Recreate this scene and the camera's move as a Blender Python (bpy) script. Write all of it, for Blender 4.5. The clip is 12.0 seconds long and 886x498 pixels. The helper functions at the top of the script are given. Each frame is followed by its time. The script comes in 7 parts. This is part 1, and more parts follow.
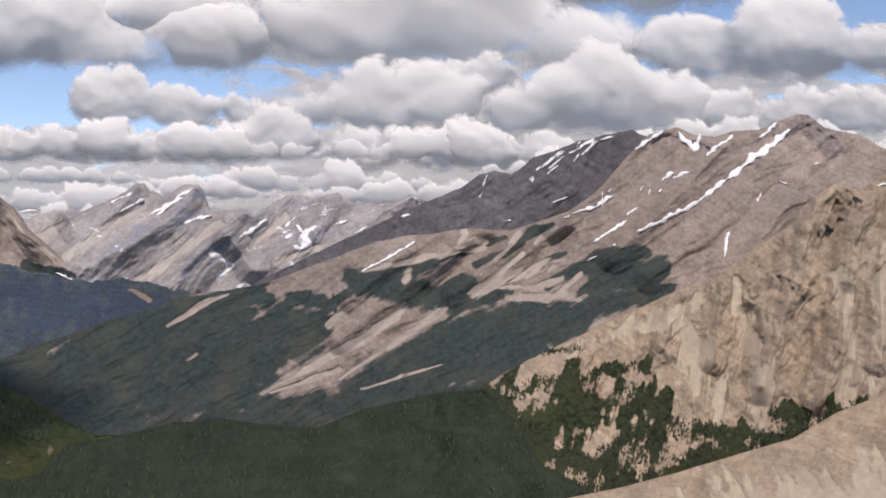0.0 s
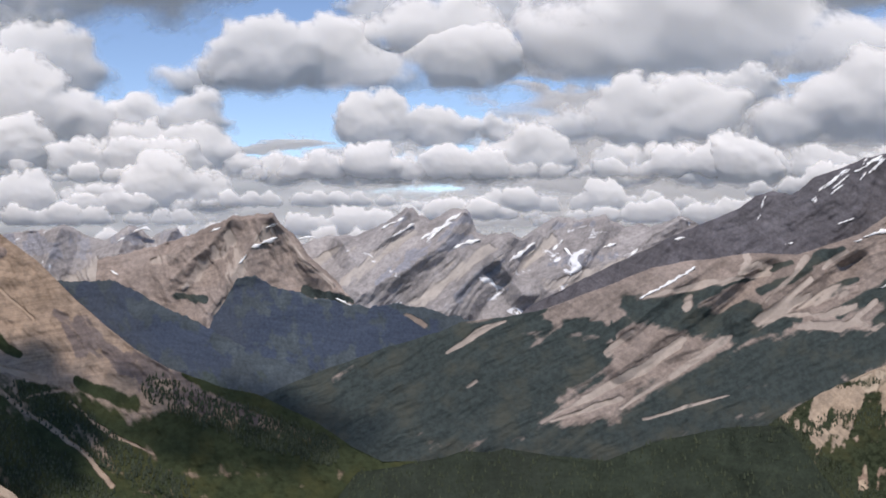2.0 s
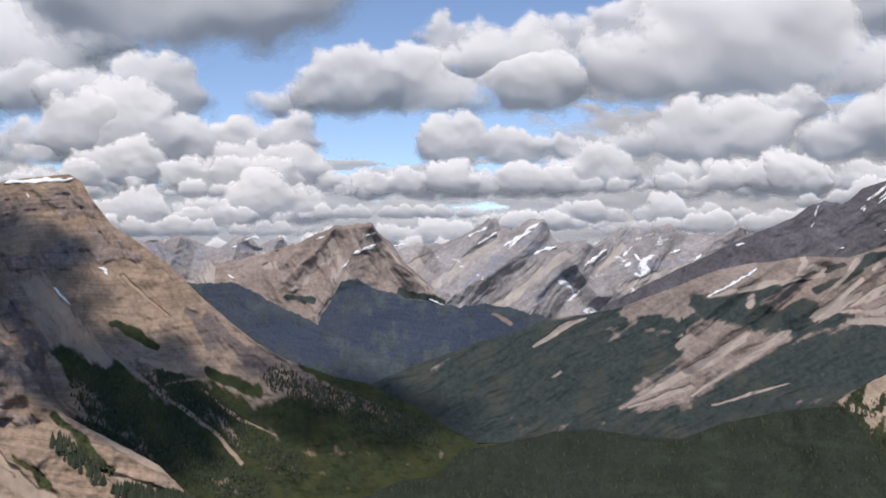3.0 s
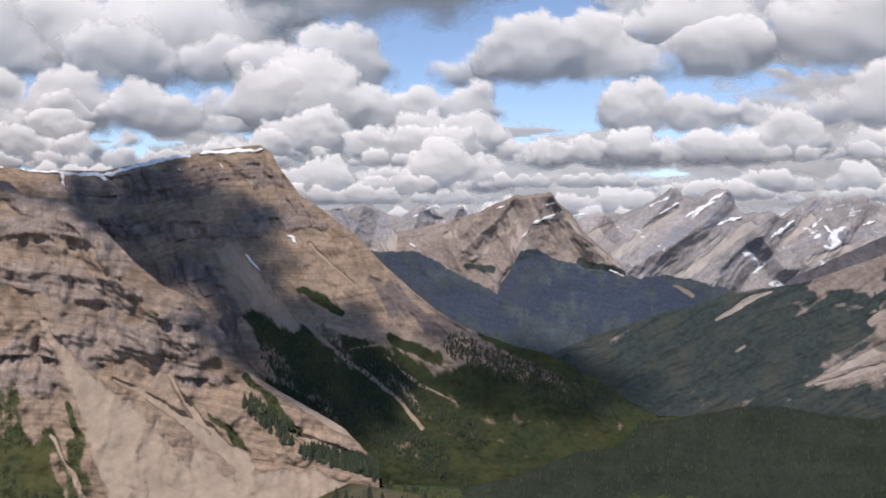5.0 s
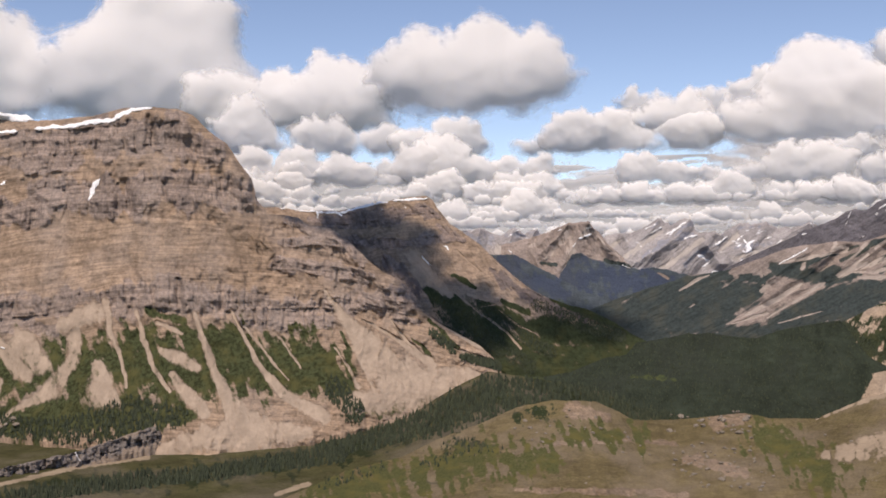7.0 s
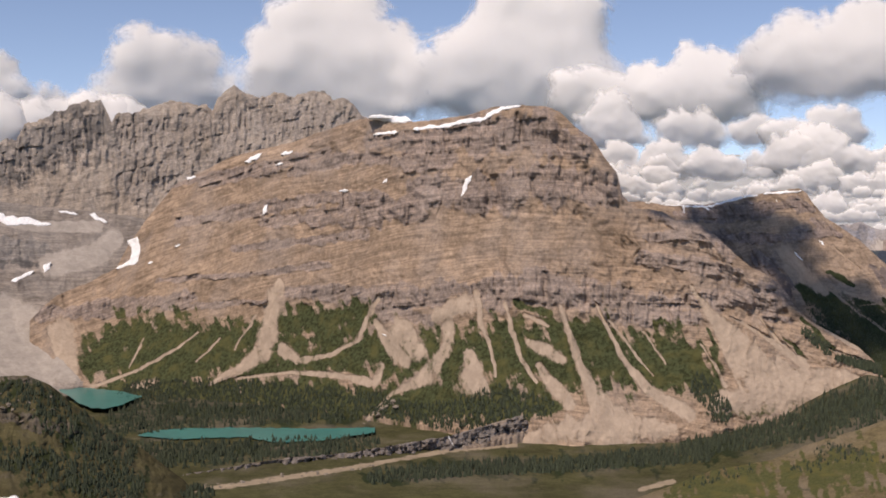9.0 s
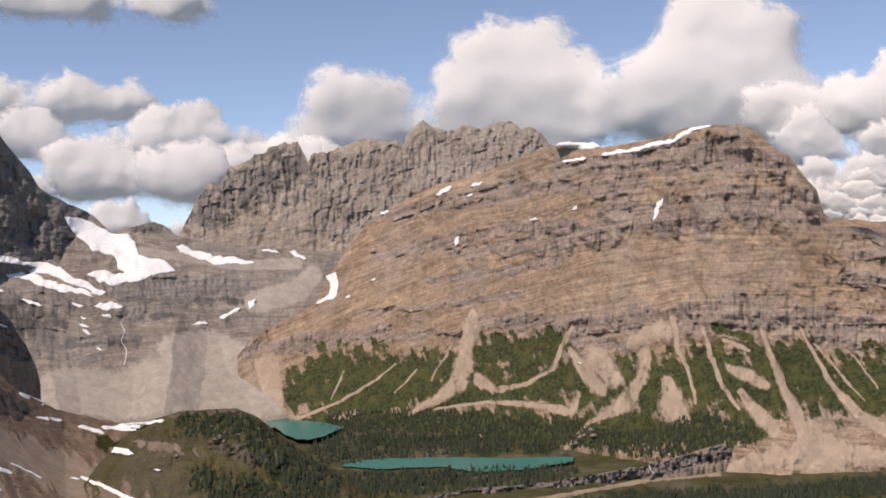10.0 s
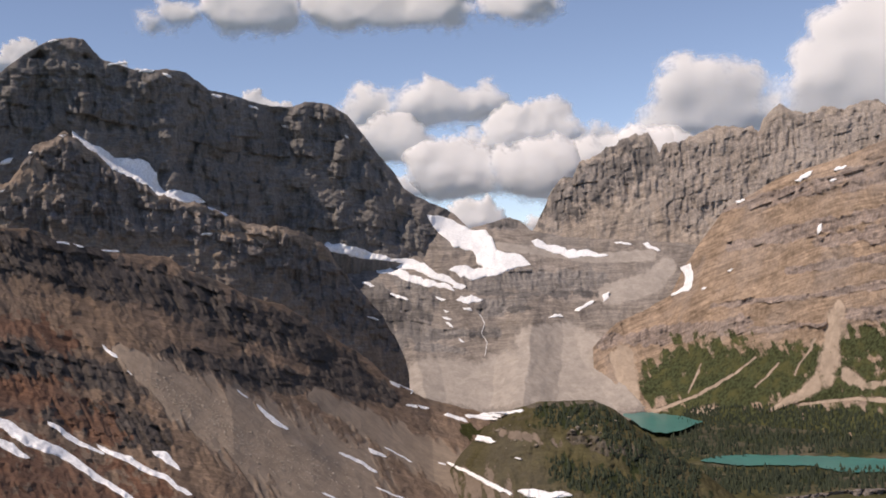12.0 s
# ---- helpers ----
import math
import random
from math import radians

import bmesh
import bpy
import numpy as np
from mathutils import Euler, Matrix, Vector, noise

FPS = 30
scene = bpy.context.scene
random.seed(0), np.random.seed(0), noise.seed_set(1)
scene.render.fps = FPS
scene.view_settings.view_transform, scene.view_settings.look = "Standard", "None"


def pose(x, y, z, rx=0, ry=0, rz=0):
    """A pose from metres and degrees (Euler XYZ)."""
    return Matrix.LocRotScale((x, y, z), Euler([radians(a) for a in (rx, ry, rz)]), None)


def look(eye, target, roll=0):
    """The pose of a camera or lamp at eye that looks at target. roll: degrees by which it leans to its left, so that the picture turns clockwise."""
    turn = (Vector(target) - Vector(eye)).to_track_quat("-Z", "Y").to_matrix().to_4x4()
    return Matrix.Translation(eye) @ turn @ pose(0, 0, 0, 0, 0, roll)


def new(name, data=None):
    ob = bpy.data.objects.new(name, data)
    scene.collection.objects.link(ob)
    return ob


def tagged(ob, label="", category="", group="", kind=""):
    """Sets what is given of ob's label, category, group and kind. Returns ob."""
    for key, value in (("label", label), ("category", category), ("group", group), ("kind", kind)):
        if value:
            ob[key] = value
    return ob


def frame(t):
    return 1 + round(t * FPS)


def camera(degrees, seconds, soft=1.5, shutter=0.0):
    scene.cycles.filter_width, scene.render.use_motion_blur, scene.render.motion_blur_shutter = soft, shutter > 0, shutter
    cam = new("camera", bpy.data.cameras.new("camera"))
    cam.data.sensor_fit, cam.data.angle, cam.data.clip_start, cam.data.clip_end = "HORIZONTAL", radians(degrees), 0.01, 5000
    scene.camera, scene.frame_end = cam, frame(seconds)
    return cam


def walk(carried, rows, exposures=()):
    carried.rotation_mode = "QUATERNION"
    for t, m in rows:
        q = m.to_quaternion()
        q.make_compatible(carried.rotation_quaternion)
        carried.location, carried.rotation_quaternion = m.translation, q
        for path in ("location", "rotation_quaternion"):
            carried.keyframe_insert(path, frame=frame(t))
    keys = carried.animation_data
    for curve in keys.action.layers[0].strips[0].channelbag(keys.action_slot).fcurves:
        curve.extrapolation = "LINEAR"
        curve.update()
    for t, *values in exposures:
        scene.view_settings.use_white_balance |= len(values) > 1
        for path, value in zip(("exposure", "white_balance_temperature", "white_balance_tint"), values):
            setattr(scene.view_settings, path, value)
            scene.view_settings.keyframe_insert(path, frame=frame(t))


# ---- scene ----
cam = camera(42.24, 12.0, soft=1.8)
EYE = 8.0  # height of the eye over the valley datum
# seconds, x, y, z above EYE, yaw, pitch, roll
ROWS = [
    (0.0, 12.637, 19.195, -0.036, -39.313, -0.303, -0.063),
    (0.5, 12.81, 20.824, -0.107, -34.793, 0.818, -0.331),
    (1.0, 12.317, 20.731, 0.391, -33.045, -0.528, -0.415),
    (1.5, 12.209, 20.563, 0.688, -31.56, -0.766, -0.431),
    (2.0, 11.531, 20.33, 0.506, -29.516, -0.328, -0.452),
    (2.5, 9.246, 18.756, 0.125, -29.325, 0.993, -0.66),
    (4.5, 8.979, 18.656, 0.298, -21.216, -0.686, -0.396),
    (5.0, 9.004, 18.695, 0.25, -19.472, -0.871, -0.152),
    (5.5, 8.764, 18.293, 0.257, -17.53, -1.223, -0.22),
    (6.0, 6.63, 14.55, 0.165, -17.062, -0.861, -0.31),
    (6.1, 5.238, 11.494, 0.13, -17.328, -0.708, -0.278),
    (6.2, 3.779, 8.294, 0.094, -17.607, -0.548, -0.245),
    (6.3, 2.32, 5.092, 0.058, -17.886, -0.388, -0.211),
    (6.4, 0.928, 2.037, 0.023, -18.152, -0.236, -0.179),
    (6.5, 0.0, 0.0, 0.0, -18.33, -0.134, -0.158),
    (8.5, 0.0, 0.0, 0.0, -7.591, 0.412, -0.735),
    (9.0, 0.0, 0.0, 0.0, 0.103, -0.144, -0.09),
    (9.5, 0.0, 0.0, 0.0, 5.328, -0.068, -0.288),
    (10.0, 0.0, 0.0, 0.0, 9.619, 1.444, -1.89),
    (10.5, 0.0, 0.0, 0.0, 14.065, 1.83, -2.909),
    (11.0, 0.0, 0.0, 0.0, 18.613, 2.123, -3.154),
    (11.5, 0.0, 0.0, 0.0, 23.135, 2.198, -2.863),
    (12.0, 0.0, 0.0, 0.0, 27.126, 1.764, -2.647),
]

walk(cam, [(t, pose(x, y, EYE + z, 0, 0, yaw) @ pose(0, 0, 0, 90 + pitch) @ pose(0, 0, 0, 0, 0, roll)) for t, x, y, z, yaw, pitch, roll in ROWS],
     [(0.0, 0.10, 7250.0, 17.0), (2.5, 0.08, 6850.0, 14.0), (4.5, 0.05, 6950.0, 15.0), (5.5, 0.16, 7000.0, 16.0), (6.5, 0.18, 7600.0, 18.0), (8.5, 0.05, 7850.0, 19.0), (9.0, 0.14, 7850.0, 19.0), (9.5, 0.21, 7850.0, 19.0), (10.5, 0.17, 7850.0, 19.0), (11.0, 0.11, 7850.0, 19.0), (12.0, 0.20, 7850.0, 19.0)])

# ---- light ----
SUN_AZ, SUN_EL = -148.0, 54.0  # degrees, clockwise from +y
world = bpy.data.worlds.new("world")
scene.world = world
world.use_nodes = True
sky = world.node_tree.nodes.new("ShaderNodeTexSky")
sky.sky_type, sky.sun_disc = "NISHITA", False
sky.sun_elevation, sky.sun_rotation = radians(SUN_EL), radians(SUN_AZ)
sky.altitude, sky.air_density, sky.dust_density, sky.ozone_density = 4000, 1.0, 0.3, 2.6
world.node_tree.nodes["Background"].inputs[1].default_value = 0.138
world.node_tree.links.new(sky.outputs[0], world.node_tree.nodes["Background"].inputs[0])
sun = new("sun", bpy.data.lights.new("sun", "SUN"))
sun.data.energy, sun.data.angle, sun.data.color = 3.1, radians(0.5), (1.0, 0.955, 0.89)
sd = Vector((math.sin(radians(SUN_AZ)) * math.cos(radians(SUN_EL)), math.cos(radians(SUN_AZ)) * math.cos(radians(SUN_EL)), math.sin(radians(SUN_EL))))
sun.matrix_world = look(sd * 200, (0, 0, 0))


# ---- noise ----
def lattice(i, j, seed):
    h = (i.astype(np.int64) * 374761393 + j.astype(np.int64) * 668265263 + seed * 974634777) & 0x7FFFFFFF
    h = ((h ^ (h >> 13)) * 1274126177) & 0x7FFFFFFF
    return ((h ^ (h >> 16)) & 0xFFFF) / 32767.5 - 1.0


def vnoise(x, y, seed=0):
    """Smooth gradient noise, about -1 to 1."""
    i, j = np.floor(x), np.floor(y)
    u, v = x - i, y - j
    corner = []
    for di, dj in ((0, 0), (1, 0), (0, 1), (1, 1)):
        th = lattice(i + di, j + dj, seed) * math.pi
        corner.append(np.cos(th) * (u - di) + np.sin(th) * (v - dj))
    u, v = u * u * u * (u * (u * 6 - 15) + 10), v * v * v * (v * (v * 6 - 15) + 10)
    a, b, c, e = corner
    return 1.5 * (a + (b - a) * u + (c - a) * v + (a - b - c + e) * u * v)


def fbm(x, y, octaves=4, seed=0, gain=0.5):
    total, amp, norm = 0, 1.0, 0
    for k in range(octaves):
        total = total + amp * vnoise(x + 17.3 * k, y - 9.1 * k, seed + k)
        norm += amp
        amp *= gain
        x, y = 1.6 * x - 1.2 * y, 1.2 * x + 1.6 * y  # twice as fine, turned
    return 1.3 * total / norm


def ridged(x, y, octaves=3, seed=0):
    total, amp, norm = 0, 1.0, 0
    for k in range(octaves):
        total = total + amp * (1 - 2.4 * np.abs(vnoise(x * 2 ** k + 5.7 * k, y * 2 ** k + 3.3 * k, seed + k)))
        norm += amp
        amp *= 0.5
    return total / norm


def smooth(a, b, x):
    k = np.clip((x - a) / (b - a), 0, 1)
    return k * k * (3 - 2 * k)


def along(pairs, x):
    """A value along azimuth from (azimuth, value) pairs, or one number for all."""
    if isinstance(pairs, (int, float)):
        return np.full_like(x, float(pairs))
    p = sorted((q[0], q[1]) for q in pairs)
    return np.interp(x, [q[0] for q in p], [q[1] for q in p])


def strokes(A, el, lines, soft=0.35, fray=0.0):
    """1 inside strokes along lines of (azimuth, elevation, width), fading at the frayed edges."""
    out = np.zeros_like(A)
    for line in lines:
        for (a0, e0, w0), (a1, e1, w1) in zip(line, line[1:]):
            da, de = a1 - a0, e1 - e0
            k = np.clip(((A - a0) * da + (el - e0) * de) / (da * da + de * de + 1e-9), 0, 1)
            dist = np.hypot(A - a0 - k * da, el - e0 - k * de)
            w = 0.5 * (w0 + (w1 - w0) * k) + 1e-4
            out = np.maximum(out, 1 - smooth(1 - soft, 1 + soft, dist / w + fray))
    return out


def tent(A, el, line, wide):
    """1 on a line of (azimuth, elevation), falling evenly to 0 at that width beside it."""
    best = np.full_like(A, 1e9)
    for (a0, e0), (a1, e1) in zip(line, line[1:]):
        da, de = a1 - a0, e1 - e0
        k = np.clip(((A - a0) * da + (el - e0) * de) / (da * da + de * de + 1e-9), 0, 1)
        best = np.minimum(best, np.hypot(A - a0 - k * da, el - e0 - k * de))
    return np.clip(1 - best / wide, 0, 1)


def blur(x, n):
    """Running mean along azimuth, twice."""
    for _ in range(2):
        c = np.cumsum(np.pad(x, ((0, 0), (n + 1, n)), mode="edge"), axis=1)
        x = (c[:, 2 * n + 1:] - c[:, :-2 * n - 1]) / (2 * n + 1)
    return x


# ---- materials ----
def tree_of(name):
    m = bpy.data.materials.new(name)
    m.use_nodes = True
    return m, m.node_tree.nodes, m.node_tree.links, m.node_tree.nodes["Principled BSDF"]


class Mat:
    """Small helper to write node materials."""

    def __init__(self, name):
        self.m, self.n, self.l, self.bsdf = tree_of(name)
        self.pos = self.n.new("ShaderNodeTexCoord").outputs["Object"]
        self.bedded = None

    def put(self, socket, value):
        if isinstance(value, bpy.types.NodeSocket):
            self.l.new(value, socket)
        else:
            socket.default_value = value if not isinstance(value, tuple) or len(value) == 4 or socket.type == "VECTOR" else (*value, 1)

    def math(self, op, a, b=0.0, c=0.0, clamp=False):
        nd = self.n.new("ShaderNodeMath")
        nd.operation, nd.use_clamp = op, clamp
        for s, v in zip(nd.inputs, (a, b, c)):
            self.put(s, v)
        return nd.outputs[0]

    def attr(self, name):
        nd = self.n.new("ShaderNodeAttribute")
        nd.attribute_name = name
        return nd.outputs["Fac"]

    def noise(self, scale, detail=4.0, rough=0.55, stretch=(1, 1, 1), warp=0.0, bedded=False):
        mp = self.n.new("ShaderNodeMapping")
        mp.inputs["Scale"].default_value = stretch
        if bedded and self.bedded is None:  # height taken across the dipping beds
            cut, join = self.n.new("ShaderNodeSeparateXYZ"), self.n.new("ShaderNodeCombineXYZ")
            self.l.new(self.pos, cut.inputs[0])
            self.l.new(cut.outputs[0], join.inputs[0])
            self.l.new(cut.outputs[1], join.inputs[1])
            self.l.new(self.attr("layer"), join.inputs[2])
            self.bedded = join.outputs[0]
        self.l.new(self.bedded if bedded else self.pos, mp.inputs["Vector"])
        nd = self.n.new("ShaderNodeTexNoise")
        self.l.new(mp.outputs[0], nd.inputs["Vector"])
        nd.inputs["Scale"].default_value, nd.inputs["Detail"].default_value = scale, detail
        nd.inputs["Roughness"].default_value, nd.inputs["Distortion"].default_value = rough, warp
        return nd.outputs["Fac"]

    def span(self, x, a, b, lo=0.0, hi=1.0):
        nd = self.n.new("ShaderNodeMapRange")
        nd.interpolation_type = "SMOOTHSTEP"
        for s, v in zip(nd.inputs, (x, a, b, lo, hi)):
            self.put(s, v)
        return nd.outputs[0]

    def mix(self, k, a, b, mode="MIX"):
        nd = self.n.new("ShaderNodeMix")
        nd.data_type, nd.blend_type = "RGBA", mode
        self.put(nd.inputs[0], k)
        self.put(nd.inputs[6], a)
        self.put(nd.inputs[7], b)
        return nd.outputs[2]

    def tone(self, colour, value):
        nd = self.n.new("ShaderNodeMix")
        nd.data_type, nd.blend_type = "RGBA", "MULTIPLY"
        nd.inputs[0].default_value = 1.0
        self.put(nd.inputs[6], colour)
        self.l.new(value, nd.inputs[7])
        return nd.outputs[2]

    def bump(self, height, strength, distance):
        nd = self.n.new("ShaderNodeBump")
        nd.inputs["Strength"].default_value, nd.inputs["Distance"].default_value = strength, distance
        self.l.new(height, nd.inputs["Height"])
        self.l.new(nd.outputs[0], self.bsdf.inputs["Normal"])

    def done(self, colour, rough=0.9, spec=0.15):
        self.put(self.bsdf.inputs["Base Color"], colour)
        self.put(self.bsdf.inputs["Roughness"], rough)
        self.bsdf.inputs["Specular IOR Level"].default_value = spec
        return self.m


def rock_mat(name, ledge, cliff, dark, scree, veg, streak=14.0, fine=9.0, relief=0.05, snow=0.0, torn=2.6, lined=1.0, leafy=0.4, drift=0.4):
    """Layered mountain rock with scree, plants, dark beds and painted shade, and lingering snow."""
    k = Mat(name)
    big, mid, grain = k.noise(0.3, 5), k.noise(1.6, 7, 0.62), k.noise(fine, 8, 0.68)
    beds = k.noise(streak, 6, 0.65, (0.06, 0.06, 1.0), 0.3, True)
    runs = k.noise(2.4, 6, 0.62, (1.0, 1.0, 0.22), 1.0)
    cols = k.noise(4.2, 7, 0.66, (1.0, 1.0, 0.2), 0.6)
    joints = k.noise(11.0, 5, 0.6, (1.0, 1.0, 0.16), 0.4)
    thin = k.noise(streak * 2.2, 4, 0.6, (0.035, 0.035, 1.0), 0.3, True)
    ragged = k.math("MULTIPLY", k.math("SUBTRACT", k.noise(3.4, 9, 0.7), 0.5), torn)
    cl = k.span(k.math("ADD", k.attr("cliff"), ragged), 0.2, 0.75)
    c = k.mix(cl, k.tone(k.mix(k.span(mid, 0.35, 0.65), ledge, tuple(0.80 * v for v in ledge)), k.span(runs, 0.3, 0.7, 0.80, 1.12)), k.tone(k.mix(k.span(runs, 0.35, 0.65), cliff, tuple(v * m for v, m in zip(cliff, (0.80, 0.82, 0.86)))), k.math("MULTIPLY", k.span(cols, 0.3, 0.7, 0.74, 1.2), k.span(joints, 0.32, 0.6, 0.86, 1.06))))
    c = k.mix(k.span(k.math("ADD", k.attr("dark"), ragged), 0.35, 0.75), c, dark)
    c = k.tone(c, k.math("MULTIPLY", k.span(beds, 0.34, 0.64, 1 - 0.26 * lined, 1 + 0.1 * lined), k.span(thin, 0.36, 0.6, 1 - 0.22 * lined, 1 + 0.1 * lined)))
    c = k.tone(c, k.span(big, 0.3, 0.7, 0.86, 1.1))
    c = k.mix(k.span(k.noise(0.45, 5, 0.55, (1.0, 1.0, 0.6)), 0.42, 0.68, 0.0, drift), c, tuple(0.62 * v + 0.38 * sum(cliff) / 3 * m for v, m in zip(cliff, (1.04, 1.0, 0.97))))
    sc = k.tone(k.mix(k.span(runs, 0.35, 0.65), scree, tuple(0.84 * v for v in scree)), k.span(mid, 0.25, 0.75, 0.88, 1.1))
    loose = k.span(k.math("ADD", k.attr("scree"), k.math("MULTIPLY", ragged, 0.6)), 0.25, 0.75)
    c = k.mix(loose, k.tone(c, k.span(grain, 0.2, 0.8, 0.72, 1.22)), k.tone(sc, k.span(grain, 0.2, 0.8, 0.9, 1.08)))
    vg = k.mix(k.span(k.noise(fine * 0.8, 6, 0.7), 0.4, 0.62), veg, tuple(leafy * v for v in veg))
    vg = k.mix(k.span(mid, 0.45, 0.7), vg, tuple(v * m for v, m in zip(veg, (1.3, 1.1, 0.95))))
    c = k.mix(k.span(k.math("ADD", k.attr("veg"), ragged), 0.25, 0.8), c, vg)
    if snow:
        c = k.mix(k.span(k.noise(1.5, 7, 0.62, (1.0, 1.0, 1.5), 0.8), 0.72 - 0.2 * snow, 0.76 - 0.2 * snow), c, (0.82, 0.84, 0.88))
    h = k.math("ADD", k.math("ADD", k.math("MULTIPLY", beds, 0.5), k.math("MULTIPLY", k.math("MULTIPLY", joints, cl), 0.4)), k.math("ADD", k.math("MULTIPLY", grain, 0.8), mid))
    k.bump(k.math("MULTIPLY", h, k.span(loose, 0.0, 1.0, 1.0, 0.35)), 0.7, relief)
    return k.done(c, 0.95, 0.05)


def plain_mat(name, a, b, scale, rough=0.9, spec=0.15, bump=0.3, dist=0.05, fine=8.0):
    k = Mat(name)
    n1, n2 = k.noise(scale, 6, 0.6), k.noise(scale * fine, 6, 0.65)
    c = k.tone(k.mix(k.span(n1, 0.35, 0.65), a, b), k.span(n2, 0.25, 0.75, 0.75, 1.2))
    k.bump(k.math("ADD", n1, n2), bump, dist)
    return k.done(c, rough, spec)


GREEN = (0.052, 0.068, 0.026)
MAT_MASSIF = rock_mat("banded_limestone", (0.392, 0.288, 0.210), (0.345, 0.272, 0.230), (0.16, 0.132, 0.118), (0.435, 0.345, 0.270), (0.072, 0.084, 0.041), streak=6.0, torn=1.5, lined=0.9)
MAT_RIDGE = rock_mat("brown_limestone", (0.37, 0.275, 0.205), (0.30, 0.235, 0.205), (0.15, 0.12, 0.115), (0.41, 0.31, 0.235), (0.046, 0.058, 0.030), streak=8.0, torn=1.4, lined=0.6, leafy=0.72)
MAT_GREY = rock_mat("grey_limestone", (0.43, 0.36, 0.30), (0.385, 0.33, 0.285), (0.17, 0.155, 0.145), (0.45, 0.405, 0.36), GREEN, lined=0.7)
MAT_CIRQUE = rock_mat("brown_grey_limestone", (0.33, 0.285, 0.25), (0.27, 0.245, 0.225), (0.14, 0.13, 0.125), (0.41, 0.365, 0.325), GREEN, streak=7.0, torn=1.6, lined=0.9)
# grey limestone with the peak's unlit face darkened into its colour
MAT_DARK = rock_mat("shade_dark_limestone", (0.26, 0.235, 0.215), (0.215, 0.20, 0.185), (0.12, 0.115, 0.11), (0.30, 0.235, 0.19), (0.05, 0.055, 0.02), relief=0.08, lined=0.6)
MAT_SHOULDER = rock_mat("dark_brown_rock", (0.36, 0.285, 0.225), (0.25, 0.22, 0.20), (0.12, 0.11, 0.10), (0.35, 0.265, 0.20), (0.05, 0.055, 0.02), relief=0.08, torn=1.8, lined=0.6)
MAT_NEAR = rock_mat("rusty_scree", (0.28, 0.20, 0.148), (0.115, 0.098, 0.088), (0.19, 0.105, 0.072), (0.33, 0.262, 0.205), (0.05, 0.055, 0.02), 9.0, 18.0, 0.10, torn=1.5, lined=0.6)
# pale blue-grey tones hold distance haze; the dark one is flank shade
MAT_FAR = rock_mat("hazed_grey_rock", (0.40, 0.375, 0.375), (0.33, 0.325, 0.345), (0.29, 0.295, 0.335), (0.47, 0.43, 0.40), (0.06, 0.08, 0.06), 10.0, 12.0, 0.03, 0.5, torn=1.6, lined=0.3)
# plant tone is blued to paint haze over the wooded slopes
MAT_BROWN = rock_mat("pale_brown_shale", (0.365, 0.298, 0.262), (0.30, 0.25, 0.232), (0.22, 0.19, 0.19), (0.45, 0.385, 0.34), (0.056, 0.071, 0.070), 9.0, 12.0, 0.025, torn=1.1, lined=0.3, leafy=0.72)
MAT_SPUR = rock_mat("pale_tan_scree", (0.44, 0.34, 0.25), (0.35, 0.27, 0.20), (0.25, 0.175, 0.13), (0.50, 0.41, 0.315), (0.042, 0.053, 0.030), 9.0, 12.0, 0.025, torn=1.6, lined=0.4)
# this shale's darkness is cloud shade put into the colour
MAT_SHALE = rock_mat("cloud_shaded_shale", (0.155, 0.148, 0.165), (0.125, 0.12, 0.138), (0.09, 0.09, 0.10), (0.24, 0.20, 0.18), (0.035, 0.05, 0.028), 9.0, 12.0, lined=0.4)
MAT_FOREST = rock_mat("conifer_slope", (0.041, 0.053, 0.038), (0.036, 0.046, 0.036), (0.036, 0.046, 0.048), (0.35, 0.28, 0.2), (0.070, 0.088, 0.042), 9.0, 18.0, lined=0.3, leafy=0.72)
# bluish tones paint in valley haze, the navy dark tone cloud shade
MAT_FAR_FOREST = rock_mat("haze_blue_forest", (0.080, 0.100, 0.116), (0.070, 0.088, 0.108), (0.054, 0.070, 0.104), (0.26, 0.21, 0.18), (0.074, 0.094, 0.094), 9.0, 18.0, 0.03, torn=1.2, lined=0.3, leafy=0.72)
MAT_MEADOW = rock_mat("alpine_meadow", (0.185, 0.148, 0.078), (0.30, 0.22, 0.155), (0.034, 0.045, 0.022), (0.38, 0.30, 0.22), (0.100, 0.105, 0.044), 6.0, 16.0, 0.06, torn=2.8, lined=0.4, leafy=0.65)
MAT_KNOLL = rock_mat("stony_turf", (0.10, 0.088, 0.045), (0.13, 0.11, 0.085), (0.032, 0.040, 0.018), (0.22, 0.175, 0.14), (0.06, 0.07, 0.024), 6.0, 14.0, lined=0.4)
MAT_VALLEY = rock_mat("valley_turf", (0.09, 0.088, 0.042), (0.24, 0.185, 0.135), (0.030, 0.040, 0.020), (0.36, 0.29, 0.21), (0.07, 0.085, 0.03), 6.0, 14.0, lined=0.4)
MAT_SNOW = plain_mat("old_snow", (0.95, 0.955, 0.96), (0.88, 0.89, 0.90), 1.5, 0.6, 0.3, 0.12, 0.02)
MAT_WATER = plain_mat("turquoise_water", (0.035, 0.22, 0.20), (0.03, 0.185, 0.175), 0.6, 0.3, 0.3, 0.02, 0.01)
MAT_GROUND = plain_mat("valley_ground", (0.035, 0.05, 0.02), (0.06, 0.065, 0.03), 0.5)

# ---- large structure ----
SHEETS = {}


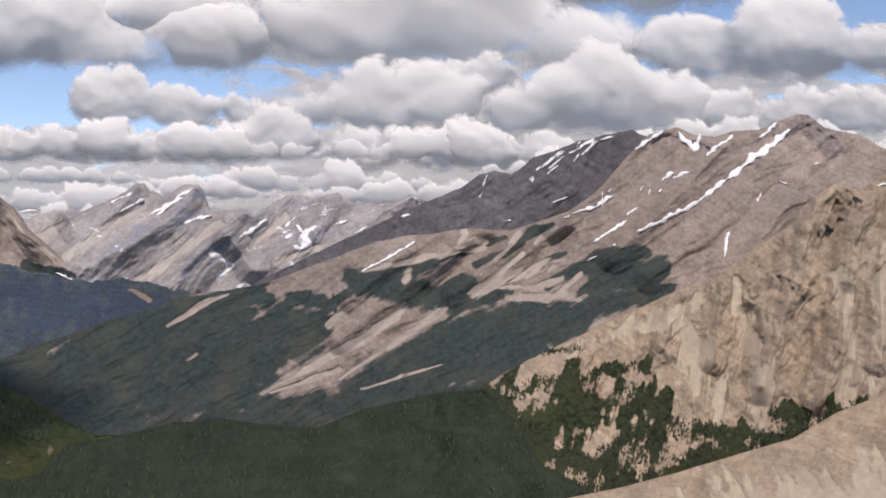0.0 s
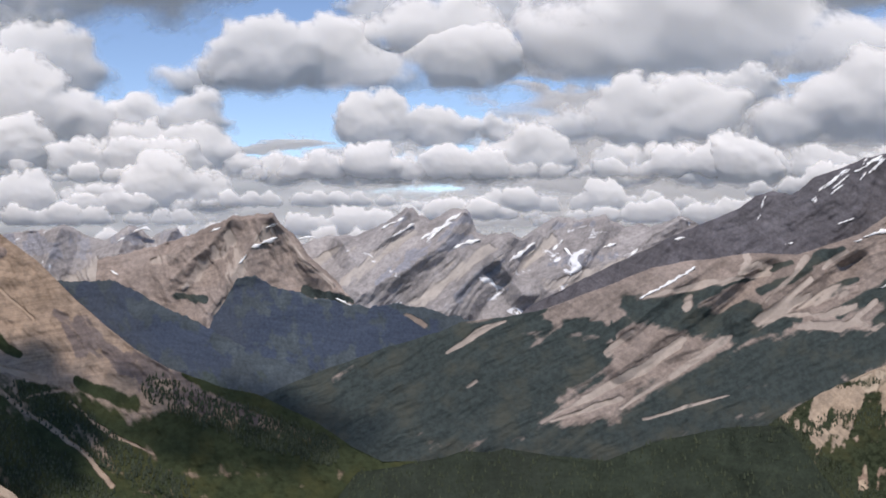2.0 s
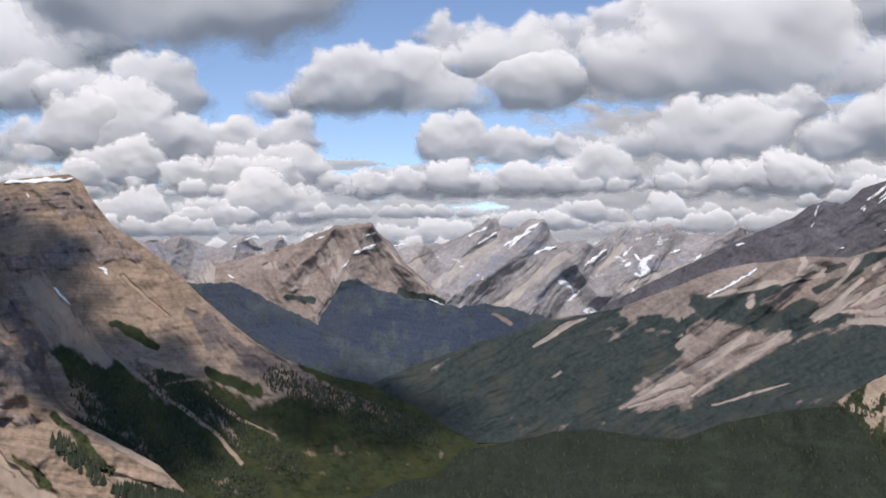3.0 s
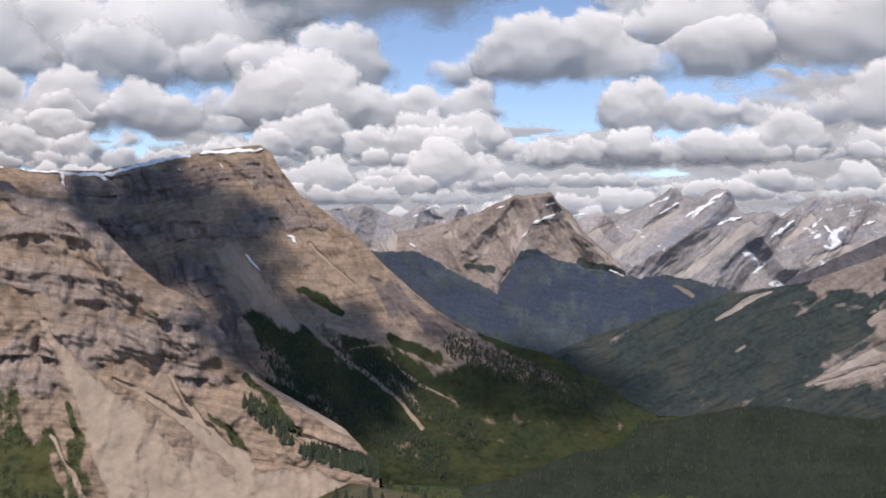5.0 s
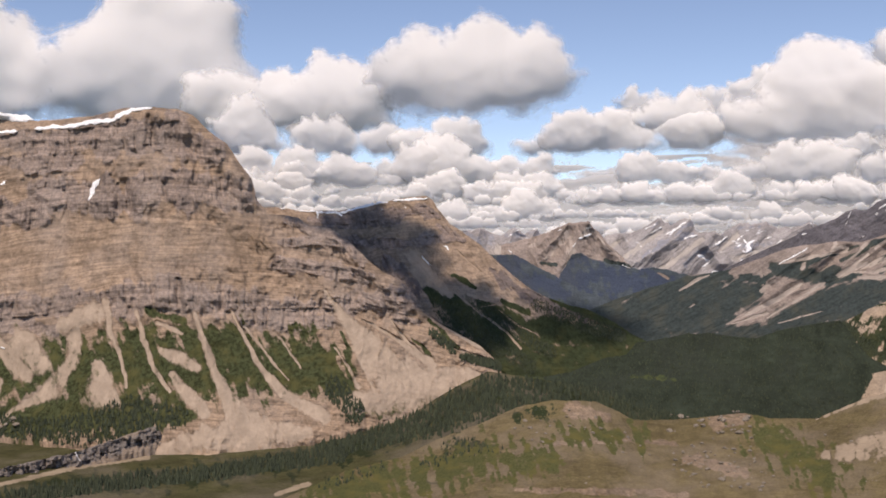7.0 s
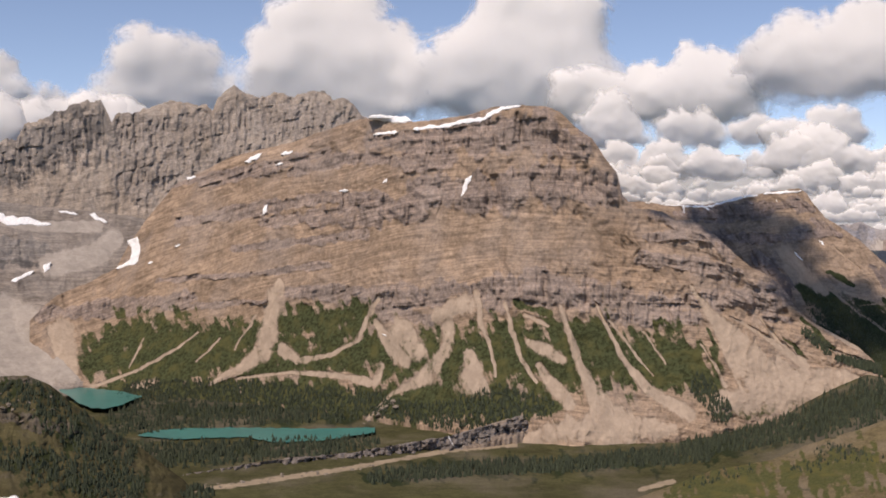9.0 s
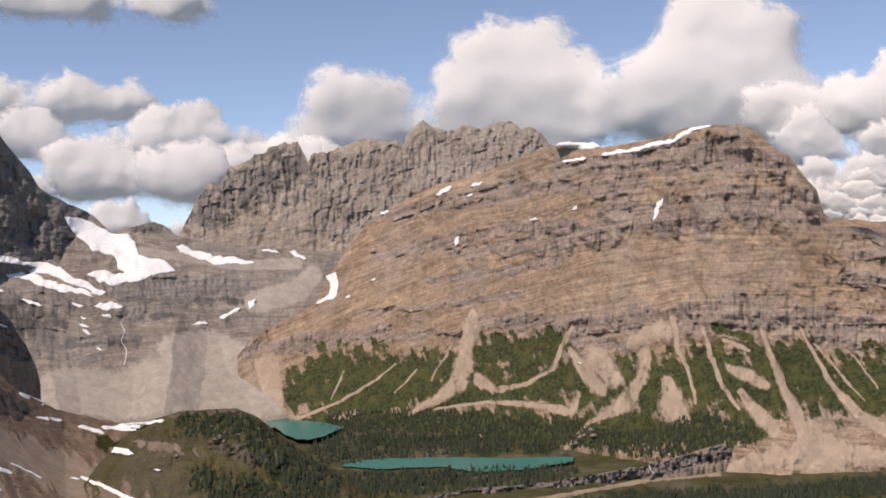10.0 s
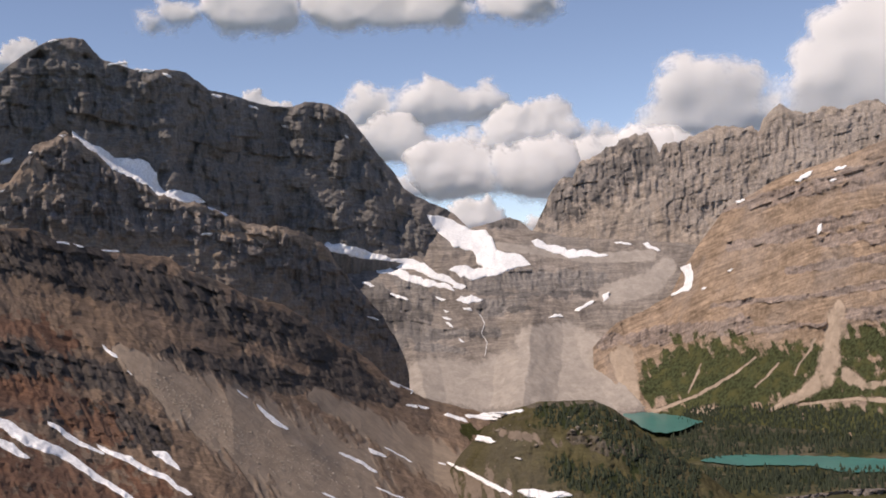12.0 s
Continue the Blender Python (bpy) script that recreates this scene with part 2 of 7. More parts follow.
def mesh_from(name, verts, faces, mat, attrs=None, flat=False):
    me = bpy.data.meshes.new(name)
    verts, faces = np.asarray(verts, np.float32), np.asarray(faces, np.int32)
    me.vertices.add(len(verts))
    me.vertices.foreach_set("co", verts.ravel())
    n = faces.shape[1]
    me.loops.add(faces.size)
    me.loops.foreach_set("vertex_index", faces.ravel())
    me.polygons.add(len(faces))
    me.polygons.foreach_set("loop_start", np.arange(0, faces.size, n, dtype=np.int32))
    me.polygons.foreach_set("use_smooth", np.full(len(faces), not flat))
    for key, values in (attrs or {}).items():
        me.attributes.new(key, "FLOAT", "POINT").data.foreach_set("value", np.asarray(values, np.float32).ravel())
    me.materials.append(mat)
    me.update(calc_edges=True)
    return new(name, me)


def grid_faces(rows, cols):
    i = np.arange((rows - 1) * cols).reshape(rows - 1, cols)[:, :-1].ravel()
    return np.stack([i, i + cols, i + cols + 1, i + 1], 1)


def place(A, el, r):
    """World points at azimuth and elevation (degrees, from the viewpoint) and distance r."""
    a = np.radians(A)
    return np.stack([r * np.sin(a), r * np.cos(a), EYE + r * np.tan(np.radians(el))], -1)


def sheet(name, label, category, mat, crest, foot, rc, rf, cols, rows, beds=(), dip=0.0, wob=0.3, gully=0.0, gsize=1.0, rough=0.08, jag=0.0, bend=1.0,
          veg=(), scree=(), dark=(), cliffs=(), bulge=0.12, seed=1, back=4.0, floor=False, kind="", extra=None, jsize=0.5, parts=(), slant=0.0, patchy=0.35, calm=(), holes=0.6, tear=0.5, crag="", ribs=(), terr=0.16, tuck=0.0):
    """A mountain flank between a crest line and a foot line, with beds, gullies, scree and plants, and a back slope behind the crest."""
    a0, a1 = min(p[0] for p in crest), max(p[0] for p in crest)
    cols, rows = int(cols * 0.85), int(rows * 0.85)
    A1 = np.linspace(a0, a1, cols)
    X1 = np.radians(A1) * 46
    ec, ef = along(crest, A1), along(foot, A1)
    jags = jag * (fbm(X1 / jsize, X1 * 0 + 0.37, 4, seed + 50, 0.6) + 0.25)
    ef = np.minimum(ef, ec - 0.05)
    s = np.linspace(0, 1, rows)[:, None]
    A = np.broadcast_to(A1, (rows, cols)).copy()
    el = ec + (ef - ec) * s + jags * np.exp(-s / 0.035)
    r0, r1 = along(rc, A1), along(rf, A1)
    if floor:
        drop = r0 * np.tan(np.radians(-ec)) * (1 - s) + r1 * np.tan(np.radians(-ef)) * s
        r = drop / np.tan(np.radians(-el))
    else:
        wide = max(2, int(0.8 * cols / max(X1[-1] - X1[0], 1)))
        es, fs = blur(ec[None], wide)[0], blur(ef[None], wide)[0]
        r = r0 + (r1 - r0) * np.clip((es - el) / (es - fs), -0.05, 1.0)
    X, Z = np.radians(A) * 46, np.radians(el) * 46
    wx = X + slant * Z + 0.35 * fbm(X / 1.7, Z / 1.7, 3, seed + 7)
    lean = along(dip, A1) * (0.01 if isinstance(dip, list) else 1.0)  # a list gives per cent
    lean = np.cumsum(lean * np.gradient(X1)) + lean[0] * X1[0]
    q = Z + lean + wob * fbm(X / 3.0, Z / 3.0, 3, seed)
    na, ne = 0.3 * fbm(X / 1.1, Z / 1.1, 4, seed + 14), 0.28 * fbm(X / 0.9, Z / 0.9, 4, seed + 15)
    fray = 2.0 * fbm(X / 0.55, Z / 0.55, 5, seed + 19, 0.6)
    down = 2.2 * fbm((X + (slant if slant else 0.33) * Z) / 0.3, Z / 1.6, 4, seed + 21, 0.6)
    notch = 0.9 * vnoise(X / 0.9, Z / 4.0, seed + 24) + 0.7 * vnoise(X / 0.3, Z / 2.0, seed + 25) + 0.35 * fray
    cliff = strokes(A + 0.3 * na, el + 0.45 * ne, cliffs, 0.22, 0.6 * notch) if cliffs else np.zeros_like(r)
    cliff *= 0.9 + 0.25 * fbm(wx / 1.5, Z / 3, 3, seed + 16)
    zone, steps, bed = cliff.copy(), 0.0, 0.0
    for n, (period, share, weight) in enumerate(beds):
        qq = q / period + 0.4 * vnoise(q / period * 0.5 + 3.7 * n, wx / 9, seed + 20 + n)
        f = qq - np.floor(qq)
        bed = bed if n else np.floor(qq)
        on = smooth(-0.5, 0.4, vnoise(np.floor(qq) * 3.1, wx / 5.0, seed + 30 + n) + 0.2 * vnoise(wx / 0.5, qq, seed + 35))
        c = smooth(0.0, 0.12, f) * (1 - smooth(share, share + 0.15, f)) * on
        steps = steps + terr * (0.4 + 0.6 * on) * period * (smooth(share, 1.0, f) - f) * np.minimum(0.5 + 0.6 * zone, 1)  # upright faces, then the ledge
        cliff = np.maximum(cliff, c * weight * 0.4) * (1 - 0.1 * zone * (1 - c))
    sc = strokes(A + 0.10 * fbm(X / 0.7, Z / 0.7, 3, seed + 9), el, scree, 0.5, tear * down + 0.5 * tear * fray) if scree else np.zeros_like(r)
    vg = strokes(A + 0.25 * fbm(X / 0.9, Z / 0.9, 3, seed + 10), el, veg, 0.6, holes * down + holes * fray) if veg else np.zeros_like(r)
    dk = strokes(A + 0.2 * fbm(X / 0.8, Z / 0.8, 3, seed + 12), el, dark, 0.6, fray + 0.4 * down) if dark else np.zeros_like(r)
    patch = 1.8 * fbm(wx / 0.32, Z / 1.4, 5, seed + 23, 0.65)
    sc, dk = (np.clip(m * (1 - 0.4 * patchy + patchy * patch), 0, 1) for m in (sc, dk))
    vg = np.clip(vg * (1.1 - 0.1 * patchy + 0.45 * patchy * patch), 0, 1)
    fans = [q for q in scree if max(p[2] for p in q) > 1.0]
    heap = strokes(A, el, fans, 0.9) if fans else 0.0
    vg = vg * (1 - 0.9 * sc)
    cliff = cliff * (1 - sc) * (1 - 0.6 * vg)
    if not floor:  # cliffs stand steep, the ledges between them take up the run
        wide = max(2, int(cols / max(X1[-1] - X1[0], 1)))
        rate = 1.0 - 0.3 * blur(np.maximum(cliff, 0), wide)
        run = np.cumsum(rate * (s + 0.02) ** (bend - 1), axis=0)
        r = r + (r1 - r0) * (run / run[-1] - s)
    dr = np.zeros_like(r)
    if gully:
        g = ridged(wx / gsize, Z / (gsize * 5) + 0.2 * wx, 4, seed + 3)
        cx = X + slant * Z + 0.12 * gsize * fbm(X / gsize, Z / gsize, 3, seed + 26)
        butt = sum(h * np.sqrt(np.abs(vnoise(cx / (w * gsize), bed * 7.7 + 0.12 * Z, seed + 17 + i))) for i, (w, h) in enumerate(((1.1, 1.3), (0.45, 0.8), (0.18, 0.35))))  # pillars between sharp clefts
        dr = dr + steps
        dr -= gully * (g * (0.35 + 0.15 * cliff) + np.clip(butt - 1.3, -1.0, 0.3) * (0.06 + 0.85 * np.minimum(cliff, 1) ** 1.5) + 0.5 * fbm(wx / 0.8, Z / 0.8, 4, seed + 22, 0.6))
    soft = 1 - 0.85 * sc - 0.35 * vg * (1 - sc)
    if calm:
        soft = soft * (1 - 0.45 * strokes(A, el, calm, 0.5, 0.3 * fray))
    dr = dr * soft + rough * (1 + cliff) * fbm(X / 0.6, Z / 0.6, 5, seed + 4, 0.62) * (1 - 0.7 * sc) + 2.5 * rough * fbm(X / 3.5, Z / 3.5, 3, seed + 5) - bulge * heap
    for wide, height, line in ribs:  # buttress ridges, or ravines where the height is negative
        dr = dr - height * tent(A + 0.5 * wide * na, el + 0.3 * wide * ne, line, wide)
    fade = smooth(0, 0.03, s)
    r = r + dr * (0.25 + 0.75 * fade)
    SHEETS[name] = (A1, ec, ef, r)
    pts = place(A, el, r)
    at = {"cliff": cliff, "veg": vg, "scree": sc, "dark": dk, "layer": q}
    if extra:
        extra(A, el, at)
    if back and not floor:  # the far side falls away behind the crest
        top = pts[0]
        out = np.stack([np.sin(np.radians(A1)), np.cos(np.radians(A1)), np.zeros_like(A1)], -1)
        bumps = 0.3 * fbm(X1 / 1.2, X1 * 0 + seed, 4, seed + 6)[:, None]
        b1 = top + out * back * (0.25 + 0.1 * bumps) + np.array([0, 0, -1]) * back * (0.22 + 0.2 * bumps)
        b2 = top + out * back * 1.3
        b2[:, 2] = np.minimum(b1[:, 2] - 0.2, 0.25 * top[:, 2])
        b3 = top + out * back * 1.6
        b3[:, 2] = -0.2
        pts = np.concatenate([b3[None], b2[None], b1[None], pts])
        at = {k: np.concatenate([v[:1], v[:1], v[:1], v]) for k, v in at.items()}
        rows += 3
    low = pts[-1] * (1 + tuck)
    low[:, 2] = -0.3
    pts = np.concatenate([pts, low[None]])
    at = {k: np.concatenate([v, v[-1:]]) for k, v in at.items()}
    f = grid_faces(rows + 1, cols)
    own = np.zeros(len(f), int)  # 0 rock, 1 talus, 2 plants, 3 cliffs
    if crag:
        bands = np.zeros(pts.shape[:2])
        bands[-1 - A.shape[0]:-1] = strokes(A, el, cliffs, 0.2)
        own[bands.ravel()[f].mean(axis=1) > 0.5] = 3
    if parts:
        own[at["veg"].ravel()[f].mean(axis=1) > 0.5] = 2
        own[at["scree"].ravel()[f].mean(axis=1) > 0.5] = 1
    flat = {k: v.ravel() for k, v in at.items()}
    made = []
    kinds = [(name, ""), *((parts[:2], parts[2:]) if parts else (("", ""), ("", ""))), ("cliff", crag)]
    for n, (part_name, part_label) in enumerate(kinds):
        if not (own == n).any():
            continue
        used, inv = np.unique(f[own == n], return_inverse=True)
        ob = mesh_from(part_name, pts.reshape(-1, 3)[used], inv.reshape(-1, 4), mat, {k: v[used] for k, v in flat.items()})
        if made:
            ob.parent = made[0]
            tagged(ob, part_label)
        made.append(ob)
    return tagged(made[0], label, category, kind=kind)


def surface(name, A, el):
    """Distance of a flank's surface in that direction."""
    A1, ec, ef, r = SHEETS[name]
    rows, cols = r.shape
    u = np.clip((A - A1[0]) / (A1[-1] - A1[0]) * (cols - 1), 0, cols - 1.001)
    i = u.astype(int)
    k = u - i
    a, b = ec[i] * (1 - k) + ec[i + 1] * k, ef[i] * (1 - k) + ef[i + 1] * k
    v = np.clip((el - a) / (b - a) * (rows - 1), 0, rows - 1.001)
    j = v.astype(int)
    m = v - j
    return (r[j, i] * (1 - k) + r[j, i + 1] * k) * (1 - m) + (r[j + 1, i] * (1 - k) + r[j + 1, i + 1] * k) * m


def nearest(A, el):
    """Distance of whatever flank is met first in each direction."""
    best = np.full(A.shape, 1e3)
    for name, (A1, ec, ef, r) in SHEETS.items():
        ok = (A > A1[0]) & (A < A1[-1])
        top, low = np.interp(A, A1, ec), np.interp(A, A1, ef)
        ok &= (el <= top + 0.06) & (el >= low)
        best = np.where(ok, np.minimum(best, surface(name, A, el)), best)
    return best


# ground under everything, out to the horizon
t = np.concatenate([[0.0], np.geomspace(3, 2500, 60)])[:, None]
p = np.radians(np.linspace(0, 360, 97))[None]
gz = np.minimum(-0.4, -0.4 - 0.002 * t) + 0.25 * fbm(t * np.cos(p) / 9, t * np.sin(p) / 9, 3, 77)
tagged(mesh_from("ground", np.stack([t * np.sin(p), t * np.cos(p), gz + 0 * p], -1).reshape(-1, 3), grid_faces(61, 97), MAT_GROUND), "dark green valley ground under the mountains", "ground", kind="structure")

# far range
# dark strokes on both far mountains paint their shaded flanks
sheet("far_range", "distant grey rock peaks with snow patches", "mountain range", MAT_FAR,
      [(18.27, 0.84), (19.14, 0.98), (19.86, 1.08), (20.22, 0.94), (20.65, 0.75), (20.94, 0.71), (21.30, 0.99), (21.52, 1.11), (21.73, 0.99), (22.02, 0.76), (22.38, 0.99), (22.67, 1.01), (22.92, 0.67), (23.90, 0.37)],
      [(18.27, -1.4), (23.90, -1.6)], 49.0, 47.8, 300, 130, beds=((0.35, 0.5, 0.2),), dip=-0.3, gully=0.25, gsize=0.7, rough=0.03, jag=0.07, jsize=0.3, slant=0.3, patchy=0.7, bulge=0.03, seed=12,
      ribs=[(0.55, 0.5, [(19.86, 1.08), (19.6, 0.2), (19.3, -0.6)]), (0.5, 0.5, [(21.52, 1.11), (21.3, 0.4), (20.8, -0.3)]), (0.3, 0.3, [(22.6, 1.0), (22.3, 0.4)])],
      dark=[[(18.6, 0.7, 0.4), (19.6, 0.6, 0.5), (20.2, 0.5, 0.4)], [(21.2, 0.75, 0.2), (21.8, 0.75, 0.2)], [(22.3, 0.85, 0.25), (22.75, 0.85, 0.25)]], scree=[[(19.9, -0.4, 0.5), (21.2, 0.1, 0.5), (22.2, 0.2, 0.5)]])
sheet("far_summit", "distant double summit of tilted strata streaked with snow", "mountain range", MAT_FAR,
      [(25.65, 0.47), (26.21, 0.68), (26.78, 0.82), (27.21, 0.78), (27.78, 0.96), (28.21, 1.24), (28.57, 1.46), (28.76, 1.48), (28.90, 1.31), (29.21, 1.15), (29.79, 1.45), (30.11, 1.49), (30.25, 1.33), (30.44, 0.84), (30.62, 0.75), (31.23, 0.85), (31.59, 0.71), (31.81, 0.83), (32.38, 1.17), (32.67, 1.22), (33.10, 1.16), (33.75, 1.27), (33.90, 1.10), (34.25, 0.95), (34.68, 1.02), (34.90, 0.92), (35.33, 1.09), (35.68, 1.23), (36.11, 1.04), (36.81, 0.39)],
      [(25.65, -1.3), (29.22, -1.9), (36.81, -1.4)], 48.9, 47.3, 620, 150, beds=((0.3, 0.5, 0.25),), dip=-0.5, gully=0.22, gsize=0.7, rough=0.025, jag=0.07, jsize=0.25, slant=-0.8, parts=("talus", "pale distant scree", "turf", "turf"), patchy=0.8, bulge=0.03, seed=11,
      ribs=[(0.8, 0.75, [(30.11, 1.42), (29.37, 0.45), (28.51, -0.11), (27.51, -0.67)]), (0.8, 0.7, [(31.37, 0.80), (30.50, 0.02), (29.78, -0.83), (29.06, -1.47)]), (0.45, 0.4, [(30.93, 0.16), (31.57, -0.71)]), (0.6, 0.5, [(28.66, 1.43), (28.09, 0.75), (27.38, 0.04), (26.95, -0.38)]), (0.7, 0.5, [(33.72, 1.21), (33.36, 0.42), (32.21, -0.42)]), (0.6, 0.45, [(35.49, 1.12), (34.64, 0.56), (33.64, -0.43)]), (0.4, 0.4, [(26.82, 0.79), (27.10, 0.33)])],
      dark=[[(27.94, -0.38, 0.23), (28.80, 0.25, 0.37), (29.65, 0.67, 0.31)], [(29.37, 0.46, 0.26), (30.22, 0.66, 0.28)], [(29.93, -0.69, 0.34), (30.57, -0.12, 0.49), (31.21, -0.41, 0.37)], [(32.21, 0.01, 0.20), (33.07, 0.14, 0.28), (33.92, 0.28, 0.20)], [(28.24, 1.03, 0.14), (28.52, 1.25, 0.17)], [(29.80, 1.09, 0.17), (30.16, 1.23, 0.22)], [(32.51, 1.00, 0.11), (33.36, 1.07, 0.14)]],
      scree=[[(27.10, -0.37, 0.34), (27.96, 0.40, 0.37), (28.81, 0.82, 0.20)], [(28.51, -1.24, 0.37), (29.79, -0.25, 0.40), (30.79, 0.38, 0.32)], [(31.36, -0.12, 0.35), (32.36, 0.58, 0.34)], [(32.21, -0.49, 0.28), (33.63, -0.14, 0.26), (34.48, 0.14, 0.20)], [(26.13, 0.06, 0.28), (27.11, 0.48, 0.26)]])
sheet("brown_peak", "pale brown pyramid peak with a snow streak", "mountain", MAT_BROWN,
      [(20.89, 0.20), (21.99, 0.49), (22.73, 0.70), (23.29, 0.86), (23.61, 1.02), (24.05, 1.24), (24.22, 1.32), (24.44, 1.27), (24.82, 1.35), (25.25, 1.37), (25.35, 1.22), (25.51, 1.03), (25.77, 0.82), (26.09, 0.36), (26.45, -0.04), (26.85, -0.36), (27.51, -0.88), (28.31, -1.16)],
      [(21.03, -1.02), (24.72, -1.86), (28.36, -1.65)], 47.8, 46.9, 420, 170, beds=((0.3, 0.5, 0.2),), dip=-0.35, gully=0.22, gsize=0.6, rough=0.025, jag=0.07, jsize=0.3, slant=0.3, parts=("talus", "pale brown scree", "wooded_slope", "dark green lower slope"), patchy=0.7, bulge=0.03, seed=23,
      ribs=[(0.7, 0.3, [(25.25, 1.31), (24.66, 0.52), (23.54, -1.21)]), (0.6, 0.4, [(25.30, 1.28), (25.95, 0.29), (27.26, -0.80)]), (0.6, 0.3, [(24.25, 1.28), (23.52, 0.43), (22.77, -0.23)]), (0.35, -0.15, [(25.59, 0.92), (25.76, 0.05), (26.21, -0.63)]), (0.4, -0.15, [(24.66, 1.18), (24.15, 0.45), (23.52, -0.07)]), (0.3, 0.25, [(23.27, 0.78), (22.89, 0.32)])],
      dark=[[(22.77, 0.88, 0.14), (23.33, 0.96, 0.11)]],
      scree=[[(23.92, -1.16, 0.19), (24.28, -0.48, 0.31), (24.53, 0.32, 0.45), (25.05, 0.85, 0.37)], [(23.02, -0.47, 0.15), (23.52, 0.06, 0.27), (24.15, 0.72, 0.35)], [(25.54, 0.85, 0.13), (26.02, 0.18, 0.16), (26.87, -0.47, 0.12)], [(22.27, 0.19, 0.18), (22.89, 0.32, 0.21)]],
      veg=[[(25.95, -0.56, 0.16), (26.61, -0.70, 0.16), (27.40, -0.91, 0.10)], [(23.02, -0.66, 0.19), (23.64, -0.74, 0.15)]])
# crest drawn up over the brown peak and dark strokes stand for cloud shade
sheet("forest_valley", "conifer forest on far valley sides, haze and cloud shade in its colour", "forest slope", MAT_FAR_FOREST,
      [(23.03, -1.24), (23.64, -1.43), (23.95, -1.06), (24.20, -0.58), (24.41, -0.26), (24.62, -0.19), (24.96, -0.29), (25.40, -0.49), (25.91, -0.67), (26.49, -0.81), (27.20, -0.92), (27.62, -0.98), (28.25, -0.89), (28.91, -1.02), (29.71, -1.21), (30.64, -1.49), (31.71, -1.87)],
      [(21.5, -4.3), (23.0, -4.60), (28.28, -4.81), (31.88, -4.7)], 46.9, 45.4, 280, 150, gully=0.12, gsize=1.3, jag=0.10, jsize=0.22, rough=0.02, seed=31, back=0.5, parts=("rockslide", "pale bare rockslide", "hazed_slope", "lower forest coloured lighter for valley haze"),
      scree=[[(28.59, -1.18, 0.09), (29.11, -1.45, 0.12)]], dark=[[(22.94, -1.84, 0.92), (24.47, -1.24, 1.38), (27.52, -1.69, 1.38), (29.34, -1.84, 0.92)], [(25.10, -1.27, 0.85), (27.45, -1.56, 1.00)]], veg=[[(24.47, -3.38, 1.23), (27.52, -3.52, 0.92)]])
# dark strokes paint cloud shade, the lower veg stroke paler haze
sheet("forest_spur", "forested spur in the far valley, haze and cloud shade in its colour", "forest slope", MAT_FAR_FOREST,
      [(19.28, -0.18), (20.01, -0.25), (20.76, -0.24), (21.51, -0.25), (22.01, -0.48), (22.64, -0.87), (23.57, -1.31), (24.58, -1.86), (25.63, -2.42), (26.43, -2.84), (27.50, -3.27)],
      [(19.28, -5.20), (22.93, -4.91), (27.5, -4.81)], 46.2, 44.8, 240, 150, gully=0.12, gsize=1.1, slant=0.6, jag=0.07, jsize=0.16, rough=0.02, seed=33, back=0.5, parts=("rockslide", "pale bare rockslide", "hazed_slope", "lower forest coloured lighter for valley haze"),
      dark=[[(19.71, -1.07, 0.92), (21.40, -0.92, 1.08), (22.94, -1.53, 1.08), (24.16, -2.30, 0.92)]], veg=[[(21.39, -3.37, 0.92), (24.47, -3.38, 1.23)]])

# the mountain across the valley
# ridge under cloud shade, painted by its darker material
sheet("shale_ridge", "shale mountain ridge darkened for cloud shade, with snow streaks", "mountain ridge", MAT_SHALE,
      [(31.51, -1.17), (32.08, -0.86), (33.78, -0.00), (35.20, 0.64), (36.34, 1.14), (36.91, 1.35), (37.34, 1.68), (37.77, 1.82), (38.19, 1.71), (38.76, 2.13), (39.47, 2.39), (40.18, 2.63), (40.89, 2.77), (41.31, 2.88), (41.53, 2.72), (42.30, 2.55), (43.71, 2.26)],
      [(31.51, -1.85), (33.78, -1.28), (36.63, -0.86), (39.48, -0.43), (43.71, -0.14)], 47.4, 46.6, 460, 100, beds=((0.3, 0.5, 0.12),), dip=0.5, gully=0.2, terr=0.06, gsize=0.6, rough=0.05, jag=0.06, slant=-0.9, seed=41)
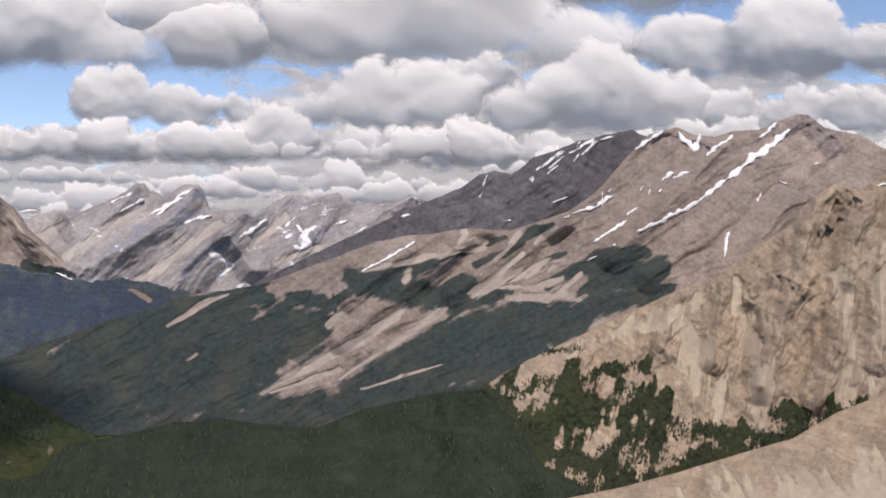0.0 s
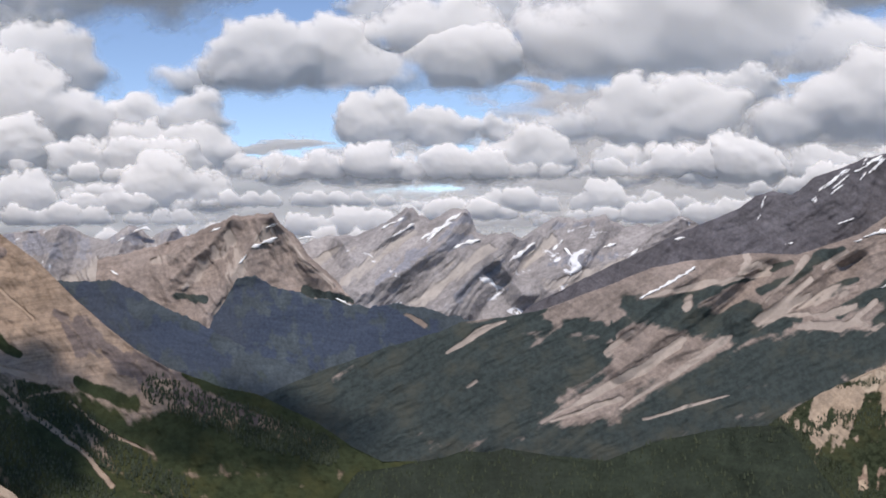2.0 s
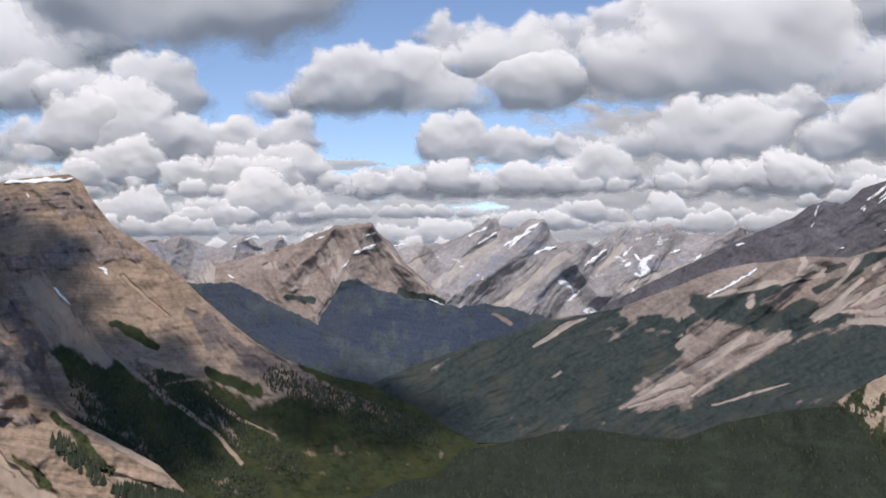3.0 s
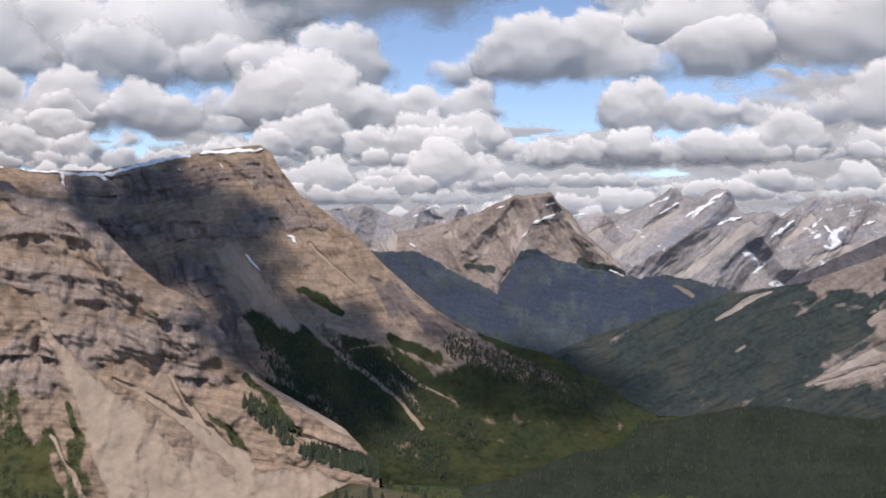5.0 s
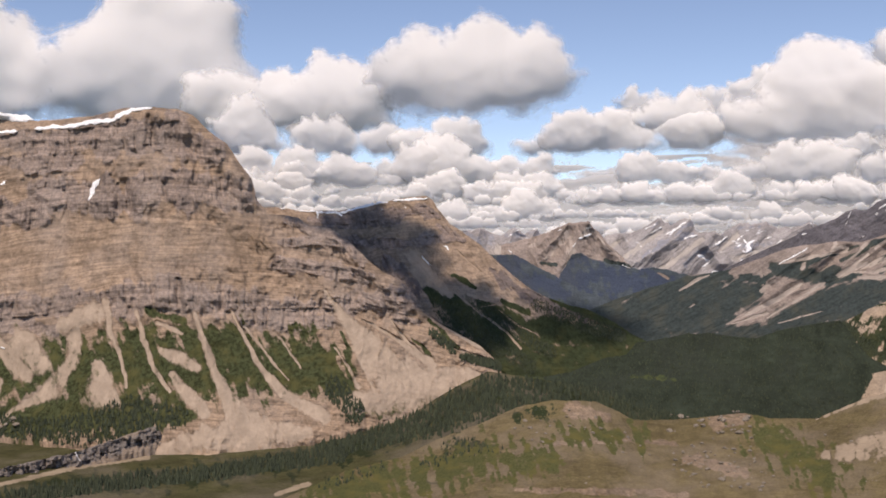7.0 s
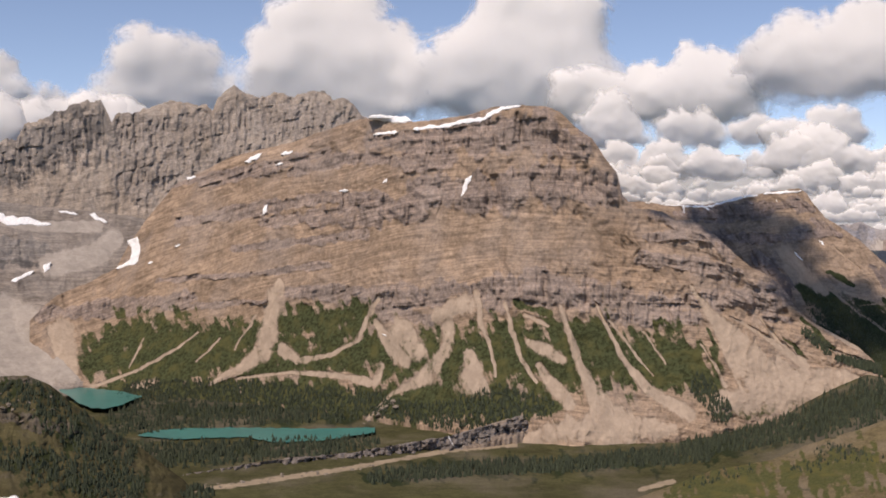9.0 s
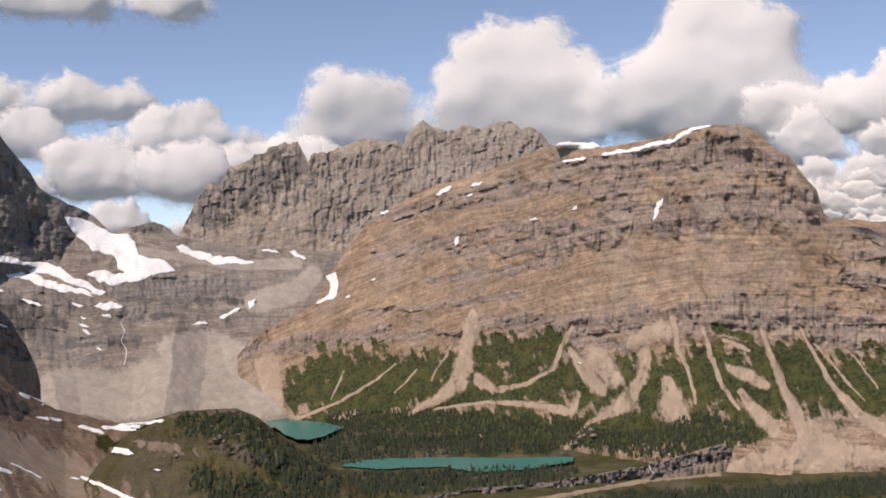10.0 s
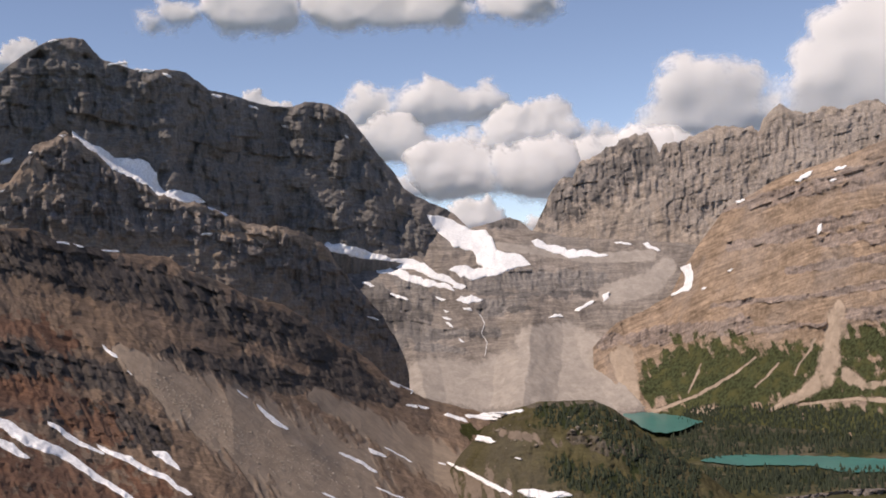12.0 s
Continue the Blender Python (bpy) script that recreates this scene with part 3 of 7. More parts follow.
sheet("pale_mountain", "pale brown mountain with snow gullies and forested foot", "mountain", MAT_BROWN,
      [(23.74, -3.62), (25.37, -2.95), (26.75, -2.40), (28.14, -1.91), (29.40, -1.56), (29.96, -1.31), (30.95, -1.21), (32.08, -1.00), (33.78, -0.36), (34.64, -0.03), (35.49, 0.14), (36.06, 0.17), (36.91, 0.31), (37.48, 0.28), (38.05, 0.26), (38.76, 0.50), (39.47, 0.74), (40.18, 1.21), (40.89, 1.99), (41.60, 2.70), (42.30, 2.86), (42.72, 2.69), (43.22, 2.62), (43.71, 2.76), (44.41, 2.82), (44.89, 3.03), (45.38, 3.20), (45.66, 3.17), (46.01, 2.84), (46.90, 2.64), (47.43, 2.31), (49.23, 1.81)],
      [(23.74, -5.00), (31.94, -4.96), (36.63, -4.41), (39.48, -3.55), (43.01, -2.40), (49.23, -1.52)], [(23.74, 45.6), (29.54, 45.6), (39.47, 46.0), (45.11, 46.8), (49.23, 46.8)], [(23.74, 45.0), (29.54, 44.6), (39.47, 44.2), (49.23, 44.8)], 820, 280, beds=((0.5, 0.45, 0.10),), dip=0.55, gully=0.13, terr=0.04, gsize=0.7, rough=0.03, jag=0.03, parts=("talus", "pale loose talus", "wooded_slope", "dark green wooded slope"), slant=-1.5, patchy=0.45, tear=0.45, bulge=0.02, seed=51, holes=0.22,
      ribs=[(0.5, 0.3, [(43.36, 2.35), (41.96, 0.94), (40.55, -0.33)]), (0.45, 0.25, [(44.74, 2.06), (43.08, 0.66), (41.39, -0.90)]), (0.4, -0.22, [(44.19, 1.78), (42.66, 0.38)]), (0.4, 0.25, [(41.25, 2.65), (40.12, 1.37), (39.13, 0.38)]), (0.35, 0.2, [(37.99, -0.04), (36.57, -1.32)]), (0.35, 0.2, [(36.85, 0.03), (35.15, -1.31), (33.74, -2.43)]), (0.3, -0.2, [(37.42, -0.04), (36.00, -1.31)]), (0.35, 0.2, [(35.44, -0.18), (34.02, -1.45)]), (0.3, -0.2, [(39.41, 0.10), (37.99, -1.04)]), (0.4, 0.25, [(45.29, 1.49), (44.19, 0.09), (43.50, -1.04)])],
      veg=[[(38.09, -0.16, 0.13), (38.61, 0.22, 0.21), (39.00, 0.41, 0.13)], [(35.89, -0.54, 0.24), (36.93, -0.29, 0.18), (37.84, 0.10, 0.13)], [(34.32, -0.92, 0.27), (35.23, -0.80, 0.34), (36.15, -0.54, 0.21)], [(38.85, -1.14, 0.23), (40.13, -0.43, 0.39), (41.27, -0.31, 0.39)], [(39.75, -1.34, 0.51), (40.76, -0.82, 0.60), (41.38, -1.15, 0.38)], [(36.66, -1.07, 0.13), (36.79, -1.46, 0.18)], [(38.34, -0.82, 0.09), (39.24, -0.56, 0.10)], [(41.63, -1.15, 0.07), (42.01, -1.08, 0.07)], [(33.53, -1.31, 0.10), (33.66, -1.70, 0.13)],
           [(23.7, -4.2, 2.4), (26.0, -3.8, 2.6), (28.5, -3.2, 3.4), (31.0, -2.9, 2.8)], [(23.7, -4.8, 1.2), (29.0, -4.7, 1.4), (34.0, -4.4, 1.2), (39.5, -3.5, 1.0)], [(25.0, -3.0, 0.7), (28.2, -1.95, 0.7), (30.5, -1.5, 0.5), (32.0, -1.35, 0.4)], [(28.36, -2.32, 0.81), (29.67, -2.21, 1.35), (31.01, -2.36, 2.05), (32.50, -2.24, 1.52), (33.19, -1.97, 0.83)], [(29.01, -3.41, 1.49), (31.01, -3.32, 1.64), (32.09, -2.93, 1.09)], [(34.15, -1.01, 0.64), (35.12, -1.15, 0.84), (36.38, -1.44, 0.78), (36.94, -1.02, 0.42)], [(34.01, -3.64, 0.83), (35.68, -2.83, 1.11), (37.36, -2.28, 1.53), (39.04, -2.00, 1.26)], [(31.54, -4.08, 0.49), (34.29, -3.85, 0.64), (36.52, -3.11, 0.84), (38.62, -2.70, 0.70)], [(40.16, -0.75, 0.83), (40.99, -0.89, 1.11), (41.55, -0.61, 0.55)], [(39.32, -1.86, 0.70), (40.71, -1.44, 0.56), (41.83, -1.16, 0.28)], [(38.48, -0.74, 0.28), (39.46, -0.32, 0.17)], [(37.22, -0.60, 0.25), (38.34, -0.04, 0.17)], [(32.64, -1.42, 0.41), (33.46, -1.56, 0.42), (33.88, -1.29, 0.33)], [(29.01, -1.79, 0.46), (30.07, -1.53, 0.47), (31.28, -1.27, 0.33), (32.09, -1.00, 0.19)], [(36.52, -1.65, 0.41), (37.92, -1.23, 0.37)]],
      scree=[[(36.98, -1.39, 0.19), (37.57, -0.94, 0.18), (38.35, -0.30, 0.13)], [(37.57, -1.14, 0.10), (38.47, -1.14, 0.18), (39.24, -0.95, 0.18)], [(38.21, -1.33, 0.16), (38.85, -1.47, 0.15), (39.75, -0.82, 0.13)], [(37.18, -0.81, 0.13), (37.83, -0.29, 0.13), (38.22, 0.22, 0.13)], [(38.60, -0.69, 0.10), (39.37, -0.43, 0.10)], [(39.62, -1.47, 0.10), (39.87, -1.34, 0.13)], [(38.67, -0.04, 0.09), (39.12, 0.35, 0.09)], [(34.57, -2.10, 0.15), (35.23, -1.71, 0.18)], [(35.48, -2.10, 0.11), (36.01, -1.85, 0.15)], [(36.67, -0.16, 0.13), (36.93, 0.17, 0.18), (36.80, 0.36, 0.13)],
             [(31.88, -3.68, 0.07), (33.18, -2.94, 0.18), (34.29, -2.40, 0.28), (35.12, -1.85, 0.25)], [(33.74, -3.33, 0.10), (34.98, -2.57, 0.21), (36.24, -1.74, 0.28)], [(32.09, -3.64, 0.06), (33.74, -3.11, 0.14)], [(34.29, -3.58, 0.08), (36.24, -3.00, 0.05)], [(33.46, -2.05, 0.16), (34.01, -1.56, 0.20)], [(37.08, -1.30, 0.31), (37.92, -0.88, 0.39), (39.04, -0.60, 0.34)], [(37.92, -1.40, 0.14), (39.46, -1.33, 0.23)], [(29.67, -2.03, 0.06), (30.34, -1.56, 0.18), (31.08, -1.30, 0.08)], [(30.14, -2.85, 0.07), (30.34, -2.72, 0.10)], [(35.40, -0.95, 0.19), (35.47, -0.74, 0.14)], [(36.80, -0.07, 0.28), (37.36, 0.03, 0.20)], [(34.29, -0.73, 0.11), (35.96, -0.39, 0.17), (37.36, -0.18, 0.14)]],
      cliffs=[[(44.83, 2.82, 0.43), (45.66, 2.96, 0.57), (46.08, 2.39, 0.57)], [(41.74, 2.55, 0.28), (43.15, 2.41, 0.28)]])
sheet("scree_spur", "pale scree spur with trees at its foot", "mountain spur", MAT_SPUR,
      [(37.00, -3.60), (37.82, -3.16), (38.65, -2.72), (40.56, -1.83), (41.92, -1.21), (42.87, -0.87), (43.54, -0.32), (44.61, 0.36), (45.14, 1.03), (45.66, 1.37), (46.19, 1.16), (46.81, 1.56), (48.49, 1.94)],
      [(37.20, -3.91), (37.77, -4.69), (38.34, -5.40), (39.48, -5.95), (40.90, -6.43), (49.24, -6.22)], 44.4, 42.4, 600, 280, beds=((0.35, 0.5, 0.15),), dip=0.8, gully=0.24, gsize=0.4, rough=0.03, jag=0.03, parts=("talus", "pale loose talus", "wooded_slope", "dark green trees and scrub"), slant=-0.35, patchy=0.6, tear=0.7, bulge=0.04, seed=61, holes=1.0,
      veg=[[(37.56, -3.89, 0.67), (38.75, -4.16, 1.19), (40.22, -4.23, 1.32), (41.14, -4.49, 0.93)], [(36.74, -4.39, 0.53), (37.66, -5.32, 0.79), (38.99, -5.85, 0.79), (40.97, -5.46, 0.78), (42.93, -4.92, 0.65), (44.48, -4.37, 0.53), (45.88, -3.73, 0.31)], [(37.17, -3.50, 0.53), (37.70, -4.17, 0.66), (38.50, -4.84, 0.53), (39.70, -5.37, 0.66), (41.03, -4.97, 0.79)], [(39.04, -3.51, 0.27), (40.10, -3.11, 0.32), (41.03, -2.98, 0.26)], [(38.50, -2.71, 0.16), (39.57, -2.58, 0.13)], [(40.50, -3.51, 0.48), (41.16, -3.91, 0.53), (41.69, -4.43, 0.53), (42.48, -4.43, 0.48), (43.27, -4.55, 0.48)], [(43.92, -4.02, 0.47), (44.31, -4.15, 0.39)], [(44.96, -3.74, 0.27), (45.21, -4.00, 0.27)], [(37.97, -3.64, 0.35), (38.50, -3.38, 0.26), (39.30, -3.24, 0.22)], [(39.83, -4.97, 0.40), (40.63, -4.57, 0.48), (41.43, -3.64, 0.27)]],
      ribs=[(0.5, 0.35, [(45.27, 1.27), (44.49, -0.98), (43.58, -3.38)]), (0.45, 0.3, [(46.23, 0.87), (45.53, -1.77), (44.88, -3.63)]), (0.35, 0.25, [(42.86, -0.99), (42.60, -2.85)]), (0.35, 0.25, [(46.52, -0.06), (46.29, -2.82)]), (0.3, -0.2, [(45.65, -1.24), (44.37, -3.11)]), (0.3, -0.2, [(43.45, -1.78), (43.19, -3.38)]), (0.35, 0.22, [(41.74, -1.25), (41.47, -2.59)])],
      dark=[[(38.10, -4.57, 0.40), (39.17, -4.57, 0.67), (40.23, -3.64, 0.67), (40.77, -4.17, 0.53)], [(38.77, -3.91, 0.40), (39.84, -3.38, 0.40)], [(44.18, -0.32, 0.13), (44.57, -0.19, 0.18)]],
      scree=[[(41.88, -1.84, 0.57), (42.31, -2.97, 0.85), (42.59, -4.10, 0.43)], [(43.15, -0.99, 0.28), (43.57, -2.68, 0.57), (43.58, -4.37, 0.28)], [(45.66, -0.70, 0.43), (45.67, -2.94, 0.43), (45.39, -4.21, 0.17)], [(46.91, 0.71, 0.43), (46.50, -1.82, 0.57), (46.08, -3.78, 0.23)], [(39.19, -2.63, 0.23), (41.60, -1.84, 0.43), (42.73, -1.27, 0.28)]],
      cliffs=[[(43.57, -1.27, 0.34), (43.99, -0.98, 0.43), (44.83, -1.26, 0.34)], [(45.11, -0.14, 0.28), (45.94, 0.99, 0.34), (46.35, 1.27, 0.28)]])
sheet("forest_hill", "dark green conifer forest hill on the valley floor", "forest hill", MAT_FOREST,
      [(19.85, -6.58), (20.77, -6.28), (22.93, -6.31), (24.31, -6.05), (26.00, -5.35), (27.52, -4.61), (28.58, -4.42), (29.49, -4.27), (30.54, -4.16), (27.03, -5.20), (28.56, -4.45), (29.96, -4.13), (30.95, -4.08), (31.94, -4.23), (33.22, -4.33), (34.35, -3.91), (36.06, -3.56), (37.06, -3.42), (37.34, -3.70), (37.77, -4.41), (38.34, -5.11), (39.48, -5.70), (40.90, -6.20), (43.72, -6.61), (49.24, -6.77)],
      -9.8, [(27.03, 43.3), (35.92, 43.3), (37.20, 42.3), (40.89, 42.1), (49.23, 42.3)], [(27.03, 38.0), (35.92, 38.0), (39.47, 40.0), (49.23, 41.5)], 540, 160, gully=0.15, gsize=1.4, rough=0.08, patchy=0.9, seed=71, back=0.5,
      veg=[[(22.93, -5.36, 0.31), (24.92, -5.21, 0.31)], [(27.37, -6.25, 0.15), (29.49, -6.38, 0.22)], [(19.85, -6.58, 0.77), (22.93, -6.58, 0.77)]])
sheet("pale_spur", "smooth pale scree slope close to the viewer", "scree slope", MAT_SPUR,
      [(27.62, -9.08), (29.99, -8.03), (32.44, -7.28), (34.95, -6.72), (36.86, -6.31), (38.01, -6.01), (38.77, -5.79), (40.05, -5.53), (41.32, -5.19), (42.57, -4.80), (43.82, -4.41), (44.81, -3.83), (45.88, -3.38), (48.04, -2.66)], -12.5, 41.6, 36.5, 400, 140, beds=((0.5, 0.4, 0.2),), dip=0.3, rough=0.05, seed=81, back=1.5,
      scree=[[(39.48, -6.66, 0.85), (43.72, -5.91, 1.28), (49.24, -4.84, 2.28)], [(43.72, -6.61, 0.85), (49.24, -5.94, 1.14)]], bulge=0.03,
      dark=[[(45.53, -5.60, 0.11), (46.50, -5.38, 0.20), (47.88, -5.14, 0.20)], [(41.04, -6.11, 0.06), (42.31, -5.86, 0.07)]])

# the second ridge and the massif
# the dark strokes of this ridge paint cloud shade on brown rock
sheet("second_ridge", "brown limestone ridge with a snow-capped crest", "mountain ridge", MAT_RIDGE,
      [(6.94, 2.12), (9.28, 2.17), (9.87, 2.17), (10.61, 2.04), (11.80, 2.00), (12.85, 2.00), (13.76, 2.19), (14.67, 2.34), (15.58, 2.54), (16.34, 2.65), (17.15, 2.73), (17.49, 2.50), (17.72, 2.08), (18.03, 1.70), (18.33, 1.32), (18.94, 0.93), (19.86, 0.24), (20.79, -0.68), (21.40, -1.22), (22.17, -1.84), (22.94, -2.30), (24.27, -2.77), (25.08, -2.95), (25.83, -3.29), (26.58, -3.68), (27.32, -4.20), (28.07, -4.54), (28.88, -4.54)],
      [(6.93, -3.24), (13.74, -3.33), (17.40, -3.97), (19.85, -5.36), (20.77, -5.97), (21.70, -6.43), (22.62, -6.73), (23.69, -6.58), (25.99, -5.81), (28.88, -4.73)], [(6.94, 47.4), (17.15, 46.6), (20.79, 45.6), (24.47, 45.0), (28.89, 44.6)], [(6.94, 44.8), (17.41, 44.2), (19.86, 43.6), (28.89, 44.2)], 820, 320,
      beds=((0.35, 0.5, 0.4), (0.12, 0.5, 0.3)), dip=-0.05, gully=0.2, gsize=0.6, rough=0.04, jag=0.02, parts=("talus", "pale loose talus", "wooded_slope", "dark green wooded slope"), slant=0.55, patchy=0.4, crag="shaded brown cliff band", seed=91, holes=0.2, tear=0.3,
      cliffs=[[(11.50, 1.54, 0.62), (13.76, 1.55, 0.77), (15.73, 1.70, 0.92), (16.80, 2.08, 0.77), (17.72, 1.70, 0.62)], [(13.00, 0.48, 0.46), (16.03, 0.32, 0.62), (17.56, 0.55, 0.62), (18.64, 0.63, 0.46)], [(15.27, -0.59, 0.62), (15.88, -1.21, 0.77)], [(17.72, 1.24, 0.46), (18.94, 0.47, 0.37)]],
      veg=[[(19.50, -5.00, 0.80), (21.50, -6.10, 1.20), (24.00, -6.20, 1.20), (27.00, -5.20, 1.20), (28.90, -4.70, 0.80)], [(17.23, -1.94, 0.56), (18.63, -2.96, 1.55), (20.18, -4.04, 1.77), (21.89, -5.12, 1.01)], [(19.87, -2.80, 0.50), (21.12, -3.19, 0.77), (22.20, -4.19, 0.86), (22.97, -4.95, 0.61)], [(22.97, -3.64, 0.77), (24.51, -4.16, 1.23), (26.02, -4.37, 1.06), (27.82, -4.50, 0.54)], [(23.44, -2.41, 0.21), (25.27, -3.23, 0.52), (27.52, -4.17, 0.51)], [(23.43, -5.02, 0.71), (25.27, -5.07, 0.70), (26.77, -4.66, 0.54)], [(22.35, -3.72, 0.71), (23.89, -4.48, 0.86)], [(20.96, -2.52, 0.22), (22.20, -3.14, 0.40)], [(17.69, -3.65, 0.25), (18.93, -4.39, 0.31)]]
              + [[(22.04, -5.45, 0.62), (23.74, -5.43, 0.77), (25.42, -5.37, 0.61)], [(18.38, -1.25, 0.19), (19.00, -1.54, 0.31), (19.70, -1.88, 0.17)], [(19.85, -2.82, 0.21), (20.95, -3.00, 0.44), (21.49, -3.59, 0.22)]],
      dark=[[(20.33, -0.98, 0.25), (21.88, -2.04, 0.71), (23.43, -2.68, 0.93), (25.11, -3.40, 0.68)], [(15.81, -0.93, 0.41), (16.74, -2.18, 0.57)]],
      scree=[[(18.30, -1.88, 0.08), (19.23, -2.69, 0.11), (19.85, -3.16, 0.12), (21.10, -4.09, 0.09), (21.87, -4.90, 0.14)], [(19.85, -2.85, 0.06), (20.79, -2.69, 0.09)], [(20.79, -3.00, 0.06), (21.72, -3.77, 0.08), (22.65, -4.23, 0.05)], [(16.44, -0.31, 0.78), (17.36, -1.41, 0.93), (18.29, -2.19, 0.41)], [(18.62, -0.01, 0.12), (19.86, -1.10, 0.10)], [(19.23, -2.19, 0.16), (20.17, -2.50, 0.13)]])
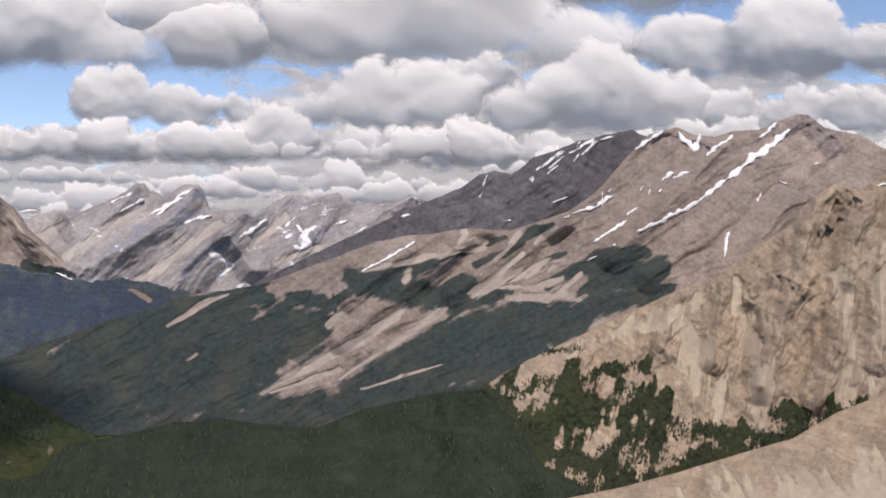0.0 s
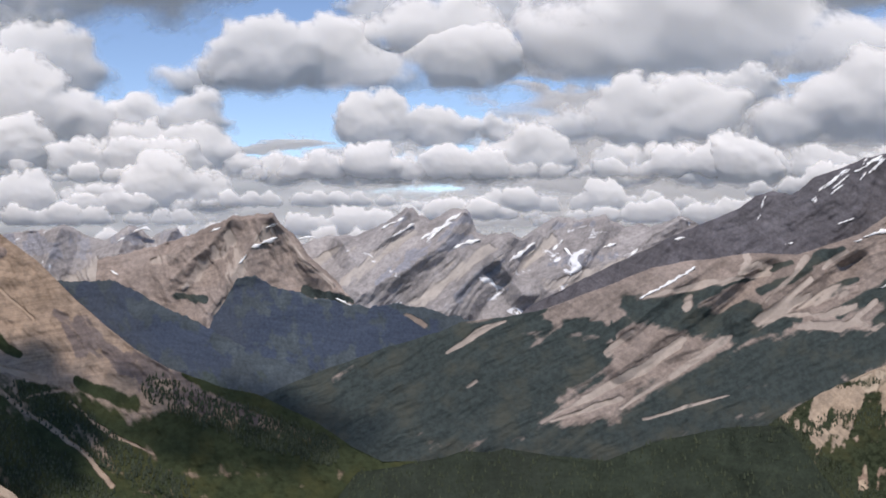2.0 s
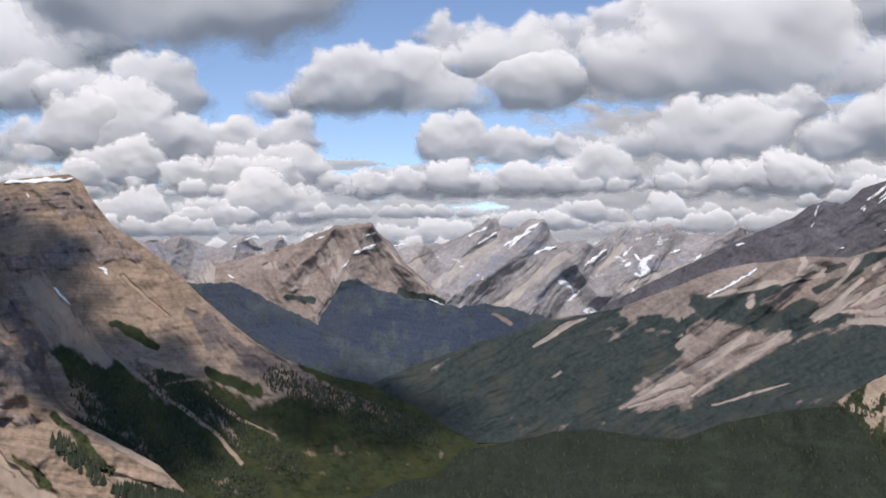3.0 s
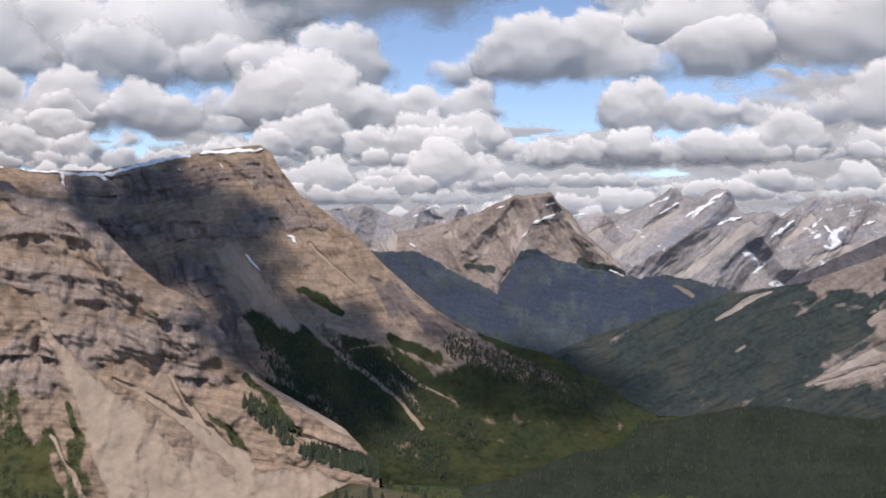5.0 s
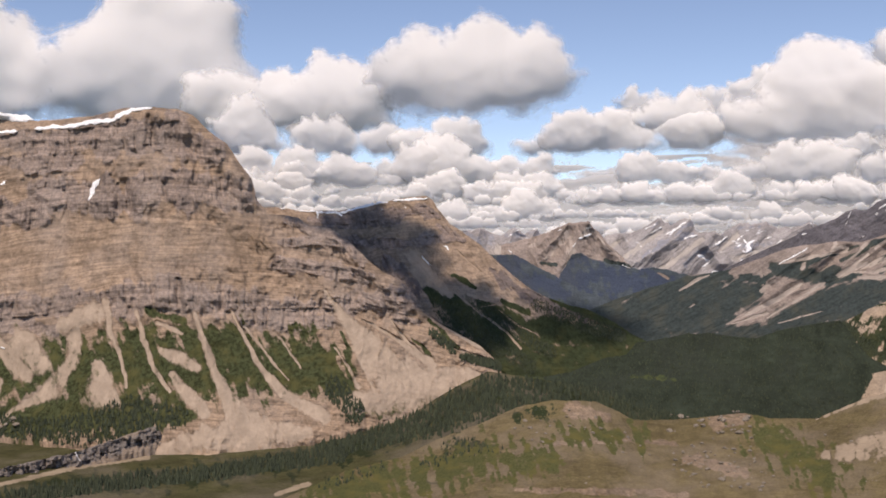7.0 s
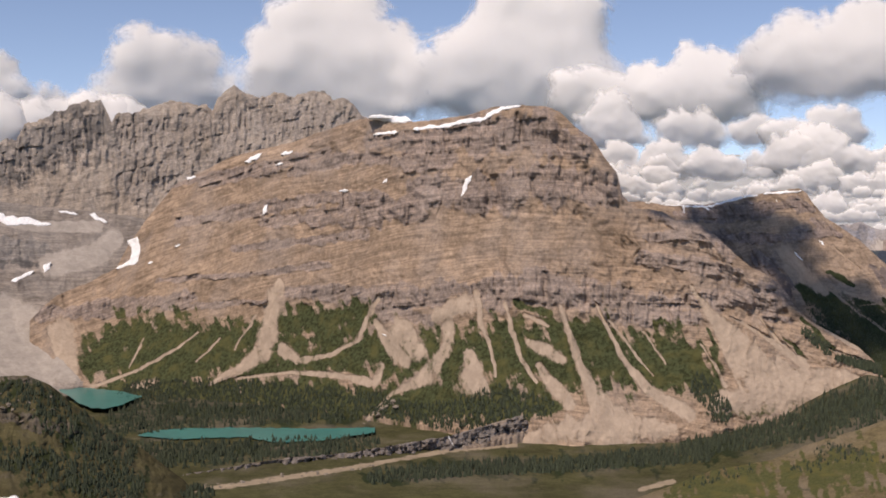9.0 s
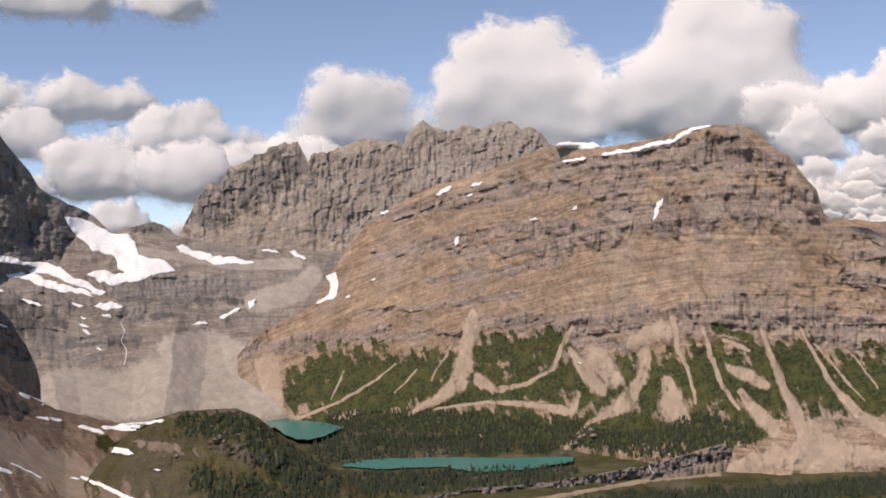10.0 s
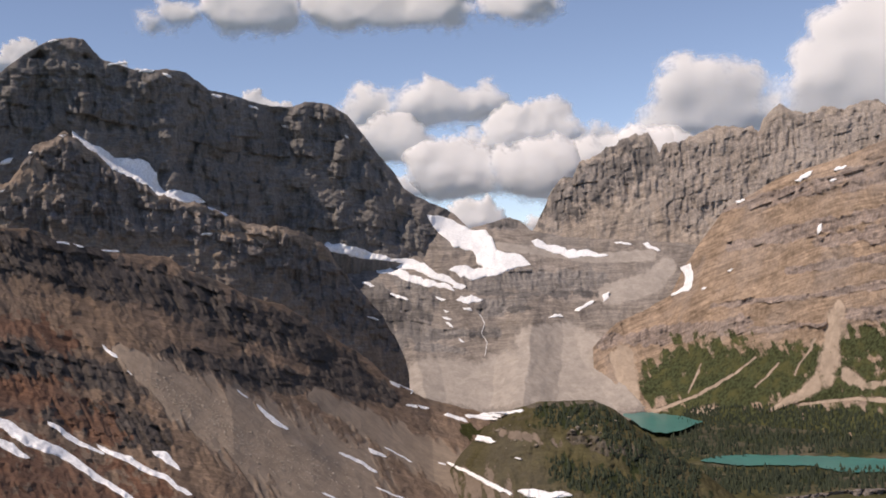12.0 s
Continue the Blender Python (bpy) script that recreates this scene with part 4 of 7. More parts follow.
sheet("massif", "banded tan limestone massif with talus fans and green foot slopes", "mountain", MAT_MASSIF,
      [(-19.93, -3.51), (-19.39, -2.92), (-18.73, -2.30), (-17.11, -1.63), (-16.03, -1.04), (-15.34, 0.23), (-14.65, 1.26), (-13.26, 2.98), (-10.48, 4.41), (-7.67, 5.11), (-5.97, 5.72), (-4.28, 6.30), (-2.87, 6.28), (-1.47, 6.16), (-0.35, 6.31), (1.05, 6.48), (2.43, 6.87), (3.81, 6.97), (4.91, 6.94), (5.72, 6.65), (6.53, 5.81), (7.34, 5.24), (8.00, 4.27), (8.53, 3.58), (8.79, 2.49), (9.18, 2.07), (9.28, 1.84), (10.02, 1.76), (10.76, 1.66), (11.35, 1.24), (12.10, 1.24), (12.70, 0.94), (13.45, 0.33), (14.21, -0.44), (14.96, -1.05), (15.57, -1.36), (16.18, -1.82), (16.64, -2.36), (16.94, -2.90), (17.55, -3.51), (18.63, -4.13), (19.85, -4.82), (20.85, -5.77)],
      [(-19.93, -4.32), (-19.27, -5.15), (-17.54, -6.78), (-13.87, -7.26), (-9.98, -7.58), (-7.73, -7.94), (-4.07, -8.44), (-2.11, -8.71), (-0.43, -9.06), (0.97, -9.56), (3.73, -9.89), (6.19, -9.86), (8.86, -9.82), (11.22, -9.49), (12.77, -9.03), (14.28, -8.69), (14.24, -8.83), (15.93, -8.38), (18.76, -7.56), (20.18, -6.31), (20.85, -6.05)],
      [(-19.91, 60.0), (-18.72, 61.0), (-16.02, 63.0), (-14.65, 62.0), (-10.50, 58.0), (-3.47, 52.0), (3.50, 47.5), (8.91, 45.6), (13.75, 44.4), (20.86, 43.0)], [(-19.91, 59.0), (-17.51, 56.0), (-13.83, 53.0), (-7.69, 48.0), (0.73, 42.0), (6.23, 40.2), (12.80, 40.5), (20.86, 42.5)], 1000, 380,
      beds=((1.15, 0.55, 0.35), (0.42, 0.5, 0.40), (0.16, 0.5, 0.30)), tear=0.22, dip=[(-19.91, -45.0), (-13.28, -40.0), (-7.69, -27.0), (-2.06, -17.0), (2.12, -6.0), (6.23, 6.0), (9.27, 8.0), (13.75, 14.0), (20.79, 25.0)], wob=0.2, gully=0.46, gsize=0.9, rough=0.045, jag=0.05, parts=("talus", "pale loose talus", "green_slope", "green grassy slope"), patchy=0.35, bulge=0.2, holes=0.42, terr=0.25, jsize=0.7, crag="jointed grey-brown cliff band", seed=101,
      calm=[[(-19.45, -4.29, 2.98), (-13.58, -4.58, 3.37), (-5.88, -5.15, 3.77), (2.33, -6.21, 4.66), (10.77, -6.89, 4.92)], [(-13.54, -0.11, 1.58), (-8.47, -0.46, 2.17), (-2.59, -0.27, 2.22), (3.53, 0.21, 2.53), (6.91, 0.45, 1.69)]],
      ribs=[(0.5, -0.2, [(4.92, -0.94), (5.18, -3.05)]), (0.5, -0.18, [(2.54, -0.34), (3.00, -1.75)]), (0.7, 0.4, [(7.07, 2.00), (9.45, 0.13), (11.68, -1.86)]), (0.35, -0.35, [(9.07, 3.52), (9.34, 2.53)]), (0.3, -0.3, [(2.45, 3.31), (2.71, 2.05)]), (0.9, 0.35, [(5.01, 6.37), (6.97, 4.96), (8.08, 3.25)]), (0.5, 0.3, [(-0.86, 5.83), (-1.16, 4.45)]), (0.25, -0.3, [(3.61, 6.52), (3.87, 5.26)]), (0.5, 0.35, [(12.55, 0.66), (14.48, -1.33), (15.85, -2.46)]), (0.4, -0.3, [(10.85, -0.73), (11.81, -2.01)])],
      cliffs=[[(13.86, -2.72, 0.37), (14.77, -2.65, 0.64), (15.98, -2.46, 0.64), (16.59, -2.51, 0.25)], [(9.42, -3.41, 0.60), (10.58, -3.43, 0.83), (12.21, -3.38, 0.69)], [(15.67, -3.42, 0.31), (16.74, -3.58, 0.31)]]
              + [[(-14.08, 2.87, 0.25), (-11.00, 3.52, 0.36), (-7.43, 4.38, 0.35)], [(-13.07, 1.13, 0.39), (-9.74, 1.77, 0.60), (-6.22, 2.38, 0.65), (-3.10, 2.44, 0.64)], [(-10.40, -0.13, 0.33), (-7.14, 0.25, 0.49), (-3.98, 0.61, 0.59)], [(-14.06, -1.61, 0.26), (-9.93, -1.40, 0.33), (-5.89, -0.91, 0.38)], [(-7.83, -2.32, 0.60), (-4.67, -2.18, 0.65), (-2.15, -2.69, 0.63)], [(-13.86, -3.02, 0.25), (-11.37, -2.85, 0.33), (-8.65, -2.69, 0.25)], [(9.85, 0.42, 0.39), (11.73, 0.57, 0.52), (13.36, 0.26, 0.55)], [(9.55, -0.77, 0.66), (11.28, -0.79, 0.66), (13.20, -0.95, 0.67), (14.39, -1.26, 0.40)], [(8.95, -3.37, 0.75), (10.38, -3.48, 0.84), (11.25, -3.60, 0.84), (12.43, -3.32, 0.54)], [(13.78, -2.73, 0.54), (14.98, -2.74, 0.82), (16.19, -2.60, 0.67), (16.95, -2.75, 0.25)], [(-3.61, 5.22, 0.83), (-0.87, 5.22, 1.39), (1.91, 5.69, 1.95), (3.60, 5.77, 2.24), (5.29, 5.67, 2.24), (6.40, 4.82, 1.40)], [(-7.64, 3.61, 0.43), (-4.97, 4.44, 0.71), (-2.26, 4.17, 0.83), (0.23, 4.44, 0.83)], [(-8.97, 1.17, 0.48), (-6.34, 1.43, 1.04), (-4.20, 1.69, 1.39), (-2.01, 1.89, 1.39)], [(-1.18, 2.78, 1.28), (0.76, 2.63, 1.57), (2.44, 2.47, 1.68), (4.13, 3.02, 1.86), (6.38, 2.94, 1.69), (8.08, 2.97, 1.41)], [(-8.49, -2.14, 0.49), (-5.05, -2.49, 0.83), (-1.24, -2.57, 1.39), (1.82, -2.43, 1.40), (4.91, -2.12, 1.96), (8.00, -2.53, 1.68), (10.82, -2.98, 1.29), (13.63, -2.44, 1.12), (16.12, -2.60, 1.11)], [(7.99, -3.45, 0.73), (10.81, -3.65, 0.73), (12.49, -3.50, 0.50)], [(-19.53, -3.24, 0.68), (-16.04, -2.89, 0.85), (-12.74, -2.57, 0.68)]]
              + [[(13.91, -2.45, 0.84), (15.85, -2.32, 1.00)], [(-3.44, -3.16, 1.00), (-2.07, -3.47, 1.11), (-0.70, -3.70, 0.55)], [(-12.02, 3.05, 0.32), (-8.95, 3.74, 0.49), (-5.78, 4.71, 0.38)], [(10.31, 1.53, 0.56), (12.55, 0.66, 0.73), (13.93, -0.49, 0.67)], [(9.72, -0.43, 0.57), (12.25, -1.03, 0.67), (14.20, -1.61, 0.56)]],
      veg=[[(-16.00, -5.18, 1.79), (-12.10, -5.38, 2.09), (-8.52, -5.32, 2.40), (-3.19, -5.37, 2.46), (2.34, -5.52, 2.76), (7.96, -5.61, 3.05), (12.46, -6.12, 2.21)], [(-3.76, -7.54, 1.62), (0.08, -7.81, 1.91), (3.43, -8.03, 1.65), (5.68, -7.80, 0.72)], [(0.68, -4.65, 0.38), (0.38, -6.16, 0.39)], [(4.01, -6.52, 1.00), (5.12, -7.24, 0.99)], [(3.46, -5.68, 0.72), (4.29, -6.53, 0.72)], [(-17.40, -5.47, 1.70), (-15.50, -4.42, 2.00), (-12.75, -4.74, 2.60)], [(-15.23, -6.07, 2.00), (-13.00, -5.87, 1.90)], [(-16.06, -6.87, 1.60), (-13.50, -6.97, 1.70)], [(-15.03, -4.51, 1.55), (-11.08, -4.68, 1.85), (-9.03, -4.28, 1.23)]]
              + [[(-8.04, -3.72, 1.24), (-6.13, -3.78, 1.63), (-3.98, -3.23, 0.99), (-5.07, -4.41, 1.26)], [(-12.10, -6.01, 1.20), (-13.59, -5.67, 1.45)], [(-2.65, -6.21, 0.71), (-3.73, -5.36, 0.71)], [(1.78, -5.09, 1.00), (3.48, -4.14, 1.29), (4.02, -5.41, 1.56)], [(2.89, -6.50, 1.00), (1.23, -5.08, 0.44)], [(6.29, -4.19, 1.29), (7.98, -4.77, 1.68), (9.65, -6.10, 1.67), (10.77, -6.67, 1.00)], [(7.42, -3.93, 1.00), (8.81, -5.54, 1.67)], [(10.79, -4.72, 1.67), (12.18, -5.79, 1.94), (13.15, -6.90, 1.10)], [(5.17, -3.89, 0.73), (5.71, -5.22, 1.28), (6.82, -6.63, 0.72)]]
              + [[(-13.60, -7.18, 1.80), (-9.84, -7.39, 2.36), (-5.91, -7.58, 2.14), (-2.67, -8.04, 1.25)], [(-2.39, -7.18, 0.98), (0.09, -7.26, 1.53), (2.32, -7.37, 1.92), (3.99, -7.96, 1.27)], [(-0.47, -8.01, 0.98), (3.43, -8.23, 0.98)], [(-6.42, -5.73, 0.43), (-8.53, -6.18, 0.43)], [(3.49, -2.88, 0.40), (5.17, -3.33, 0.45)], [(13.55, -7.86, 0.72), (15.22, -7.86, 0.71), (17.16, -7.43, 0.55)], [(17.26, -3.48, 0.15), (18.02, -4.24, 0.24), (18.78, -4.85, 0.15)], [(16.50, -4.38, 0.14), (17.55, -5.45, 0.15)], [(12.78, -4.04, 0.18), (13.36, -5.03, 0.21)]]
              + [[(12.14, -5.68, 0.75), (12.87, -6.45, 0.90)]],
      scree=[[(5.70, -3.00, 0.23), (6.23, -4.51, 0.30), (6.63, -5.88, 0.47), (7.30, -7.23, 0.67), (7.83, -8.02, 1.50), (8.36, -8.95, 2.46)], [(4.03, -9.61, 0.67), (6.21, -9.01, 1.33), (8.90, -8.93, 1.48), (11.26, -8.92, 0.66)], [(7.46, -2.85, 0.15), (8.65, -5.30, 0.24), (9.96, -7.02, 0.50), (12.03, -8.15, 0.74)], [(2.96, -2.87, 0.19), (3.36, -4.26, 0.28), (3.77, -5.64, 0.24), (4.59, -6.73, 0.21)], [(4.19, -4.81, 0.43), (5.14, -5.21, 0.77), (5.82, -5.62, 0.51)], [(4.59, -5.91, 0.30), (5.41, -6.99, 0.76), (6.22, -7.79, 0.68)], [(1.57, -2.31, 0.28), (1.84, -3.99, 0.25), (2.39, -5.66, 0.18), (2.52, -6.48, 0.15)], [(0.31, -2.87, 0.44), (0.02, -5.11, 0.66), (-0.96, -6.51, 0.86), (-2.66, -7.35, 0.21), (-3.79, -8.45, 0.21), (-4.64, -8.87, 0.15)], [(1.28, -5.39, 0.69), (1.41, -6.77, 1.54)]]
              + [[(-2.08, -4.28, 1.38), (-1.38, -5.26, 1.04)], [(-3.48, -3.71, 0.23), (-2.92, -4.56, 0.69), (-2.08, -5.67, 0.87)], [(-8.27, -2.00, 0.69), (-8.70, -3.96, 0.87), (-8.99, -5.08, 1.04), (-9.98, -5.90, 0.52), (-11.66, -6.71, 0.18)], [(-8.01, -5.09, 0.69), (-7.30, -5.65, 0.43), (-5.75, -5.39, 0.21), (-4.34, -4.69, 0.21), (-3.76, -3.43, 0.25), (-3.34, -2.59, 0.31)], [(-12.20, -4.20, 0.12), (-13.32, -5.02, 0.15), (-14.98, -5.95, 0.15), (-16.89, -6.59, 0.18), (-17.97, -6.83, 0.21)], [(-10.26, -6.46, 0.14), (-7.73, -6.21, 0.15), (-5.47, -6.37, 0.34), (-3.50, -6.79, 0.43), (-3.21, -5.95, 0.34)], [(-15.26, -6.69, 0.30), (-14.29, -6.66, 0.61)], [(-18.49, -4.09, 1.35), (-18.10, -5.74, 1.01)], [(8.12, -3.67, 0.10), (9.18, -5.02, 0.12), (10.23, -6.35, 0.10)]]
              + [[(-9.40, -3.39, 0.10), (-10.39, -5.06, 0.11)], [(-14.70, -4.44, 0.10), (-15.39, -5.81, 0.10)], [(9.84, -4.19, 0.10), (10.88, -5.79, 0.10)], [(-11.09, -4.50, 0.10), (-12.21, -5.59, 0.10)], [(1.01, -2.87, 1.04), (-0.39, -3.44, 0.69)], [(4.06, -3.42, 0.25), (5.15, -3.97, 0.18)], [(13.56, -7.59, 1.10), (16.34, -7.03, 1.91), (18.81, -6.60, 1.09)], [(12.06, -1.95, 0.12), (12.47, -2.53, 0.30), (12.98, -3.29, 0.57), (13.79, -4.35, 1.14), (14.68, -5.42, 1.89), (15.72, -6.49, 2.56)], [(16.03, -6.65, 1.95), (17.85, -6.51, 1.51)]]
              + [[(17.86, -5.98, 0.45), (19.07, -6.21, 0.75), (19.99, -6.23, 0.37)], [(15.37, -3.46, 0.09), (16.04, -4.38, 0.17), (16.65, -4.99, 0.20), (17.55, -5.75, 0.27)], [(13.94, -3.45, 0.09), (15.14, -4.07, 0.20), (16.19, -4.84, 0.33), (17.25, -5.60, 0.51)], [(17.57, -3.33, 0.07), (18.32, -3.94, 0.10), (19.24, -4.54, 0.17), (20.60, -5.22, 0.16)], [(18.17, -4.69, 0.08), (19.23, -5.15, 0.18), (20.75, -5.67, 0.17)], [(12.52, -4.79, 0.07), (13.18, -5.70, 0.14), (13.76, -6.77, 0.22)]])

# the cirque
sheet("jagged_ridge", "jagged grey limestone ridge behind the massif", "mountain ridge", MAT_GREY,
      [(-23.40, 1.66), (-22.63, 2.41), (-22.11, 3.28), (-21.46, 4.63), (-20.93, 4.97), (-20.49, 4.87), (-20.14, 5.68), (-18.68, 6.31), (-17.88, 6.73), (-16.74, 7.00), (-16.21, 6.02), (-15.99, 6.30), (-14.62, 6.57), (-13.52, 7.02), (-12.69, 6.89), (-11.72, 6.87), (-11.44, 6.68), (-11.16, 7.29), (-10.46, 7.85), (-9.76, 7.38), (-9.06, 7.25), (-8.08, 7.61), (-7.52, 7.25), (-7.09, 7.53), (-5.97, 7.66), (-5.54, 7.19), (-4.84, 7.30), (-4.28, 6.55), (-3.16, 5.70)],
      [(-23.40, 1.12), (-18.71, 0.58), (-16.02, 0.57), (-10.48, 2.79), (-3.16, 5.00)], 75, 72, 500, 170, beds=((0.6, 0.6, 0.10), (0.2, 0.5, 0.08)), dip=-0.25, gully=0.42, gsize=0.5, terr=0.06, rough=0.06, jag=0.17, jsize=0.3, crag="jointed grey cliff face", seed=111,
      cliffs=[[(-21.85, 3.28, 1.69), (-19.75, 4.66, 2.25), (-16.81, 5.25, 2.54), (-13.25, 5.56, 1.97), (-9.35, 6.14, 2.25), (-4.84, 6.41, 1.41)], [(-15.46, 3.06, 1.69), (-12.70, 3.90, 1.69), (-9.35, 4.75, 1.13)]], dark=[[(-21.33, 3.83, 1.69), (-18.95, 5.22, 1.97), (-16.67, 5.80, 1.41)]])
sheet("cirque_headwall", "grey cirque headwall with ledges, snow and moraine cones", "cirque", MAT_CIRQUE,
      [(-36.50, 2.60), (-33.50, 3.10), (-31.16, 3.20), (-29.45, 3.03), (-27.44, 3.45), (-26.59, 3.58), (-25.78, 2.72), (-24.63, 2.95), (-23.77, 3.19), (-23.22, 2.96), (-22.68, 2.48), (-21.01, 2.06), (-18.24, 1.78), (-15.51, 1.50), (-13.91, 1.14)],
      [(-36.50, -5.20), (-31.52, -5.45), (-29.85, -5.96), (-27.05, -6.37), (-24.24, -6.49), (-21.44, -6.59), (-18.40, -6.69), (-17.03, -6.72), (-14.28, -5.97)], [(-36.5, 66.0), (-31.19, 70.0), (-13.91, 70.0)], [(-36.5, 53.5), (-31.19, 54.0), (-23.85, 55.0), (-13.91, 57.0)], 600, 280, beds=((0.5, 0.5, 0.5), (0.2, 0.5, 0.4)), gully=0.3, gsize=0.9, rough=0.06, jag=0.04, parts=("talus", "pale loose talus", "turf", "turf"), bulge=0.15, patchy=0.1, tear=0.08, crag="grey stepped cliff band", seed=121, calm=[[(-29.79, -4.57, 3.39), (-24.16, -4.82, 3.68), (-17.24, -5.62, 3.39)]],
      ribs=[(1.6, 1.1, [(-22.90, -1.93), (-23.14, -4.01), (-23.53, -6.22)]), (1.0, 0.5, [(-28.87, -2.98), (-28.51, -4.34), (-28.30, -5.88)]), (1.2, 0.6, [(-19.61, -3.04), (-18.85, -4.46), (-17.85, -6.28)]), (0.6, 0.35, [(-21.22, -1.86), (-19.53, -1.37)])],
      cliffs=[[(-25.91, 0.04, 0.73), (-22.53, 0.03, 1.13), (-19.47, -0.26, 1.00)], [(-25.40, -1.25, 0.68), (-23.43, -1.20, 0.84)], [(-28.56, -2.51, 0.56), (-26.87, -2.45, 0.45), (-24.62, -2.50, 0.33)], [(-28.59, -3.07, 0.39), (-26.35, -3.32, 0.39)], [(-32.63, 0.91, 0.84), (-30.72, -0.30, 1.68), (-28.53, -1.81, 1.40)], [(-31.89, -1.37, 1.68), (-29.98, -2.59, 1.39)], [(-24.65, 2.81, 0.46), (-23.52, 2.81, 0.45)], [(-29.56, 0.49, 0.84), (-27.92, -0.71, 1.13)]],
      scree=[[(-29.81, -5.16, 1.39), (-28.10, -4.69, 2.33), (-25.59, -5.14, 2.32), (-22.75, -4.64, 3.31), (-19.99, -5.03, 3.01), (-17.81, -5.65, 1.63)], [(-22.96, -3.04, 1.56), (-21.28, -3.03, 1.94), (-19.64, -3.65, 1.38)], [(-18.95, -0.89, 1.12), (-17.00, -0.43, 1.21), (-16.14, 0.37, 0.94)], [(-22.60, 1.52, 0.56), (-19.69, 0.96, 0.51), (-16.93, 0.96, 0.61)], [(-25.25, 1.93, 0.45), (-23.02, 1.54, 0.45)]],
      dark=[[(-24.64, 2.86, 0.34), (-23.38, 2.80, 0.28)], [(-28.57, -2.65, 0.23), (-24.62, -2.55, 0.20)], [(-32.38, 0.34, 0.84), (-30.74, -0.86, 1.68), (-28.84, -2.36, 1.12)], [(-31.91, -1.93, 1.40), (-29.99, -2.87, 1.11)], [(-25.37, -0.55, 0.22), (-19.50, -0.81, 0.28)], [(-24.57, -1.43, 0.22), (-22.88, -1.37, 0.22)], [(-31.26, 0.29, 0.45), (-29.06, -0.94, 0.56), (-27.96, -1.56, 0.33)]])
sheet("dark_peak", "dark grey limestone peak, shade of its sheer cliffs in the colour", "mountain", MAT_DARK,
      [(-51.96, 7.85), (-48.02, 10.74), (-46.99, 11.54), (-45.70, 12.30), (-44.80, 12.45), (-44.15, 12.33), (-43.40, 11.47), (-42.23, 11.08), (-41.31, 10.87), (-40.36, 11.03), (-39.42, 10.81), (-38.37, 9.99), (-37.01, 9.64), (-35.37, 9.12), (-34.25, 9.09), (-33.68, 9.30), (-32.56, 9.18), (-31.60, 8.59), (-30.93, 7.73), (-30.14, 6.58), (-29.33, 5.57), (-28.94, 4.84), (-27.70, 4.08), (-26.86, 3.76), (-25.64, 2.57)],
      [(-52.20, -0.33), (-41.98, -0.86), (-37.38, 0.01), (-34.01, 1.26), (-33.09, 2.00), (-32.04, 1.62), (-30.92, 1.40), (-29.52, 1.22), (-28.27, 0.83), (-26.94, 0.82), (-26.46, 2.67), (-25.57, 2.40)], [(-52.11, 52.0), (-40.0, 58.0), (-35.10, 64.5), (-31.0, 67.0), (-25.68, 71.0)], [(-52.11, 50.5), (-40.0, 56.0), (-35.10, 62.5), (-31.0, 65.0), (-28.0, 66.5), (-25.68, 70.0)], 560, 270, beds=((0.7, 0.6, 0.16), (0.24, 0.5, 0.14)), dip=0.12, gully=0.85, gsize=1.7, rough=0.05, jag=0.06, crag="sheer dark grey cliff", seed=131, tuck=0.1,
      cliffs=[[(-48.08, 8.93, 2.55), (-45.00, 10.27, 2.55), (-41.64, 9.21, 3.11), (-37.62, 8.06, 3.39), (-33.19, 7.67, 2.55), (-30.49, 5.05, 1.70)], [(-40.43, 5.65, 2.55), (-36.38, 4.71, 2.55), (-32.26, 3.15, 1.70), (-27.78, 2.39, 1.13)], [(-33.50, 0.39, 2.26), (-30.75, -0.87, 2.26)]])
sheet("dark_shoulder", "dark rocky shoulder of cliff bands with a hanging snowfield", "mountain spur", MAT_SHOULDER,
      [(-52.05, 4.79), (-48.19, 5.52), (-47.69, 5.78), (-46.64, 7.23), (-45.34, 7.94), (-44.58, 7.61), (-43.07, 6.25), (-41.51, 5.41), (-40.47, 4.69), (-39.26, 4.52), (-37.79, 3.78), (-36.44, 3.31), (-35.06, 3.12), (-33.69, 2.65), (-32.87, 2.05), (-32.56, 1.36), (-31.89, 0.49), (-31.09, -0.48), (-30.29, -1.50), (-29.70, -2.60), (-29.24, -3.74), (-29.10, -4.36)],
      [(-52.20, -0.33), (-40.75, -2.58), (-32.62, -4.98), (-29.10, -5.6)], [(-52.11, 40.0), (-35.0, 46.0), (-31.0, 49.5), (-28.9, 52.5)], [(-52.11, 38.5), (-37.86, 43.2), (-31.0, 48.3), (-28.9, 51.3)], 500, 230, beds=((0.5, 0.5, 0.30), (0.2, 0.5, 0.30)), dip=0.12, gully=0.55, gsize=0.9, rough=0.05, jag=0.22, crag="dark stepped cliff band", back=1.5, seed=141,
      cliffs=[[(-46.66, 6.56, 1.13), (-45.14, 6.28, 1.98), (-42.05, 5.15, 1.41)], [(-47.74, 4.20, 1.13), (-44.45, 4.12, 1.70), (-40.51, 3.73, 1.41), (-37.29, 2.79, 1.41)], [(-37.03, 2.22, 1.70), (-33.48, 0.95, 2.26), (-31.34, -1.40, 1.98), (-29.15, -2.92, 1.13)]],
      scree=[[(-48.18, 5.79, 0.57), (-46.67, 6.30, 0.85)], [(-38.37, 3.11, 0.23), (-35.92, 2.60, 0.23)]])
